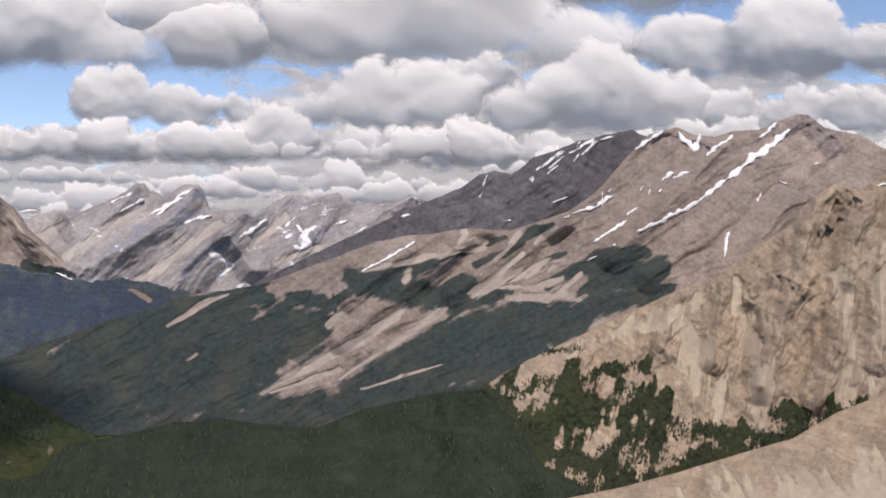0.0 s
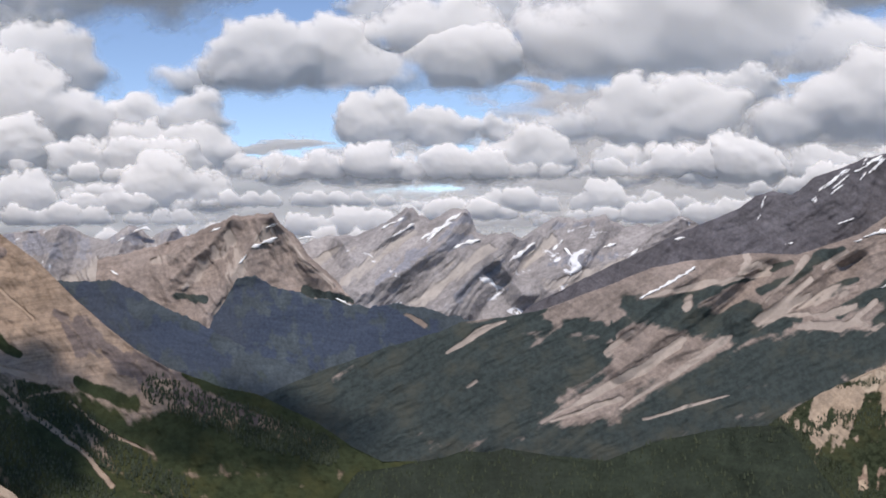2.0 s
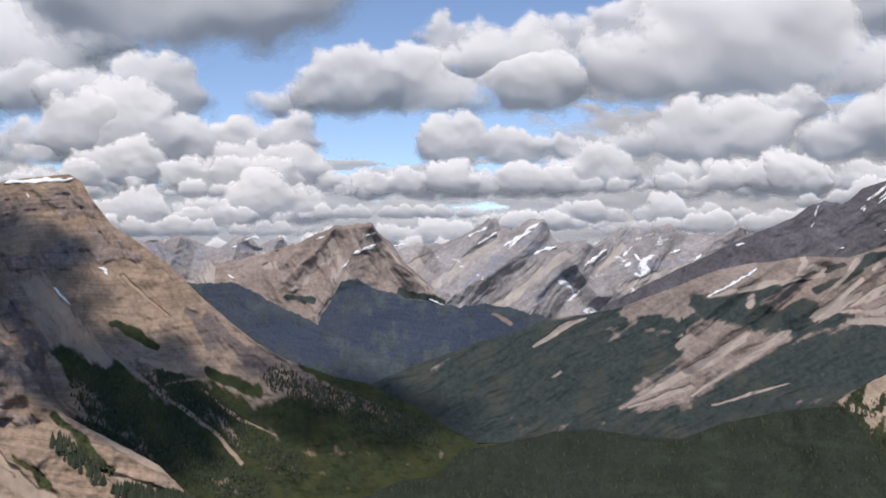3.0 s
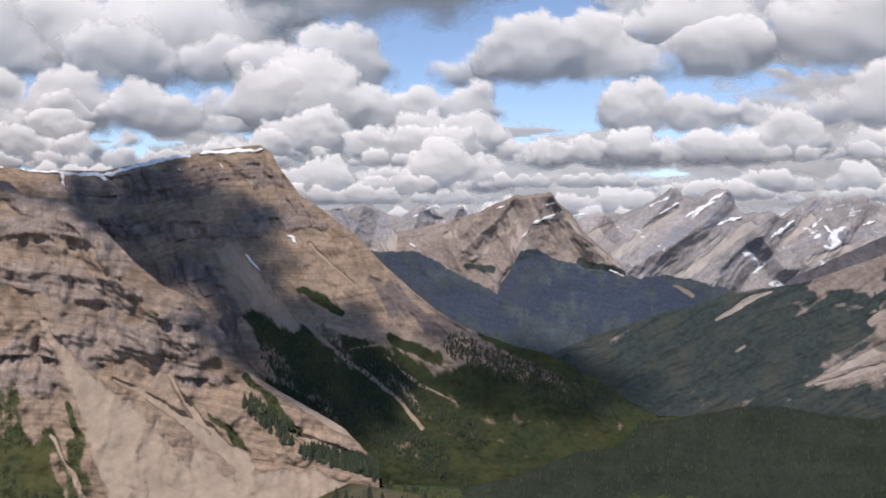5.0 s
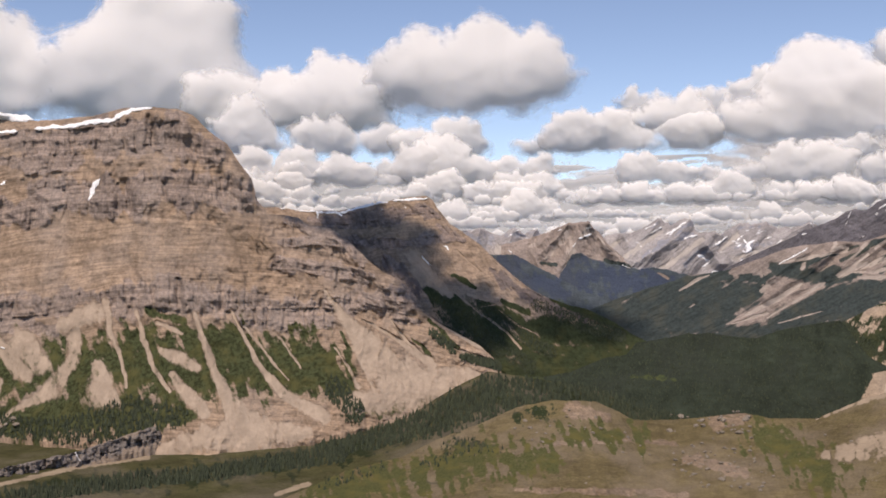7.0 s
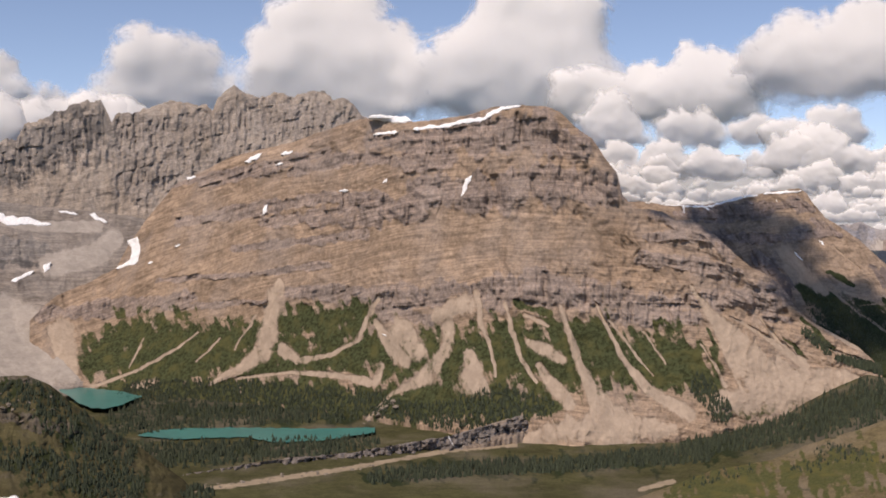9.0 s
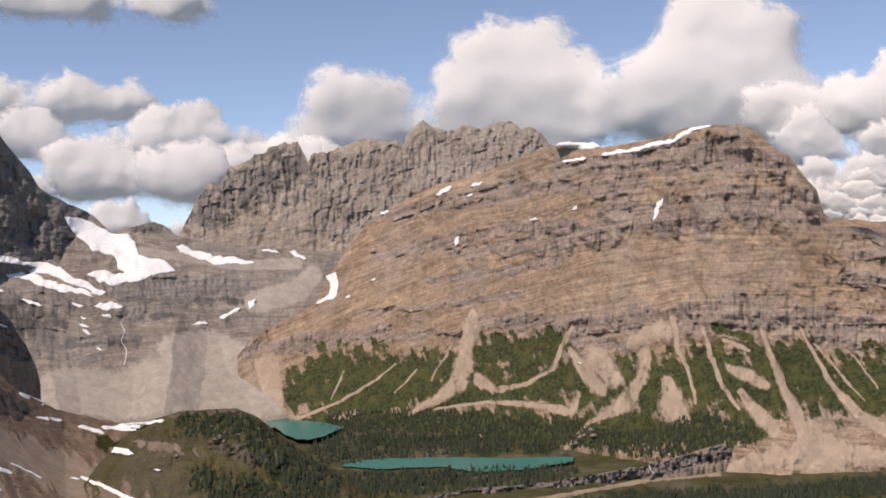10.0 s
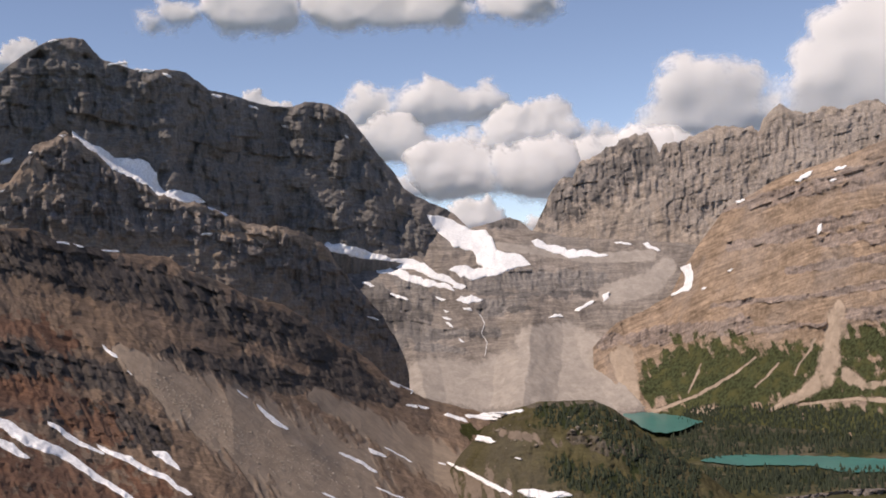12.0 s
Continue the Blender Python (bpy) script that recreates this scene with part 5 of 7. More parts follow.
sheet("near_slope", "rusty brown scree slope with cliff bands and snow strips", "mountain slope", MAT_NEAR,
      [(-52.08, 3.77), (-48.25, 3.55), (-47.01, 3.52), (-45.77, 2.95), (-43.99, 2.48), (-42.43, 2.15), (-40.58, 1.95), (-39.80, 1.22), (-38.73, 0.90), (-36.86, -0.16), (-35.22, -0.65), (-33.87, -1.56), (-32.51, -2.61), (-31.15, -3.52), (-30.07, -4.61), (-28.43, -5.61), (-26.20, -6.24), (-24.26, -6.82), (-21.52, -8.24), (-19.96, -10.18), (-18.92, -11.53)], -15.5,
      [(-52.11, 30.0), (-37.86, 36.0), (-28.09, 44.0), (-25.83, 44.0), (-18.27, 40.0)], [(-52.11, 14.0), (-37.86, 18.0), (-18.27, 28.0)], 760, 400, beds=((0.6, 0.45, 0.35), (0.2, 0.5, 0.35)), dip=0.3, gully=0.4, gsize=0.9, rough=0.05, jag=0.06, parts=("talus", "pale loose talus", "turf", "green turf"), patchy=0.15, slant=0.5, bulge=0.2, tear=0.22, crag="dark crumbling cliff band", seed=151, bend=1.0,
      cliffs=[[(-48.29, 2.36, 1.84), (-45.80, 2.01, 2.21), (-43.25, 1.10, 2.57), (-40.63, 0.43, 2.21), (-37.44, -1.10, 2.21)], [(-48.45, -2.63, 2.21), (-45.47, -3.10, 1.84), (-42.13, -4.12, 1.47)], [(-40.77, -3.12, 1.47), (-37.02, -4.17, 1.47), (-33.72, -4.64, 1.10), (-31.50, -5.04, 1.10)], [(-46.04, -5.18, 1.47), (-43.50, -5.64, 1.47), (-41.44, -6.87, 1.10)], [(-35.27, -1.77, 1.84), (-32.57, -3.87, 1.84), (-30.39, -5.37, 1.10)]],
      scree=[[(-43.12, -2.44, 0.68), (-40.03, -4.81, 2.55), (-36.86, -6.93, 3.68), (-32.82, -9.63, 5.09)], [(-33.74, -5.19, 0.85), (-29.38, -7.91, 1.70), (-25.54, -10.00, 2.26)]],
      dark=[[(-51.00, -7.05, 3.39), (-46.17, -8.82, 3.39), (-42.35, -9.97, 2.83)], [(-49.71, -4.10, 1.98), (-46.02, -4.39, 1.70), (-44.04, -6.39, 1.70)], [(-48.39, -0.80, 1.13), (-45.43, -2.03, 1.13)]],
      veg=[[(-26.25, -7.23, 0.57), (-22.65, -8.47, 1.13), (-21.05, -9.88, 1.13)]])
sheet("rocky_knoll", "grassy rock knoll with stunted trees above the lake", "knoll", MAT_KNOLL,
      [(-29.12, -11.74), (-27.92, -9.97), (-26.70, -8.40), (-25.46, -7.18), (-23.95, -6.33), (-22.67, -6.01), (-20.07, -6.02), (-19.02, -6.51), (-17.95, -7.49), (-16.07, -8.91), (-14.71, -9.77), (-12.78, -11.31), (-11.68, -12.68)], -15.0, [(-29.06, 37.0), (-11.61, 34.0)], [(-29.06, 28.0), (-11.61, 28.0)], 360, 220, beds=((0.4, 0.5, 0.5),), gully=0.25, gsize=0.6, rough=0.12, jag=0.04, parts=("bare_ground", "grey-brown stony ground", "turf", "dark turf"), crag="low grey rock step", patchy=0.9, seed=161, back=1.5,
      dark=[[(-22.68, -6.65, 1.13), (-19.81, -7.02, 1.69), (-18.22, -8.43, 1.69), (-16.07, -9.85, 1.97)], [(-21.92, -9.32, 1.41), (-18.77, -10.54, 1.69), (-15.54, -11.48, 1.69)]], cliffs=[[(-23.19, -6.09, 0.34), (-19.54, -6.28, 0.39)], [(-21.39, -7.76, 0.56), (-17.96, -8.71, 0.68)]],
      scree=[[(-26.46, -10.08, 1.69), (-24.48, -10.73, 1.69)], [(-24.96, -7.33, 0.45), (-21.91, -8.01, 0.45)], [(-26.47, -11.09, 1.13), (-21.93, -11.67, 0.85)]])

# valley floor
sheet("valley_floor", "green valley floor with conifer belts and stony stream", "valley floor", MAT_VALLEY,
      [(-21.39, -7.10), (-18.75, -6.90), (-17.54, -6.69), (-13.87, -6.98), (-7.73, -6.89), (-4.07, -7.11), (-0.42, -8.29), (3.73, -9.32), (11.22, -9.09), (14.28, -8.36), (15.93, -8.02), (20.18, -6.03), (23.84, -6.57), (27.18, -7.36), (32.61, -8.31)], -14.5,
      [(-21.35, 60.0), (-17.51, 57.0), (-13.83, 54.5), (-7.69, 55.0), (-4.03, 54.0), (-0.38, 47.0), (3.78, 42.5), (11.27, 42.0), (14.32, 42.5), (20.20, 42.0), (27.20, 41.0), (32.62, 40.5)], [(-21.35, 28.0), (3.78, 28.0), (14.32, 30.0), (32.62, 31.0)], 440, 220, floor=True, rough=0.04, patchy=0.3, tear=0.2, seed=171,
      dark=[[(-15.52, -8.25, 1.97), (-10.54, -7.96, 1.97), (-4.92, -8.02, 1.69), (-2.10, -7.75, 1.13)], [(-20.10, -11.00, 2.25), (-14.71, -10.17, 1.01), (-10.55, -9.88, 0.68), (-5.49, -9.94, 0.68)], [(-3.53, -11.44, 0.85), (0.68, -11.00, 0.85), (6.18, -10.74, 0.85), (12.76, -9.99, 1.01)], [(11.99, -9.83, 0.85), (14.52, -9.33, 1.13), (17.34, -8.53, 1.70), (20.18, -7.42, 2.26), (24.40, -7.40, 1.98), (29.92, -7.85, 1.70)], [(-18.78, -11.86, 1.69), (-13.34, -11.83, 0.56)]],
      scree=[[(-13.89, -11.86, 0.17), (-10.00, -11.54, 0.27), (-4.93, -10.95, 0.23), (-2.12, -10.49, 0.20), (0.69, -10.05, 0.23), (3.46, -9.79, 0.27)], [(9.60, -11.85, 0.22), (11.20, -11.40, 0.26)], [(14.24, -8.55, 0.17), (14.41, -8.17, 0.24)]])
sheet("meadow_knoll", "grassy alpine knoll with stones and bare earth", "knoll", MAT_MEADOW,
      [(8.38, -12.69), (10.87, -11.71), (13.11, -10.81), (15.93, -10.17), (17.62, -9.36), (19.61, -8.67), (21.59, -7.83), (23.28, -7.46), (25.52, -7.49), (26.63, -7.97), (27.45, -8.40), (29.92, -8.26), (32.61, -7.91), (33.93, -8.13), (36.01, -8.05), (37.79, -7.19), (39.48, -6.59), (42.19, -5.83)], -16.0,
      [(8.42, 33.0), (17.65, 35.0), (42.19, 37.0)], [(8.42, 24.0), (42.19, 25.0)], 480, 240, beds=((0.4, 0.5, 0.3),), gully=0.14, gsize=0.6, rough=0.09, jag=0.04, parts=("bare_ground", "pale bare stony ground", "turf", "olive green turf"), patchy=0.6, tear=0.15, holes=0.9, seed=181, back=1.5,
      dark=[[(17.62, -10.46, 0.68), (18.76, -9.64, 1.13), (20.45, -9.91, 0.85)], [(21.59, -8.39, 0.57), (23.28, -7.96, 0.57)], [(14.51, -10.97, 0.45), (17.62, -11.55, 0.45)]],
      scree=[[(36.26, -9.75, 0.40), (38.28, -9.38, 1.24), (40.26, -8.75, 1.70)], [(36.01, -8.05, 0.14), (38.54, -6.89, 0.34), (40.26, -6.43, 0.45)]],
      cliffs=[[(23.27, -9.61, 0.28), (27.18, -9.33, 0.23), (29.37, -9.49, 0.28)], [(21.58, -11.81, 0.23), (25.78, -11.80, 0.28), (29.91, -11.88, 0.28)], [(24.40, -7.95, 0.85), (26.07, -8.20, 0.68)], [(31.27, -8.35, 0.57), (32.61, -8.18, 0.57)], [(29.91, -10.15, 0.51), (32.60, -10.71, 0.51)]],
      veg=[[(11.98, -11.74, 1.70), (18.75, -10.60, 1.70), (22.99, -10.17, 1.41)], [(33.66, -9.07, 1.41), (36.26, -10.66, 1.70)], [(24.39, -9.05, 0.85), (27.73, -9.26, 0.85)]])

# ---- clouds ----
def cloud_mat():
    k = Mat("cumulus")
    out = k.n["Material Output"]
    diff, trans, clear, m1, m2 = (k.n.new(n) for n in ("ShaderNodeBsdfDiffuse", "ShaderNodeBsdfTranslucent", "ShaderNodeBsdfTransparent", "ShaderNodeMixShader", "ShaderNodeMixShader"))
    diff.inputs[0].default_value = trans.inputs[0].default_value = (0.94, 0.93, 0.92, 1)
    m1.inputs[0].default_value = 0.34
    k.l.new(diff.outputs[0], m1.inputs[1])
    k.l.new(trans.outputs[0], m1.inputs[2])
    edge = k.math("ADD", k.attr("body"), k.math("MULTIPLY", k.math("SUBTRACT", k.noise(1.5, 9, 0.62), 0.5), 0.75))
    k.l.new(k.span(edge, 0.08, 0.72), m2.inputs[0])
    k.l.new(clear.outputs[0], m2.inputs[1])
    k.l.new(m1.outputs[0], m2.inputs[2])
    k.l.new(m2.outputs[0], out.inputs[0])
    return k.m


MAT_CLOUD = cloud_mat()


def cloud(a0, a1, e0, e1, r, seed, tall=1.0, cell=0.0, deep=0.62, shade=0.68, label="white cumulus cloud with a grey flat base"):
    """A heap of puffs on puffs over a soft flat base, between two azimuths and two elevations."""
    rnd = np.random.RandomState(seed)
    e0 = e0 - 0.22 * (e1 - e0)
    w, h = a1 - a0, e1 - e0
    pad, cell = 0.65 * h + 0.2, cell or max(h / 38, 0.04)
    ga, ge = np.meshgrid(np.arange(a0 - pad, a1 + pad, cell), np.arange(e1 + pad, e0 - pad, -cell))
    wa = ga + 0.16 * h * fbm(ga / (0.5 * h), ge / (0.5 * h), 5, seed, 0.6)
    we = ge + 0.11 * h * fbm(ga / (0.5 * h), ge / (0.5 * h), 5, seed + 5, 0.6)
    ph = rnd.rand(3) * 6.28
    puffs = []

    def grow(ca, ce, zc, R, level):
        puffs.append((ca, ce, zc, R))
        if level == 3 or R < 0.10:
            return
        for i in range((0, 8, 6, 5)[level + 0] if level else 7):
            th = radians(-15 + 210 * (i + rnd.rand()) / (7 if level == 0 else 6))
            far = (0.55 + 0.35 * rnd.rand()) * R
            grow(ca + 1.1 * far * math.cos(th), ce + far * math.sin(th), zc + (0.15 + 0.4 * rnd.rand()) * R, R * (0.34 + 0.2 * rnd.rand()), level + 1)

    n = max(3, round(1.25 * w / h))
    for i in range(n):
        u = (i + 0.25 + 0.5 * rnd.rand()) / n * 2 - 1
        top = 1.08 * h * (1 - 0.75 * abs(u) ** 2.6) * (1 - 0.42 * tall * (0.5 + 0.5 * math.sin(ph[0] + u * (1.5 + 1.2 * w / h))))
        top *= 0.62 + 0.38 * rnd.rand()
        R = 0.46 * top
        grow(a0 + (u + 1) / 2 * w, e0 + top - R * 1.32, 0.3 * h * rnd.rand(), R, 0)
        grow(a0 + (u + 1) / 2 * w + 0.3 * w / n, e0 + 0.20 * h, 0.2 * h * rnd.rand(), 0.24 * h * (1.2 - 0.6 * abs(u)), 1)
    H, T = np.zeros(ga.shape), np.full(ga.shape, -9.0)
    for ca, ce, zc, R in puffs:
        j0, j1 = np.searchsorted(ga[0], (ca - 2.2 * R, ca + 2.2 * R))
        i0, i1 = np.searchsorted(-ge[:, 0], (-ce - 1.8 * R, -ce + 1.8 * R))
        part = (slice(i0, i1), slice(j0, j1))
        d = np.hypot((wa[part] - ca) / 1.35, we[part] - ce)
        H[part] = np.maximum(H[part], np.where(d < R, zc + np.sqrt(np.maximum(R * R - d * d, 0)), 0))
        T[part] = np.maximum(T[part], np.minimum(R - d, 0.25 * h))
    n = max(1, round(0.02 * h / cell))
    H = 0.5 * blur(blur(H, n).T, n).T + 0.5 * blur(blur(H, 3 * n).T, 3 * n).T
    H = H + 0.03 * h * fbm(ga / (0.22 * h), ge / (0.22 * h), 4, seed + 8, 0.5)
    v = (ge - e0) / h
    soft = (0.10 + 0.16 * smooth(0.5, 0.0, v)) * h
    body = np.clip(0.22 + T / soft, 0, 1) * smooth(-0.10, 0.22, v + 0.10 * fbm(ga / (0.45 * h), ge / (0.3 * h), 4, seed + 2))
    under = 0.62 * np.maximum(shade - v, 0) ** 1.4 * h  # the base runs away from the viewer
    rr = r + np.radians(0.30 * v * h + under - deep * H) * r
    f = grid_faces(*ga.shape)
    f = f[(body.ravel()[f].max(axis=1) > 0.01)]
    used, inv = np.unique(f, return_inverse=True)
    ob = mesh_from("cloud", place(ga, ge, rr).reshape(-1, 3)[used], inv.reshape(f.shape), MAT_CLOUD, {"body": body.ravel()[used]})
    return tagged(ob, label, "cloud", group="cumulus clouds")


cloud(31.77, 37.12, 3.51, 6.48, 52.3, 1, 1.0)
cloud(34.76, 38.75, 4.51, 6.25, 52.9, 2, 0.8)
cloud(37.76, 44.07, 3.45, 6.28, 52.3, 3, 0.9)
cloud(42.16, 50.76, 5.02, 7.69, 53.3, 4, 0.9)
cloud(42.99, 51.12, 3.31, 5.33, 52.4, 5, 0.9)
cloud(27.71, 38.52, 2.55, 4.34, 52.0, 6, 0.8)
cloud(26.39, 32.24, 3.44, 5.20, 52.2, 7, 0.9)
cloud(33.79, 43.18, 2.24, 3.80, 51.6, 8, 0.7)
cloud(40.08, 50.69, 2.53, 3.93, 51.8, 9, 0.7)
cloud(25.71, 41.22, 6.87, 9.81, 54.3, 10, 0.8)
cloud(22.47, 31.92, 5.19, 8.12, 53.4, 11, 1)
cloud(14.46, 25.02, 2.73, 4.38, 52.0, 12, 0.7)
cloud(23.84, 31.93, 2.35, 3.95, 51.9, 13, 0.8)
cloud(17.75, 24.36, 1.67, 3.28, 51.2, 14, 0.7)
cloud(13.49, 19.73, 3.72, 6.30, 52.4, 15, 1)
cloud(19.02, 23.36, 3.70, 5.92, 52.4, 16, 0.9)
cloud(5.43, 14.02, 3.61, 5.81, 52.4, 17, 0.9)
cloud(9.01, 12.52, 2.98, 4.41, 52.1, 18, 1)
cloud(6.16, 11.71, 2.49, 4.09, 51.9, 19, 0.7)
cloud(13.54, 18.71, 2.59, 4.05, 52.0, 20, 0.8)
cloud(17.52, 24.56, 2.56, 4.10, 51.7, 21, 0.7)
cloud(15.98, 22.06, 7.61, 13.73, 54.5, 22, 0.2, shade=0.52)
cloud(25.40, 33.67, 6.07, 9.73, 53.8, 23, 1, shade=0.52)
cloud(32.34, 41.22, 5.66, 11.08, 53.6, 24, 1, shade=0.52)
cloud(38.28, 45.39, 7.30, 11.82, 54.6, 25, 1, shade=0.52)
cloud(6.13, 15.86, 5.12, 8.51, 53.4, 26, 0.9)
cloud(14.57, 22.89, 5.04, 8.27, 53.4, 27, 0.9)
cloud(7.80, 16.51, 3.47, 5.71, 52.2, 28, 0.8)
cloud(14.83, 23.25, 3.60, 5.80, 52.4, 29, 0.7)
cloud(-16.40, 14.80, 6.90, 15.04, 82.1, 30, 0.25, shade=0.5)
cloud(4.50, 15.20, 6.50, 11.40, 78.6, 31, 0.3, shade=0.5)
cloud(-28.20, -14.82, 4.64, 9.41, 80.6, 33, 0.8, shade=0.36)
cloud(-32.02, -24.10, 8.45, 12.99, 83.4, 35, 1, shade=0.36)
cloud(-33.36, -24.86, 6.54, 10.29, 82.1, 36, 0.9, shade=0.36)
cloud(-24.45, -18.68, 6.72, 10.18, 82.3, 37, 0.9, shade=0.36)
cloud(-21.83, -11.50, 5.31, 9.83, 81.4, 38, 1, shade=0.36)
cloud(-29.64, -21.76, 4.69, 7.35, 80.9, 39, 0.8, shade=0.36)
cloud(-30.02, -21.72, 2.58, 5.26, 79.3, 40, 0.8, shade=0.36)
cloud(-42.42, -20.48, 13.25, 17.35, 87.2, 41, 0.3, shade=0.2)
cloud(-49.93, -46.21, 10.85, 12.78, 85.1, 42, 0.9, shade=0.36)
cloud(-43.54, -41.38, 10.53, 11.73, 84.9, 43, 0.8, shade=0.36)
cloud(-38.67, -33.89, 8.71, 10.63, 83.7, 44, 0.8, shade=0.36)
cloud(-33.90, -24.77, 14.15, 17.07, 87.8, 45, 0.3, shade=0.2)


def deck(a0, a1, e0, e1, r, seed, hole=0.0, lean=-0.12):
    """A long ragged layer of cloud seen from below, broken towards its top."""
    ga, ge = np.meshgrid(np.arange(a0, a1, 0.13), np.arange(e1, e0, -0.09))
    x, y = ga / 3.4, ge / 0.7
    w = fbm(x * 0.8, y * 0.8, 3, seed + 3)
    n = fbm(x + 0.9 * w, y + 0.5 * w, 5, seed, 0.48)
    k = (ge - e0) / (e1 - e0)
    T = 0.62 + 0.35 * smooth(0.6, 0.2, k) - hole - 0.55 * smooth(0.55, 1.0, k) + 0.9 * n
    puff = 0.08 * smooth(-0.5, 0.9, n)
    body = smooth(0.0, 0.35, T) * smooth(0, 0.3, (ga - a0) / (a1 - a0) + 0.15 * n) * smooth(0, 0.3, (a1 - ga) / (a1 - a0) + 0.15 * n)
    rr = r + np.radians(lean * (ge - e0) - 0.7 * puff) * r
    f = grid_faces(*ga.shape)
    f = f[(body.ravel()[f].max(axis=1) > 0.02)]
    used, inv = np.unique(f, return_inverse=True)
    ob = mesh_from("cloud_layer", place(ga, ge, rr).reshape(-1, 3)[used], inv.reshape(f.shape), MAT_CLOUD, {"body": body.ravel()[used]})
    return tagged(ob, "broken grey-white cloud layer over the distant peaks", "cloud", group="cloud layers")


deck(-4.0, 34.0, -0.8, 4.4, 95.0, 301)
deck(20.0, 60.0, -0.8, 4.6, 97.0, 311)
deck(-40.0, -8.0, 0.0, 3.4, 92.0, 341, 0.15)
deck(28.0, 58.0, 0.8, 6.6, 62.0, 321)
bank = np.random.RandomState(5)
for row in range(4):  # long flat rows of cumulus towards the horizon
    e, a = 0.25 + 0.62 * row, 3.0 + 4 * bank.rand()
    while a < 50:
        w, h = 4.0 + 6.0 * bank.rand(), 0.55 + 0.5 * bank.rand()
        e2 = e + 0.4 * bank.rand()
        cloud(a, a + w, e2, e2 + h, 50.2 + 0.55 * e2, 200 + row * 60 + int(a), 0.6, cell=0.04, deep=0.42, label="long low cumulus bank over the distant range")
        a += w * (0.6 + 0.45 * bank.rand())


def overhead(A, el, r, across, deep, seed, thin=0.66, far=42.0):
    """A cumulus high overhead, out of view, placed towards the sun from the slope that it shades."""
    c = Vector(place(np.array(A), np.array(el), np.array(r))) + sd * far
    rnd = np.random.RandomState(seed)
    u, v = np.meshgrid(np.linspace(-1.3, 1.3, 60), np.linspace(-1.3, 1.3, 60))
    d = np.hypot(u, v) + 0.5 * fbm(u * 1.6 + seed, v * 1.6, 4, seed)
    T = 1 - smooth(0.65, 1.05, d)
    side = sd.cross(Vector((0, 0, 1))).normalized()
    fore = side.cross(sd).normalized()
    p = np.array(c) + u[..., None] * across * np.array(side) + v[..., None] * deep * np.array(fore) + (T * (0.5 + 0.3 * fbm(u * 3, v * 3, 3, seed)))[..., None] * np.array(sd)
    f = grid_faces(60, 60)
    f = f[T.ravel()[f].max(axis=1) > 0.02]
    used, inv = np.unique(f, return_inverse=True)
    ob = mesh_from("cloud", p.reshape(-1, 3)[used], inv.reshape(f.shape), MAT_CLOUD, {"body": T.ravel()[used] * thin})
    return tagged(ob, "white cumulus cloud high out of view, placed to shade a slope", "cloud", group="cumulus clouds")


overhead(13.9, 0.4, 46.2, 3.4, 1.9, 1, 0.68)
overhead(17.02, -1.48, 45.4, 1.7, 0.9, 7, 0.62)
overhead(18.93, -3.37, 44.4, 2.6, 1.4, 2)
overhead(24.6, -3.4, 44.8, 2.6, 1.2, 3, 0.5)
# unseen cloud added to darken the shoulder and upper near slope
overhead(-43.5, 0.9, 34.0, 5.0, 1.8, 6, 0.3)

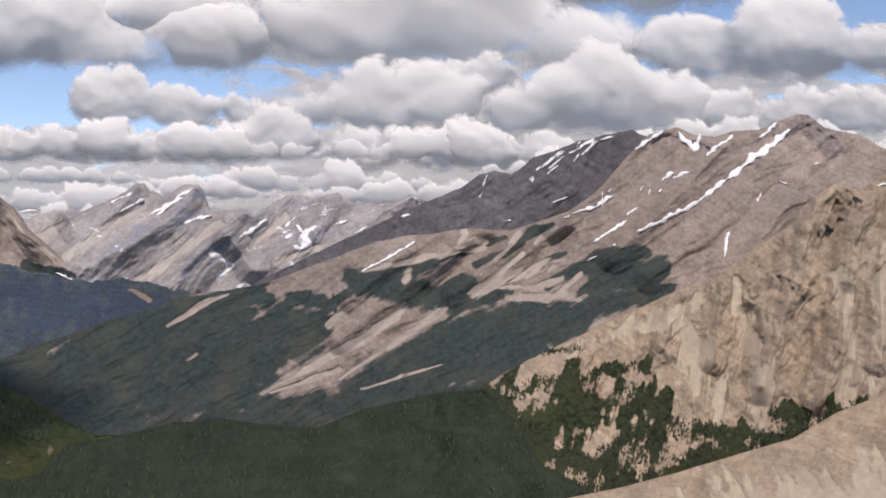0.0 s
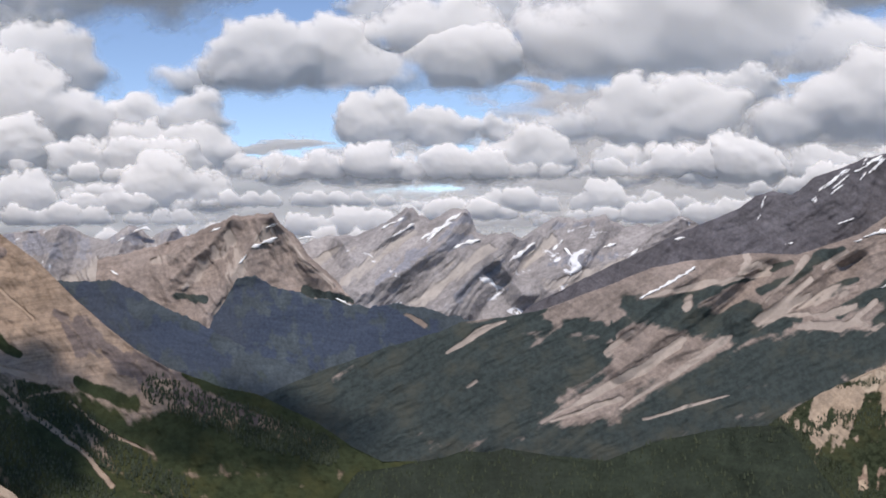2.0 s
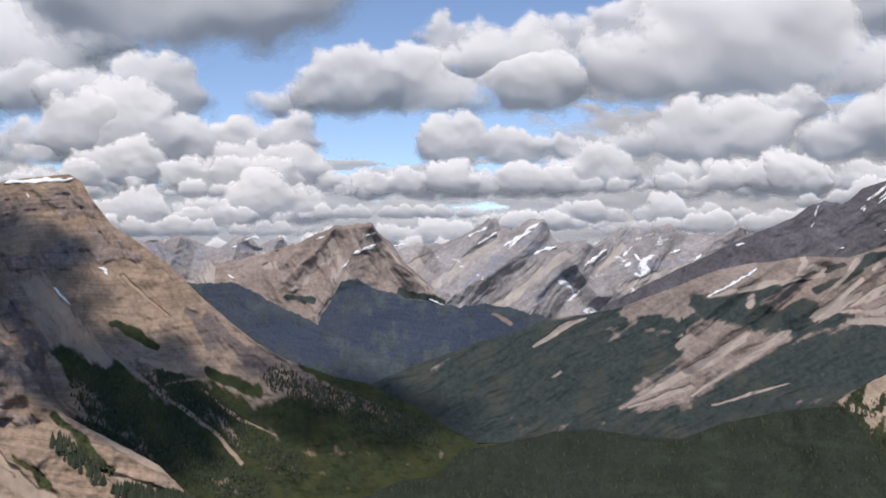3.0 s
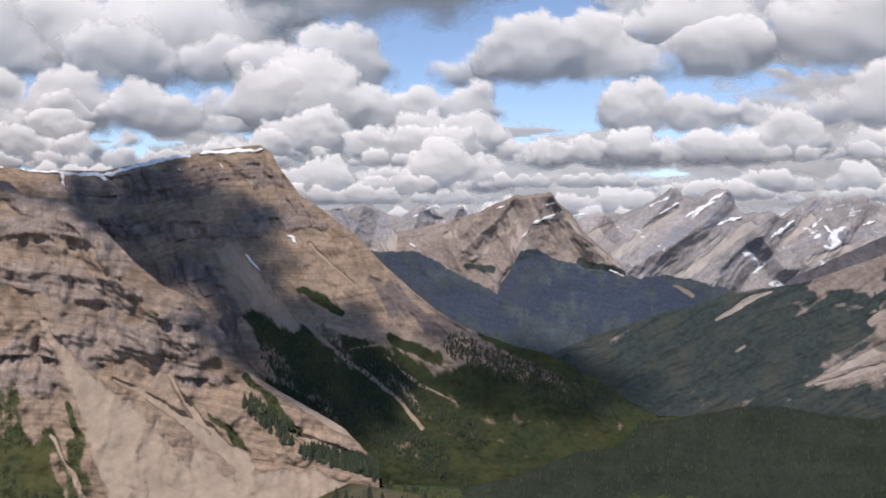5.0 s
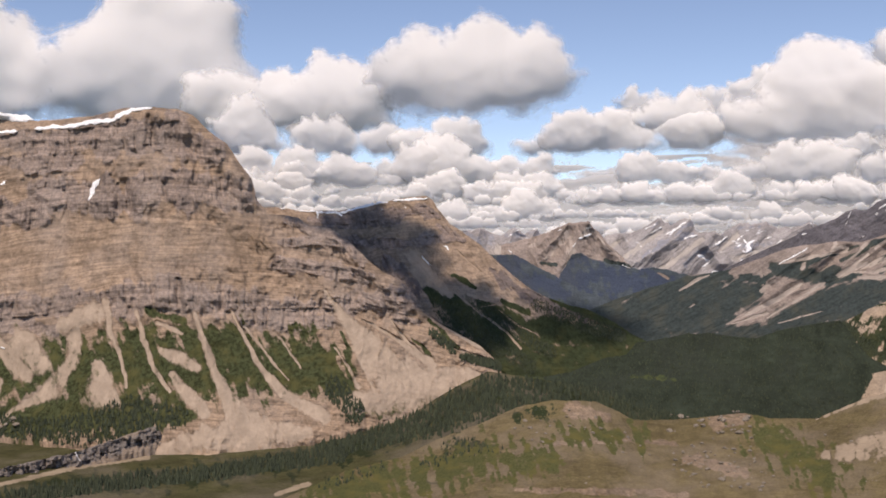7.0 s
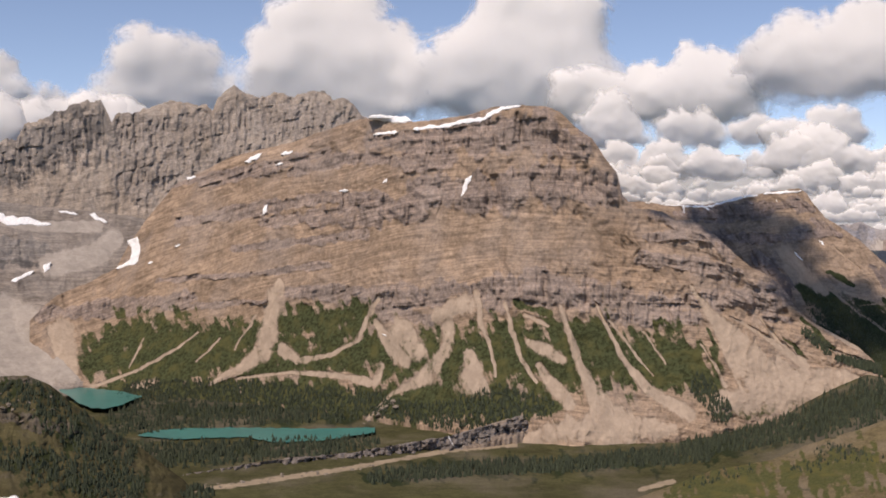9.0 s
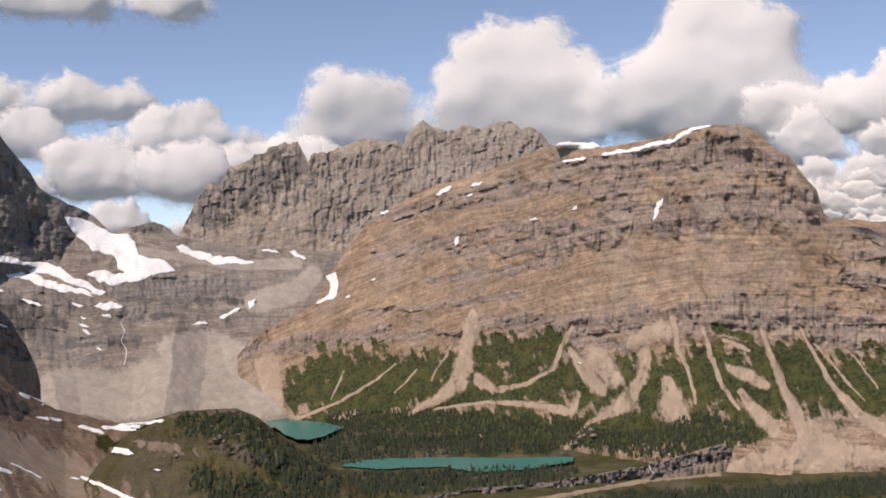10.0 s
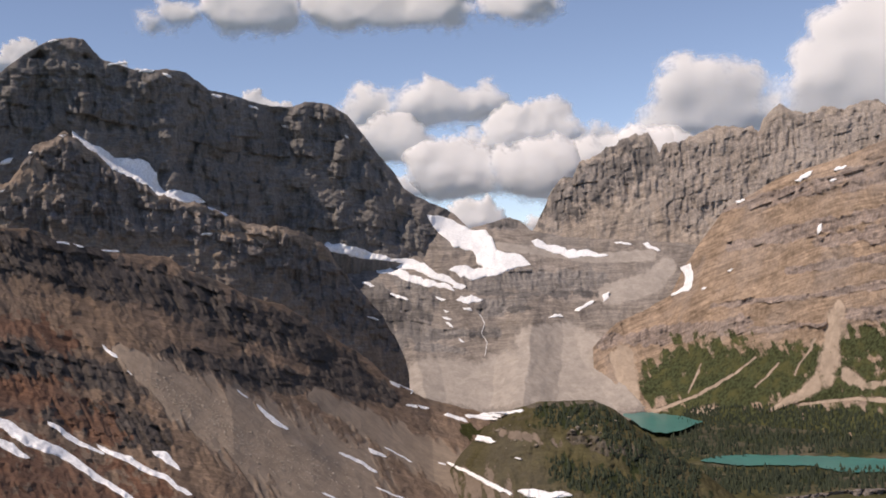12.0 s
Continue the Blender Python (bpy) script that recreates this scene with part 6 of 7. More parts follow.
# ---- snow and water ----
def ribbon(name, line, mat, label, category, group="", lift=0.06, seed=0, wave=0.5, thick=0.05, slim=1.0):
    """A patch laid on the flank below, along a line of (azimuth, elevation, width)."""
    pts = np.array(line, float)
    seg = np.concatenate([[0], np.cumsum(np.hypot(*np.diff(pts[:, :2], axis=0).T))])
    n = int(max(10, seg[-1] / 0.06))
    t = np.linspace(0, seg[-1], n)
    a, e, w = (np.interp(t, seg, pts[:, i]) for i in range(3))
    w = w * slim
    tip = np.clip(np.minimum(t, seg[-1] - t) / (0.9 * w + 0.02), 0, 1)
    w = w * np.clip(tip, 0.03, 1) ** 0.8
    da, de = np.gradient(a), np.gradient(e)
    off = 0.6 * w * fbm(t / (4 * float(w.max()) + 0.2), t * 0 + 3.3, 3, seed + 3)
    a, e = a - off * de / (np.hypot(da, de) + 1e-9), e + off * da / (np.hypot(da, de) + 1e-9)
    L = np.hypot(da, de) + 1e-9
    m = 11
    k = np.linspace(-1, 1, m)[:, None]
    side = 1 + 1.9 * wave * fbm(t[None] / (1.2 * float(w.max()) + 0.1) + 0 * k, np.sign(k) * 7.0 + 0 * t[None], 4, seed)
    side = np.clip(side, 0.04, 2.0)
    A, E = a - k * w / 2 * side * de / L, e + k * w / 2 * side * da / L
    r = nearest(A, E)
    ok = np.where(r < 900, r, np.nan)
    r = np.where(np.isnan(ok), np.nanmedian(ok), r)
    mid = np.median(r, axis=0)
    jumps = np.flatnonzero(np.abs(np.diff(mid)) > 1.8)  # end the patch where the flank below it ends
    lo = max([j + 1 for j in jumps if j < n // 2], default=0)
    hi = min([j + 1 for j in jumps if j >= n // 2], default=n)
    if hi - lo > 4:
        A, E, r, mid, t, n = A[:, lo:hi], E[:, lo:hi], r[:, lo:hi], mid[lo:hi], t[lo:hi], hi - lo
    r = np.clip(r, mid - 1.4, mid + 1.4)
    r = np.minimum(r, blur(blur(r, 6).T, 3).T)
    top = place(A, E, r - lift * (1 - 0.8 * np.abs(k) ** 4))
    low = place(A, E, r + thick)
    f = grid_faces(m, n)
    rim = np.concatenate([np.arange(n), np.arange(1, m) * n + n - 1, (m - 1) * n + np.arange(n - 1)[::-1], np.arange(1, m - 1)[::-1] * n])
    nxt = np.roll(rim, -1)
    faces = np.concatenate([f, np.stack([rim, nxt, nxt + m * n, rim + m * n], 1)])
    ob = mesh_from(name, np.concatenate([top.reshape(-1, 3), low.reshape(-1, 3)]), faces, mat)
    return tagged(ob, label, category, group)


def snow_massif(*line):
    ribbon("snow_patch", line, MAT_SNOW, "white snow patch lying on a limestone ledge", "snow patch", "snow on the massif", seed=int(1000 * abs(line[0][0])) % 997)


snow_massif((-3.86, 6.35, 0.25), (-2.59, 6.28, 0.34), (-1.61, 6.21, 0.20))
snow_massif((-3.58, 5.54, 0.11), (-2.32, 5.67, 0.17))
snow_massif((-1.61, 5.80, 0.14), (0.21, 6.02, 0.20), (1.88, 6.38, 0.23), (2.85, 6.80, 0.17), (3.81, 6.95, 0.11))
snow_massif((-9.92, 4.16, 0.23), (-9.07, 4.58, 0.23))
snow_massif((-8.15, 4.55, 0.17), (-7.53, 4.72, 0.17))
snow_massif((-9.03, 1.55, 0.20), (-8.81, 2.06, 0.23))
snow_massif((-5.29, 2.75, 0.23), (-4.81, 2.77, 0.20))
snow_massif((0.80, 2.48, 0.17), (1.11, 3.23, 0.25), (1.36, 3.53, 0.17))
snow_massif((-13.12, 3.21, 0.11), (-12.24, 3.43, 0.14))
snow_massif((-8.38, 4.02, 0.11), (-8.01, 4.10, 0.11))
snow_massif((-3.12, 3.16, 0.14), (-2.89, 3.38, 0.14))
snow_massif((-13.28, 0.00, 0.11), (-13.00, 0.11, 0.14))
snow_massif((-3.15, -4.38, 0.14), (-2.93, -4.46, 0.14))
def snow_cirque(*line):
    ribbon("snow_patch", line, MAT_SNOW, "white snowfield in the grey cirque", "snow patch", "snow in the cirque", seed=int(1000 * abs(line[0][0])) % 997)


snow_cirque((-27.85, 3.50, 0.22), (-26.76, 2.89, 0.79), (-25.68, 1.99, 1.35), (-24.60, 1.18, 1.30), (-22.78, 0.77, 0.28))
snow_cirque((-26.87, 0.73, 0.62), (-25.47, 0.55, 0.51), (-23.92, 0.64, 0.29))
snow_cirque((-33.14, 2.26, 0.19), (-32.08, 1.80, 0.56), (-30.45, 1.36, 0.50), (-28.81, 0.97, 0.50), (-27.16, 0.35, 0.33), (-26.07, -0.15, 0.15))
snow_cirque((-31.01, 1.08, 0.28), (-28.29, 0.24, 0.39), (-26.64, -0.35, 0.22))
snow_cirque((-22.72, 1.96, 0.26), (-21.75, 1.62, 0.36), (-20.64, 1.23, 0.45), (-18.95, 1.05, 0.11))
snow_cirque((-26.60, -0.80, 0.22), (-25.82, -0.84, 0.37), (-25.32, -0.90, 0.19))
snow_cirque((-17.24, 1.56, 0.20), (-16.83, 1.34, 0.20), (-16.41, 1.17, 0.11))
snow_cirque((-18.64, 1.69, 0.09), (-17.74, 1.53, 0.12))
snow_cirque((-16.03, -1.06, 0.14), (-15.21, -0.68, 0.28), (-15.12, 0.01, 0.39), (-15.34, 0.62, 0.56), (-14.51, 1.04, 0.23))
snow_cirque((-19.28, -1.22, 0.28), (-18.98, -0.73, 0.25))
snow_cirque((-20.75, -1.61, 0.14), (-19.72, -1.15, 0.17))
snow_cirque((-22.05, -1.89, 0.14), (-21.29, -1.86, 0.17))
snow_cirque((-26.76, -0.15, 0.14), (-26.06, -0.18, 0.14))
snow_cirque((-27.24, -1.26, 0.14), (-26.96, -1.38, 0.14))
snow_cirque((-14.55, -0.82, 0.11), (-14.28, -0.75, 0.11))
snow_cirque((-27.04, 3.06, 0.17), (-26.20, 2.88, 0.17))
snow_cirque((-31.26, 0.28, 0.11), (-30.60, 0.06, 0.17))
snow_cirque((-29.88, -0.34, 0.14), (-28.94, -0.70, 0.14))
snow_cirque((-27.34, -1.59, 0.11), (-26.84, -1.78, 0.14))
snow_cirque((-27.18, -1.88, 0.11), (-26.80, -2.18, 0.14))
snow_cirque((-31.06, -1.42, 0.08), (-30.45, -1.64, 0.11))
snow_cirque((-26.30, -1.22, 0.11), (-25.80, -1.41, 0.17))
snow_cirque((-26.54, -2.70, 0.08), (-26.27, -2.94, 0.11))
snow_cirque((-27.63, -0.59, 0.11), (-27.07, -0.76, 0.14))
def snow_dark_peak(*line):
    ribbon("snow_patch", line, MAT_SNOW, "bright snow lying on the dark cliffs", "snow patch", "snow on the dark peak", seed=int(1000 * abs(line[0][0])) % 997, lift=0.08)


snow_dark_peak((-44.87, 8.10, 0.23), (-44.07, 7.29, 0.40), (-43.06, 6.58, 0.62), (-41.76, 5.96, 0.96), (-40.72, 5.17, 1.13), (-39.39, 4.75, 0.45), (-38.72, 4.56, 0.14))
snow_dark_peak((-38.73, 4.31, 0.14), (-37.65, 3.89, 0.14))
snow_dark_peak((-48.16, 6.52, 0.28), (-47.55, 6.83, 0.34))
snow_dark_peak((-47.03, 6.88, 0.14), (-46.64, 7.09, 0.17))
snow_dark_peak((-48.20, 5.26, 0.14), (-47.95, 5.36, 0.17))
snow_dark_peak((-45.47, 7.89, 0.14), (-44.88, 7.83, 0.14))
snow_dark_peak((-39.05, 2.94, 0.11), (-38.43, 3.00, 0.14))
snow_dark_peak((-41.71, 10.87, 0.17), (-40.90, 10.93, 0.17))
snow_dark_peak((-40.56, 10.82, 0.14), (-40.11, 10.60, 0.14))
snow_dark_peak((-38.24, 9.77, 0.11), (-37.70, 9.66, 0.11))
snow_dark_peak((-36.47, 9.20, 0.11), (-35.98, 9.02, 0.11))
snow_dark_peak((-45.83, 12.19, 0.11), (-45.32, 12.31, 0.14))
snow_dark_peak((-34.90, 8.22, 0.11), (-34.63, 8.10, 0.11))
snow_dark_peak((-31.79, 7.62, 0.11), (-31.57, 7.45, 0.11))
snow_dark_peak((-43.15, 11.18, 0.11), (-42.14, 11.30, 0.11))
def snow_near_slope(*line):
    ribbon("snow_patch", line, MAT_SNOW, "dirty white snow strip in a scree gully", "snow patch", "snow strips on the near slope", seed=int(1000 * abs(line[0][0])) % 997, lift=0.02, wave=0.16, slim=0.7)


snow_near_slope((-49.02, -5.24, 0.57), (-47.33, -6.25, 0.79), (-45.85, -7.03, 0.62), (-44.36, -8.21, 0.40), (-42.60, -9.55, 0.34))
snow_near_slope((-49.05, -6.09, 0.45), (-48.09, -6.70, 0.57), (-47.24, -7.17, 0.17))
snow_near_slope((-46.43, -5.54, 0.23), (-45.33, -6.42, 0.37), (-43.89, -7.31, 0.14))
snow_near_slope((-44.26, -6.80, 0.23), (-42.79, -7.69, 0.42), (-41.24, -8.62, 0.34), (-39.89, -9.53, 0.28))
snow_near_slope((-41.72, -7.33, 0.28), (-41.15, -7.59, 0.57), (-40.43, -8.34, 0.17))
snow_near_slope((-45.77, 2.87, 0.14), (-44.50, 2.58, 0.14))
snow_near_slope((-43.73, 2.39, 0.11), (-42.82, 2.30, 0.11))
snow_near_slope((-36.66, -5.43, 0.14), (-35.86, -6.22, 0.37), (-35.14, -6.76, 0.14))
snow_near_slope((-32.75, -8.00, 0.14), (-31.79, -8.55, 0.25), (-30.89, -9.12, 0.17))
snow_near_slope((-31.29, -7.90, 0.34), (-30.38, -8.36, 0.17))
snow_near_slope((-30.50, -7.86, 0.08), (-29.13, -8.69, 0.11))
snow_near_slope((-27.45, -8.75, 0.20), (-25.80, -9.58, 0.25), (-24.30, -10.51, 0.20))
snow_near_slope((-24.00, -10.28, 0.28), (-22.75, -10.43, 0.45), (-21.42, -10.60, 0.14))
snow_near_slope((-30.07, -4.66, 0.20), (-29.25, -5.15, 0.31), (-28.36, -5.47, 0.17))
snow_near_slope((-29.34, -5.87, 0.17), (-28.17, -6.09, 0.23))
snow_near_slope((-27.48, -6.43, 0.25), (-26.28, -6.85, 0.25))
snow_near_slope((-26.35, -6.48, 0.14), (-25.32, -6.72, 0.23), (-24.11, -6.77, 0.17))
snow_near_slope((-26.20, -7.51, 0.17), (-25.09, -7.81, 0.23))
snow_near_slope((-43.84, -2.12, 0.17), (-43.13, -2.82, 0.23))
snow_near_slope((-31.01, -9.79, 0.11), (-29.50, -10.50, 0.14))
snow_near_slope((-24.10, -6.44, 0.11), (-23.53, -6.35, 0.14))
snow_near_slope((-24.07, -8.70, 0.11), (-23.79, -8.76, 0.11))
snow_near_slope((-33.67, -9.90, 0.14), (-32.58, -10.40, 0.14))
snow_near_slope((-37.59, -4.69, 0.08), (-37.06, -5.13, 0.11))
snow_near_slope((-42.74, -3.41, 0.08), (-42.48, -3.67, 0.08))
snow_near_slope((-27.87, -8.76, 0.11), (-27.45, -8.89, 0.11))
def snow_knoll(*line):
    ribbon("snow_patch", line, MAT_SNOW, "thin snow patch remaining on the stony knoll", "snow patch", "snow patches on the knoll", seed=int(1000 * abs(line[0][0])) % 997, lift=0.07)


snow_knoll((-26.44, -6.53, 0.14), (-25.21, -6.54, 0.23), (-24.33, -6.76, 0.14))
snow_knoll((-24.96, -6.49, 0.11), (-23.49, -6.43, 0.14))
snow_knoll((-26.15, -7.61, 0.17), (-24.96, -7.88, 0.20))
snow_knoll((-26.46, -9.31, 0.17), (-24.98, -10.08, 0.20), (-24.22, -10.44, 0.11))
snow_knoll((-23.92, -10.28, 0.25), (-22.70, -10.43, 0.42), (-21.28, -10.57, 0.14))
snow_knoll((-22.70, -10.77, 0.17), (-21.72, -11.06, 0.17))
snow_knoll((-22.45, -11.56, 0.14), (-20.42, -11.61, 0.17))
snow_knoll((-23.96, -8.74, 0.14), (-23.71, -8.76, 0.14))
snow_knoll((-26.41, -0.20, 0.23), (-26.04, -0.15, 0.23))
snow_knoll((-26.41, -0.85, 0.28), (-25.28, -0.84, 0.34))
def snow_second_ridge(*line):
    ribbon("snow_patch", line, MAT_SNOW, "white snow along the crest of the second ridge", "snow patch", "snow on the second ridge", seed=int(1000 * abs(line[0][0])) % 997, lift=0.03, slim=0.8, wave=0.8)


snow_second_ridge((10.61, 2.04, 0.06), (11.73, 1.95, 0.09), (12.85, 1.89, 0.14), (13.76, 2.13, 0.11), (14.21, 2.28, 0.14), (15.28, 2.42, 0.12))
snow_second_ridge((15.48, 2.48, 0.12), (16.34, 2.53, 0.15), (17.26, 2.62, 0.09))
snow_second_ridge((11.70, 1.95, 0.11), (11.82, 1.57, 0.09))
snow_second_ridge((16.90, -0.28, 0.08), (17.36, -0.75, 0.05))
snow_second_ridge((18.02, 0.23, 0.11), (18.27, 0.01, 0.11))
snow_second_ridge((16.07, 2.21, 0.06), (16.16, 2.07, 0.06))
snow_second_ridge((9.87, 2.14, 0.06), (10.16, 2.08, 0.06))
snow_second_ridge((12.67, 1.88, 0.09), (13.00, 1.76, 0.08))
snow_second_ridge((14.91, 2.07, 0.05), (15.00, 2.01, 0.05))
def snow_pale_mountain(*line):
    ribbon("snow_patch", line, MAT_SNOW, "white snow streak in a pale gully", "snow patch", "snow on the pale mountain", seed=int(1000 * abs(line[0][0])) % 997, lift=0.03, slim=0.75, wave=1.2)


snow_pale_mountain((34.28, -0.76, 0.06), (34.92, -0.43, 0.09), (35.63, 0.01, 0.07))
snow_pale_mountain((40.04, -0.03, 0.07), (40.89, 0.51, 0.09))
snow_pale_mountain((41.08, 0.24, 0.09), (42.16, 0.68, 0.13), (43.01, 1.21, 0.10), (43.57, 1.59, 0.14), (44.20, 2.09, 0.21), (45.15, 2.82, 0.14))
snow_pale_mountain((44.34, 2.60, 0.10), (44.85, 2.99, 0.09))
snow_pale_mountain((42.30, 2.76, 0.09), (42.51, 2.44, 0.20), (42.70, 2.30, 0.20), (42.87, 2.69, 0.11))
snow_pale_mountain((41.20, 2.30, 0.10), (41.95, 2.79, 0.11))
snow_pale_mountain((42.94, 2.11, 0.11), (43.67, 2.67, 0.10))
snow_pale_mountain((39.52, 0.68, 0.07), (40.18, 0.88, 0.10), (40.61, 1.14, 0.10))
snow_pale_mountain((42.09, 1.56, 0.09), (42.51, 1.73, 0.14))
snow_pale_mountain((43.19, -0.42, 0.09), (43.39, 0.23, 0.09))
snow_pale_mountain((40.89, 0.63, 0.06), (41.20, 0.85, 0.07))
snow_pale_mountain((41.70, 1.22, 0.07), (41.80, 1.31, 0.07))
snow_pale_mountain((45.66, 1.89, 0.06), (45.80, 1.97, 0.06))
snow_pale_mountain((44.16, 0.96, 0.06), (44.27, 1.19, 0.06))
snow_pale_mountain((44.74, 1.50, 0.06), (44.94, 1.39, 0.06))
snow_pale_mountain((40.47, 1.21, 0.07), (40.55, 1.34, 0.07))
snow_pale_mountain((40.32, 0.87, 0.09), (40.36, 1.08, 0.09), (40.34, 1.23, 0.05))
snow_pale_mountain((41.82, 1.50, 0.10), (42.01, 1.66, 0.19), (42.16, 1.72, 0.13))
snow_pale_mountain((41.48, 1.14, 0.04), (41.53, 1.30, 0.07))
snow_pale_mountain((41.28, 1.25, 0.04), (41.38, 1.39, 0.05))
snow_pale_mountain((39.30, 0.58, 0.06), (39.49, 0.63, 0.07))
snow_pale_mountain((39.83, -0.50, 0.05), (40.12, -0.36, 0.04))
snow_pale_mountain((40.50, -0.12, 0.04), (40.58, -0.07, 0.06))
def snow_shale_ridge(*line):
    ribbon("snow_patch", line, MAT_SNOW, "thin snow streak on the shade-darkened shale", "snow patch", "snow on the shale ridge", seed=int(1000 * abs(line[0][0])) % 997, lift=0.025, slim=0.7, wave=1.2)


snow_shale_ridge((38.79, 1.79, 0.06), (39.50, 2.33, 0.07))
snow_shale_ridge((39.64, 2.25, 0.06), (40.35, 2.66, 0.10))
snow_shale_ridge((39.97, 2.20, 0.04), (40.41, 2.59, 0.06))
snow_shale_ridge((37.45, 1.39, 0.04), (37.57, 1.71, 0.06))
snow_shale_ridge((40.49, 2.61, 0.06), (40.78, 2.70, 0.06))
snow_shale_ridge((38.62, 1.56, 0.04), (38.76, 1.68, 0.04))
snow_shale_ridge((39.12, 1.85, 0.04), (39.54, 2.19, 0.04))
snow_shale_ridge((37.34, 1.11, 0.04), (37.43, 1.25, 0.04))
snow_shale_ridge((46.56, 1.31, 0.07), (46.85, 1.39, 0.07))
snow_shale_ridge((38.93, 1.86, 0.05), (39.25, 2.11, 0.08))
snow_shale_ridge((39.34, 2.14, 0.05), (39.56, 2.33, 0.07))
snow_shale_ridge((39.87, 2.44, 0.09), (39.99, 2.59, 0.12))
snow_shale_ridge((40.10, 2.28, 0.06), (40.34, 2.60, 0.10))
snow_shale_ridge((40.54, 2.61, 0.07), (40.83, 2.71, 0.09))
snow_shale_ridge((39.78, 2.04, 0.04), (39.93, 2.25, 0.05))
snow_shale_ridge((39.08, 1.71, 0.04), (39.38, 1.96, 0.05))
snow_shale_ridge((37.47, 1.44, 0.05), (37.53, 1.64, 0.06))
snow_shale_ridge((38.68, 1.51, 0.04), (38.76, 1.63, 0.05))
snow_shale_ridge((39.18, 0.99, 0.04), (39.61, 1.14, 0.04))
snow_shale_ridge((37.95, 0.50, 0.04), (38.17, 0.54, 0.04))
def snow_far_range(*line):
    ribbon("snow_patch", line, MAT_SNOW, "distant snow streak on grey rock", "snow patch", "snow on the far range", seed=int(1000 * abs(line[0][0])) % 997, lift=0.025, slim=0.7, wave=1.2)


snow_far_range((28.95, 0.68, 0.06), (29.30, 0.89, 0.12), (29.80, 1.10, 0.08))
snow_far_range((29.09, 0.60, 0.05), (29.80, 1.24, 0.10), (30.02, 1.38, 0.07))
snow_far_range((29.80, 0.46, 0.07), (30.22, 0.60, 0.12), (30.51, 0.66, 0.05))
snow_far_range((27.96, 0.97, 0.06), (28.53, 1.25, 0.07))
snow_far_range((25.86, 0.73, 0.06), (26.28, 0.77, 0.07))
snow_far_range((31.22, 0.09, 0.09), (31.50, 0.30, 0.13), (31.93, 0.58, 0.07))
snow_far_range((32.36, 0.37, 0.06), (32.64, 0.65, 0.09))
snow_far_range((35.33, 0.63, 0.07), (35.61, 0.70, 0.09))
snow_far_range((26.82, -0.76, 0.03), (27.24, -0.94, 0.05))
snow_far_range((28.24, 0.75, 0.04), (28.81, 1.10, 0.08))
snow_far_range((21.25, 0.67, 0.06), (21.45, 0.81, 0.06))
snow_far_range((21.51, 0.87, 0.05), (21.91, 1.05, 0.10), (22.11, 0.94, 0.06))
snow_far_range((21.24, -0.02, 0.07), (21.44, -0.13, 0.06))
snow_far_range((32.64, 0.43, 0.11), (32.85, 0.22, 0.09))
snow_far_range((33.63, 0.43, 0.06), (33.99, 0.54, 0.07))
snow_far_range((34.20, 0.21, 0.04), (34.48, 0.42, 0.05))
snow_far_range((24.72, 0.52, 0.07), (25.05, 0.64, 0.11), (25.38, 0.77, 0.12))
snow_far_range((24.40, 0.12, 0.05), (24.60, 0.35, 0.08))
snow_far_range((25.08, 1.00, 0.05), (25.38, 1.12, 0.07))
snow_far_range((23.67, 0.93, 0.05), (23.96, 1.04, 0.07))


def lake(name, far, near, label, drop=6.79):
    """Flat water between a far and a near shore line."""
    a0, a1 = max(min(p[0] for p in far), min(p[0] for p in near)), min(max(p[0] for p in far), max(p[0] for p in near))
    A = np.linspace(a0, a1, 90)[None]
    k = np.linspace(0, 1, 14)[:, None]
    wob = 0.10 * fbm(A / 0.5, k * 0, 4, 9)
    E = along(far, A[0])[None] * (1 - k) + along(near, A[0])[None] * k + wob * (k - 0.5)
    z = EYE - drop
    r = drop / np.tan(np.radians(-E))
    p = np.stack([r * np.sin(np.radians(A)), r * np.cos(np.radians(A)), np.full_like(r, z)], -1)
    return tagged(mesh_from(name, p.reshape(-1, 3), grid_faces(14, 90), MAT_WATER), label, "lake", kind="structure")


lake("water", [(-15.03, -9.03), (-14.15, -8.83), (-12.77, -8.79), (-9.98, -8.85), (-6.33, -8.98), (-3.51, -8.96)], [(-15.03, -9.05), (-13.33, -9.29), (-9.99, -9.29), (-8.30, -9.61), (-6.05, -9.55), (-3.52, -9.21)], "opaque turquoise glacial lake below the massif")
lake("water", [(-18.62, -6.74), (-17.54, -6.69), (-16.06, -6.87), (-14.83, -7.18)], [(-18.62, -6.80), (-18.2, -7.06), (-17.7, -7.42), (-17.15, -7.66), (-16.5, -7.72), (-15.9, -7.6), (-15.3, -7.38), (-14.83, -7.21)], "small turquoise glacial lake under the moraine", 6.55)


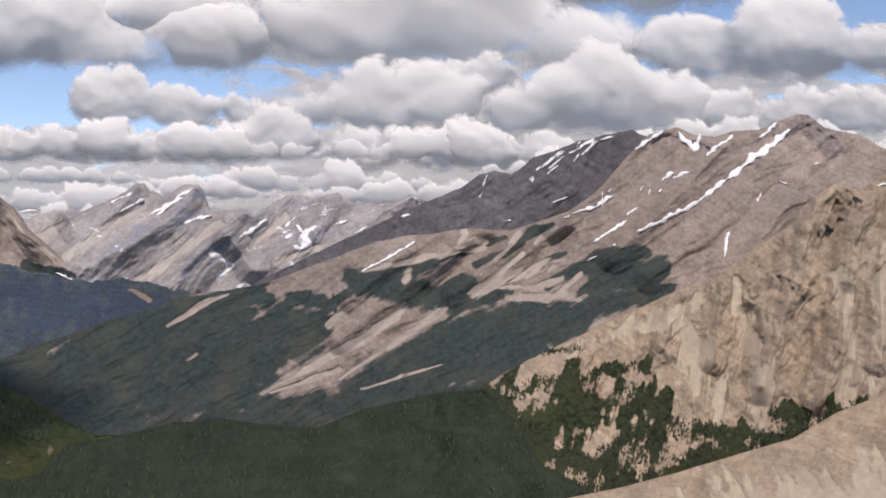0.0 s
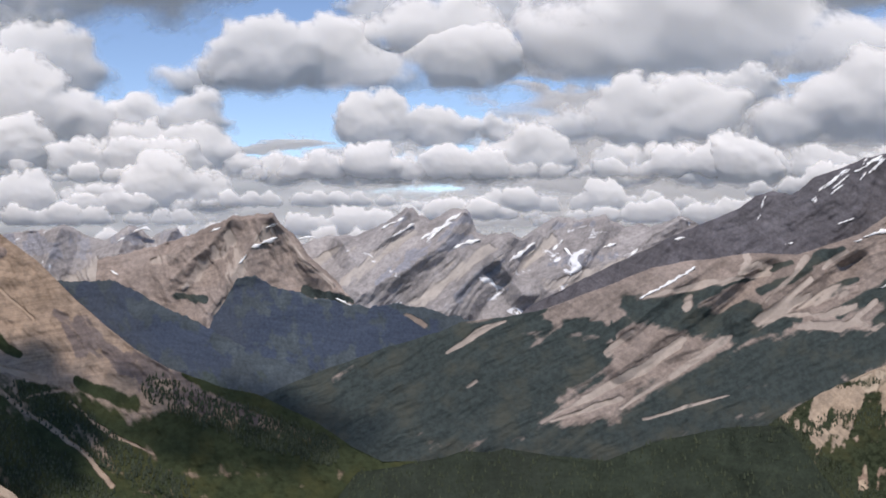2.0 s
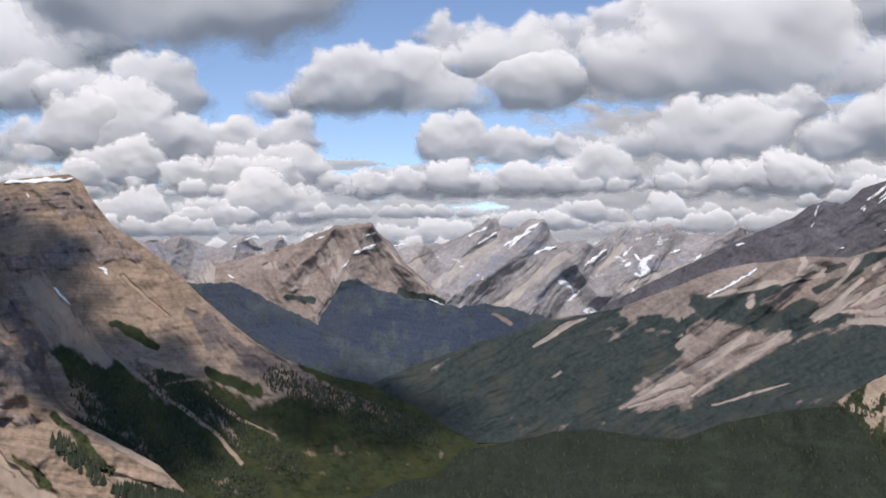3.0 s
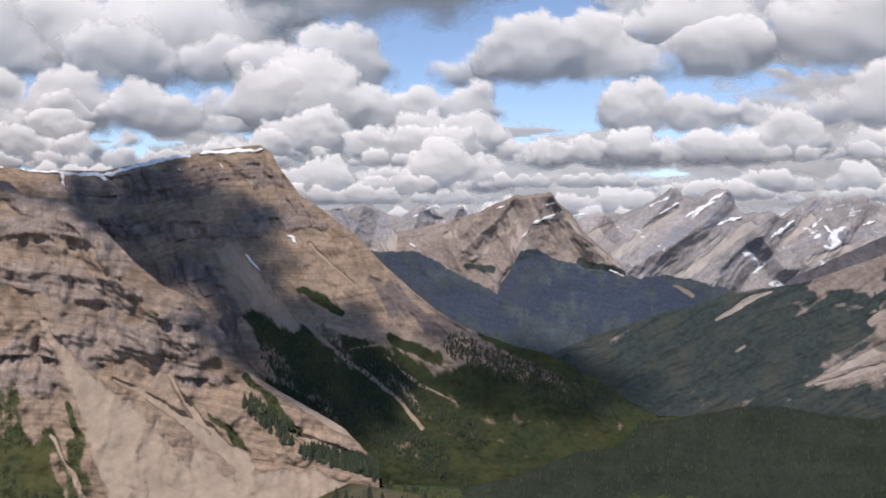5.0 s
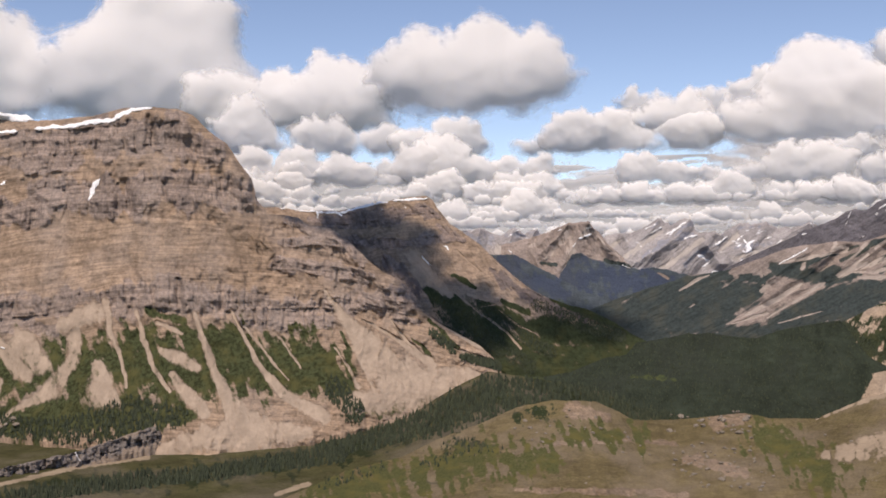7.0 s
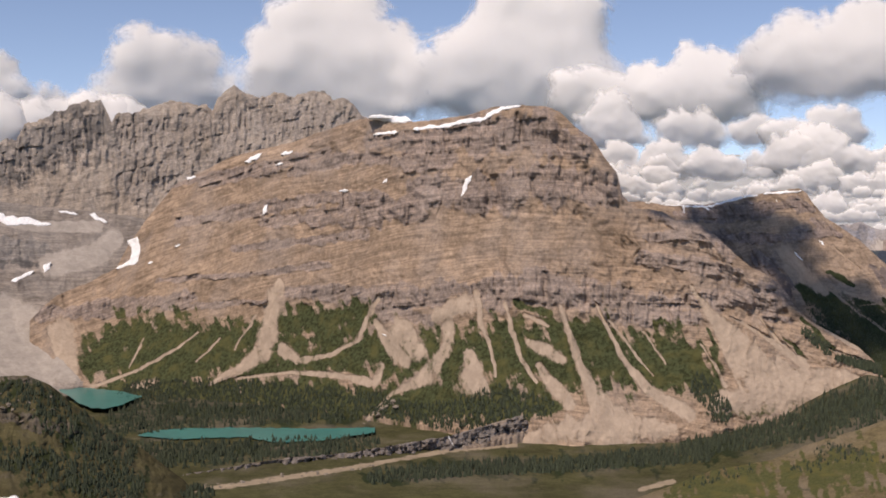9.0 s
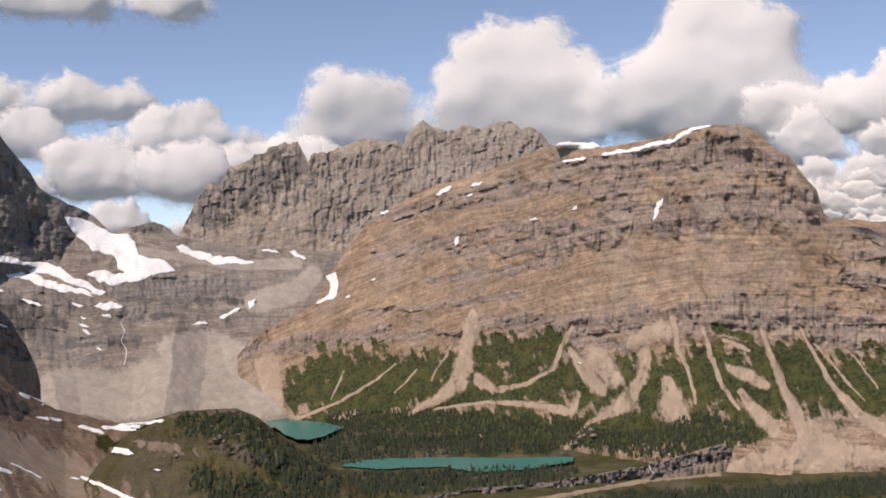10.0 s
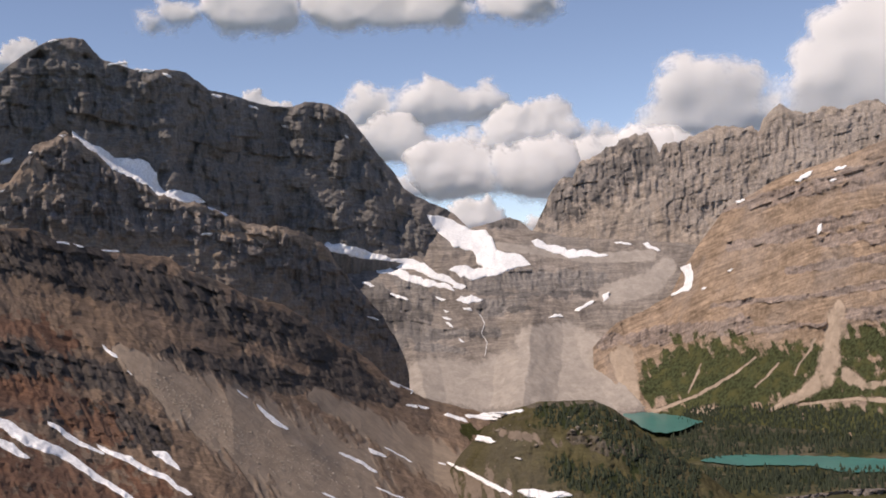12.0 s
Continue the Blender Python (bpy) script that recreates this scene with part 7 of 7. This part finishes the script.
# ---- rock edge, stones and trees ----
sheet("gorge_cliff", "dark stratified cliff along the stream gorge", "cliff", MAT_SHOULDER,
      [(-14.99, -11.66), (-13.34, -11.08), (-11.67, -10.85), (-7.75, -10.39), (-4.93, -10.22), (-2.67, -9.86), (0.13, -9.43), (2.36, -8.80), (3.74, -8.43), (5.11, -8.18), (6.47, -7.99)], [(-14.99, -12.03), (-12.23, -11.97), (-10.00, -11.81), (-7.75, -11.50), (-4.93, -11.12), (-2.68, -10.76), (0.13, -10.22), (2.35, -9.76), (4.01, -9.29), (6.47, -8.10)],
      [(-14.93, 35.5), (-7.69, 37.2), (0.18, 39.6), (6.50, 43.0)], [(-14.93, 35.1), (-7.69, 36.8), (0.18, 39.2), (6.50, 42.4)], 420, 44, beds=((0.2, 0.5, 0.7),), gully=0.5, gsize=0.35, rough=0.08, jag=0.08, jsize=0.3, seed=191, back=0.3,
      cliffs=[[(-14.99, -11.37, 0.85), (-7.75, -10.74, 0.85), (0.13, -9.73, 0.85), (6.47, -8.04, 0.56)]])


def conifers(name, label, flank, test, count, size, seed, mat):
    """Many small conifers standing on a flank where test says so, as one object."""
    A1, ec, ef, r = SHEETS[flank]
    rnd = np.random.RandomState(seed)
    A = rnd.uniform(A1[0], A1[-1], count * 12)
    k = rnd.rand(count * 12)
    top, low = np.interp(A, A1, ec), np.interp(A, A1, ef)
    el = top + (low - top) * k
    keep = np.flatnonzero(test(A, el, rnd.rand(len(A))))[:count]
    A, el = A[keep], el[keep]
    base = place(A, el, surface(flank, A, el) - 0.01)
    n = len(A)
    h = size * rnd.uniform(0.55, 1.25, n)
    turn = rnd.rand(n) * 6.28
    rings = ((0.05, 0.26), (0.5, 0.16), (1.0, 0.0))
    sides = 4
    vs = []
    for z, w in rings:
        for s in range(sides):
            th = turn + s * 2 * math.pi / sides
            ww = w * h * (0.8 + 0.4 * rnd.rand(n))
            vs.append(np.stack([base[:, 0] + ww * np.cos(th), base[:, 1] + ww * np.sin(th), base[:, 2] - 0.02 + z * h], -1))
    vs = np.stack(vs, 1)
    f = []
    for g in range(len(rings) - 1):
        for s in range(sides):
            a, b = g * sides + s, g * sides + (s + 1) % sides
            f.append((a, b, b + sides, a + sides))
    f = (np.array(f)[None] + (np.arange(n) * len(rings) * sides)[:, None, None]).reshape(-1, 4)
    return tagged(mesh_from(name, vs.reshape(-1, 3), f, mat, flat=True), label, "forest", kind="stuff")


def inside(lines, soft=0.5, bias=0.0):
    return lambda A, el, c: strokes(A, el, lines, soft) > 0.35 + 0.6 * c + bias


def conifer_mat():
    k = Mat("conifer_needles")
    g = k.n.new("ShaderNodeNewGeometry").outputs["Random Per Island"]
    c = k.mix(g, (0.042, 0.053, 0.037), (0.072, 0.086, 0.054))
    return k.done(k.tone(c, k.span(k.noise(30, 3), 0.3, 0.7, 0.7, 1.2)), 0.9, 0.1)


MAT_CONIFER = conifer_mat()
conifers("conifer_forest", "dark conifer belts between the turquoise lakes", "valley_floor", inside([[(-15.52, -8.20, 1.69), (-10.54, -7.96, 1.69), (-4.92, -8.02, 1.41), (-2.10, -7.75, 0.85)], [(-20.10, -10.74, 2.25), (-14.71, -10.12, 1.30), (-10.55, -10.01, 1.13), (-6.34, -9.94, 0.85), (-3.52, -9.67, 0.56)], [(-3.53, -11.44, 0.68), (0.68, -11.08, 0.68), (6.18, -10.79, 0.68), (12.76, -10.07, 0.85)], [(11.99, -9.83, 0.68), (14.52, -9.33, 1.02), (17.34, -8.53, 1.58), (20.18, -7.42, 2.26), (24.40, -7.40, 1.98), (29.92, -7.85, 1.70)], [(-18.78, -11.86, 1.69), (-11.68, -12.01, 0.56)], [(-15.51, -7.30, 1.13), (-9.98, -7.28, 1.13), (-3.51, -7.66, 1.13), (-0.70, -8.43, 0.85)]]), 8500, 0.22, 1, MAT_CONIFER)
conifers("conifer_forest", "dense dark conifer forest on the valley hill", "forest_hill", lambda A, el, c: c < 0.9, 9000, 0.09, 2, MAT_CONIFER)
conifers("conifer_forest", "dark conifers at the foot of the pale spur", "scree_spur", inside([[(36.74, -4.39, 0.53), (37.66, -5.32, 0.79), (38.99, -5.85, 0.79), (40.97, -5.46, 0.78), (42.93, -4.92, 0.65), (44.48, -4.37, 0.53), (45.88, -3.73, 0.31)], [(37.17, -3.50, 0.53), (37.70, -4.17, 0.66), (38.50, -4.84, 0.53), (39.70, -5.37, 0.66), (41.03, -4.97, 0.79)], [(39.04, -3.51, 0.27), (40.10, -3.11, 0.32), (41.03, -2.98, 0.26)], [(38.50, -2.71, 0.16), (39.57, -2.58, 0.13)], [(40.50, -3.51, 0.48), (41.16, -3.91, 0.53), (41.69, -4.43, 0.53), (42.48, -4.43, 0.48), (43.27, -4.55, 0.48)], [(43.92, -4.02, 0.47), (44.31, -4.15, 0.39)], [(44.96, -3.74, 0.27), (45.21, -4.00, 0.27)], [(37.97, -3.64, 0.35), (38.50, -3.38, 0.26), (39.30, -3.24, 0.22)], [(39.83, -4.97, 0.40), (40.63, -4.57, 0.48), (41.43, -3.64, 0.27)]], 0.8, 0.05), 4200, 0.06, 3, MAT_CONIFER)
conifers("conifer_forest", "conifers scattered on the green foot of the massif", "massif", inside([[(-15.24, -6.95, 1.13), (-9.98, -7.22, 1.41), (-6.32, -7.65, 1.41), (-3.51, -7.94, 1.41), (-1.26, -8.43, 1.13), (0.69, -8.42, 1.69), (2.92, -7.89, 1.97), (5.11, -8.02, 0.85)], [(18.93, -5.35, 0.31), (20.77, -5.82, 0.37)], [(17.40, -4.12, 0.37), (18.47, -4.97, 0.46)], [(12.52, -6.80, 1.13), (13.53, -8.08, 1.13)]]), 4200, 0.17, 4, MAT_CONIFER)
conifers("conifer_forest", "dark conifers on the shaded foot of the ridge", "second_ridge", inside([[(17.71, -2.59, 0.77), (18.63, -3.52, 1.69), (20.16, -4.60, 1.38), (21.39, -5.21, 0.92), (22.31, -5.82, 0.77)], [(19.70, -2.76, 0.62), (20.78, -3.37, 0.77), (22.16, -4.45, 0.77), (23.39, -5.06, 0.62)], [(22.63, -2.76, 0.62), (24.93, -3.68, 0.92), (26.76, -4.28, 0.62)]]), 4200, 0.085, 5, MAT_CONIFER)
conifers("conifer_forest", "stunted dark conifers on the rocky knoll", "rocky_knoll", inside([[(-22.68, -6.65, 0.85), (-19.81, -7.02, 1.41), (-18.22, -8.43, 1.69), (-16.07, -9.85, 1.97)], [(-21.92, -9.32, 1.13), (-18.77, -10.54, 1.69), (-15.54, -11.48, 1.69)]]), 1500, 0.16, 6, MAT_CONIFER)
conifers("conifer_forest", "low dark shrubs and conifers on the meadow knoll", "meadow_knoll", inside([[(17.06, -10.59, 0.68), (18.76, -9.64, 1.13), (20.45, -9.91, 0.85)], [(21.59, -8.39, 0.57), (23.28, -7.96, 0.57)], [(11.98, -11.47, 0.57), (14.80, -10.70, 0.57)]]), 500, 0.12, 7, MAT_CONIFER)


def boulder_mesh(seed, mat=None):
    """A rough angular block, one unit across."""
    rnd = random.Random(seed)
    bm = bmesh.new()
    bmesh.ops.create_icosphere(bm, subdivisions=2, radius=0.5)
    for v in bm.verts:
        v.co *= 0.8 + 0.3 * noise.noise(v.co * 2.3 + Vector((seed, 0, 0))) + 0.12 * rnd.random()
        v.co.z *= 0.75
    me = bpy.data.meshes.new("boulder")
    bm.to_mesh(me)
    bm.free()
    me.materials.append(mat or MAT_BOULDER)
    return me


MAT_BOULDER = plain_mat("weathered_boulder", (0.30, 0.26, 0.21), (0.20, 0.17, 0.14), 6.0, 0.95, 0.05, 0.5, 0.02)
MAT_PALE_BLOCK = plain_mat("pale_scree_block", (0.46, 0.40, 0.335), (0.36, 0.31, 0.255), 6.0, 0.95, 0.05, 0.5, 0.02)
BLOCKS = [boulder_mesh(i) for i in range(5)]
PALE_BLOCKS = [boulder_mesh(i + 5, MAT_PALE_BLOCK) for i in range(5)]


def boulders(line, count, size, seed, label, group, blocks=None, joined=False):
    """Loose blocks lying along a line of (azimuth, elevation, width)."""
    rnd = np.random.RandomState(seed)
    pts = np.array(line)
    heap, faces = [], []
    for i in range(count):
        k = rnd.rand() * (len(pts) - 1)
        j = min(int(k), len(pts) - 2)
        a, e, w = pts[j] + (pts[j + 1] - pts[j]) * (k - j)
        a, e = a + w * (rnd.rand() - 0.5), e + w * (rnd.rand() - 0.5)
        r = float(nearest(np.array([a]), np.array([e]))[0])
        if r > 900:
            continue
        d = size * (0.5 + rnd.rand() ** 2)
        me = (blocks or BLOCKS)[i % 5]
        x, y, z = place(np.array(a), np.array(e), np.array(r - 0.2 * d))
        m = pose(x, y, z, 20 * rnd.rand(), 20 * rnd.rand(), 360 * rnd.rand()) @ Matrix.Diagonal((d, d * (0.7 + 0.5 * rnd.rand()), d * (0.6 + 0.4 * rnd.rand()), 1))
        if joined:
            faces += [[v + len(heap) for v in p.vertices] for p in me.polygons]
            heap += [tuple(m @ v.co) for v in me.vertices]
            continue
        ob = new("boulder", me)
        ob.matrix_world = m
        tagged(ob, label, "boulder", group)
    if joined:
        tagged(mesh_from("scree_stones", heap, faces, (blocks or BLOCKS)[0].materials[0], flat=True), label, "stones", kind="stuff")


boulders([(29.37, -8.54, 1.13), (31.54, -8.29, 1.13), (32.87, -8.44, 0.85)], 30, 0.22, 1, "weathered grey boulder on the grassy knoll", "boulders on the knoll")
boulders([(29.37, -10.03, 1.98), (31.53, -10.49, 2.26), (33.40, -10.68, 1.70)], 80, 0.12, 2, "weathered grey boulder on the grassy knoll", "boulders on the knoll")
boulders([(25.51, -10.94, 2.26), (29.92, -9.47, 2.26), (36.51, -9.73, 2.55), (39.28, -10.86, 1.70)], 40, 0.09, 8, "small grey stone in the alpine turf", "stones in the turf")
boulders([(20.45, -9.64, 1.70), (24.40, -8.50, 1.41), (26.90, -9.01, 1.41)], 30, 0.12, 3, "weathered grey boulder on the grassy knoll", "boulders on the knoll")
boulders([(-40.81, -4.21, 1.70), (-37.66, -6.60, 3.11), (-33.90, -8.75, 3.96), (-30.05, -10.33, 3.96)], 160, 0.055, 4, "pale loose blocks scattered down the scree slope", "", PALE_BLOCKS, True)
boulders([(-41.6, -4.0, 1.1), (-38.4, -6.3, 1.5), (-35.2, -8.3, 1.8), (-31.8, -10.2, 2.4)], 700, 0.04, 9, "pale small stones in the scree tongue", "", PALE_BLOCKS, True)
boulders([(-24.85, -7.57, 1.70), (-22.05, -7.67, 1.70), (-19.26, -7.48, 1.70)], 30, 0.12, 5, "lichen-grey block among the turf", "blocks on the rocky knoll")
boulders([(-12.23, -11.65, 0.28), (-7.75, -11.28, 0.39), (-3.24, -10.68, 0.34)], 30, 0.14, 6, "pale stream boulder on the valley floor", "boulders along the stream")
boulders([(-4.08, -8.77, 0.23), (-2.95, -8.02, 0.39), (-2.38, -7.66, 0.28)], 16, 0.2, 7, "pale block at the foot of a talus fan", "blocks on the talus fan")


def fall(line, label):
    ribbon("waterfall", line, MAT_SNOW, label, "waterfall", lift=0.03, wave=0.3, slim=0.28)


fall([(-25.47, -1.56, 0.08), (-25.21, -2.03, 0.11), (-25.40, -2.53, 0.08), (-25.14, -2.99, 0.11), (-25.29, -3.66, 0.08)], "thin white waterfall on the cirque cliffs")
fall([(0.08, -9.30, 0.11), (0.27, -9.65, 0.14), (0.46, -9.92, 0.11)], "short white waterfall into the stream gorge")
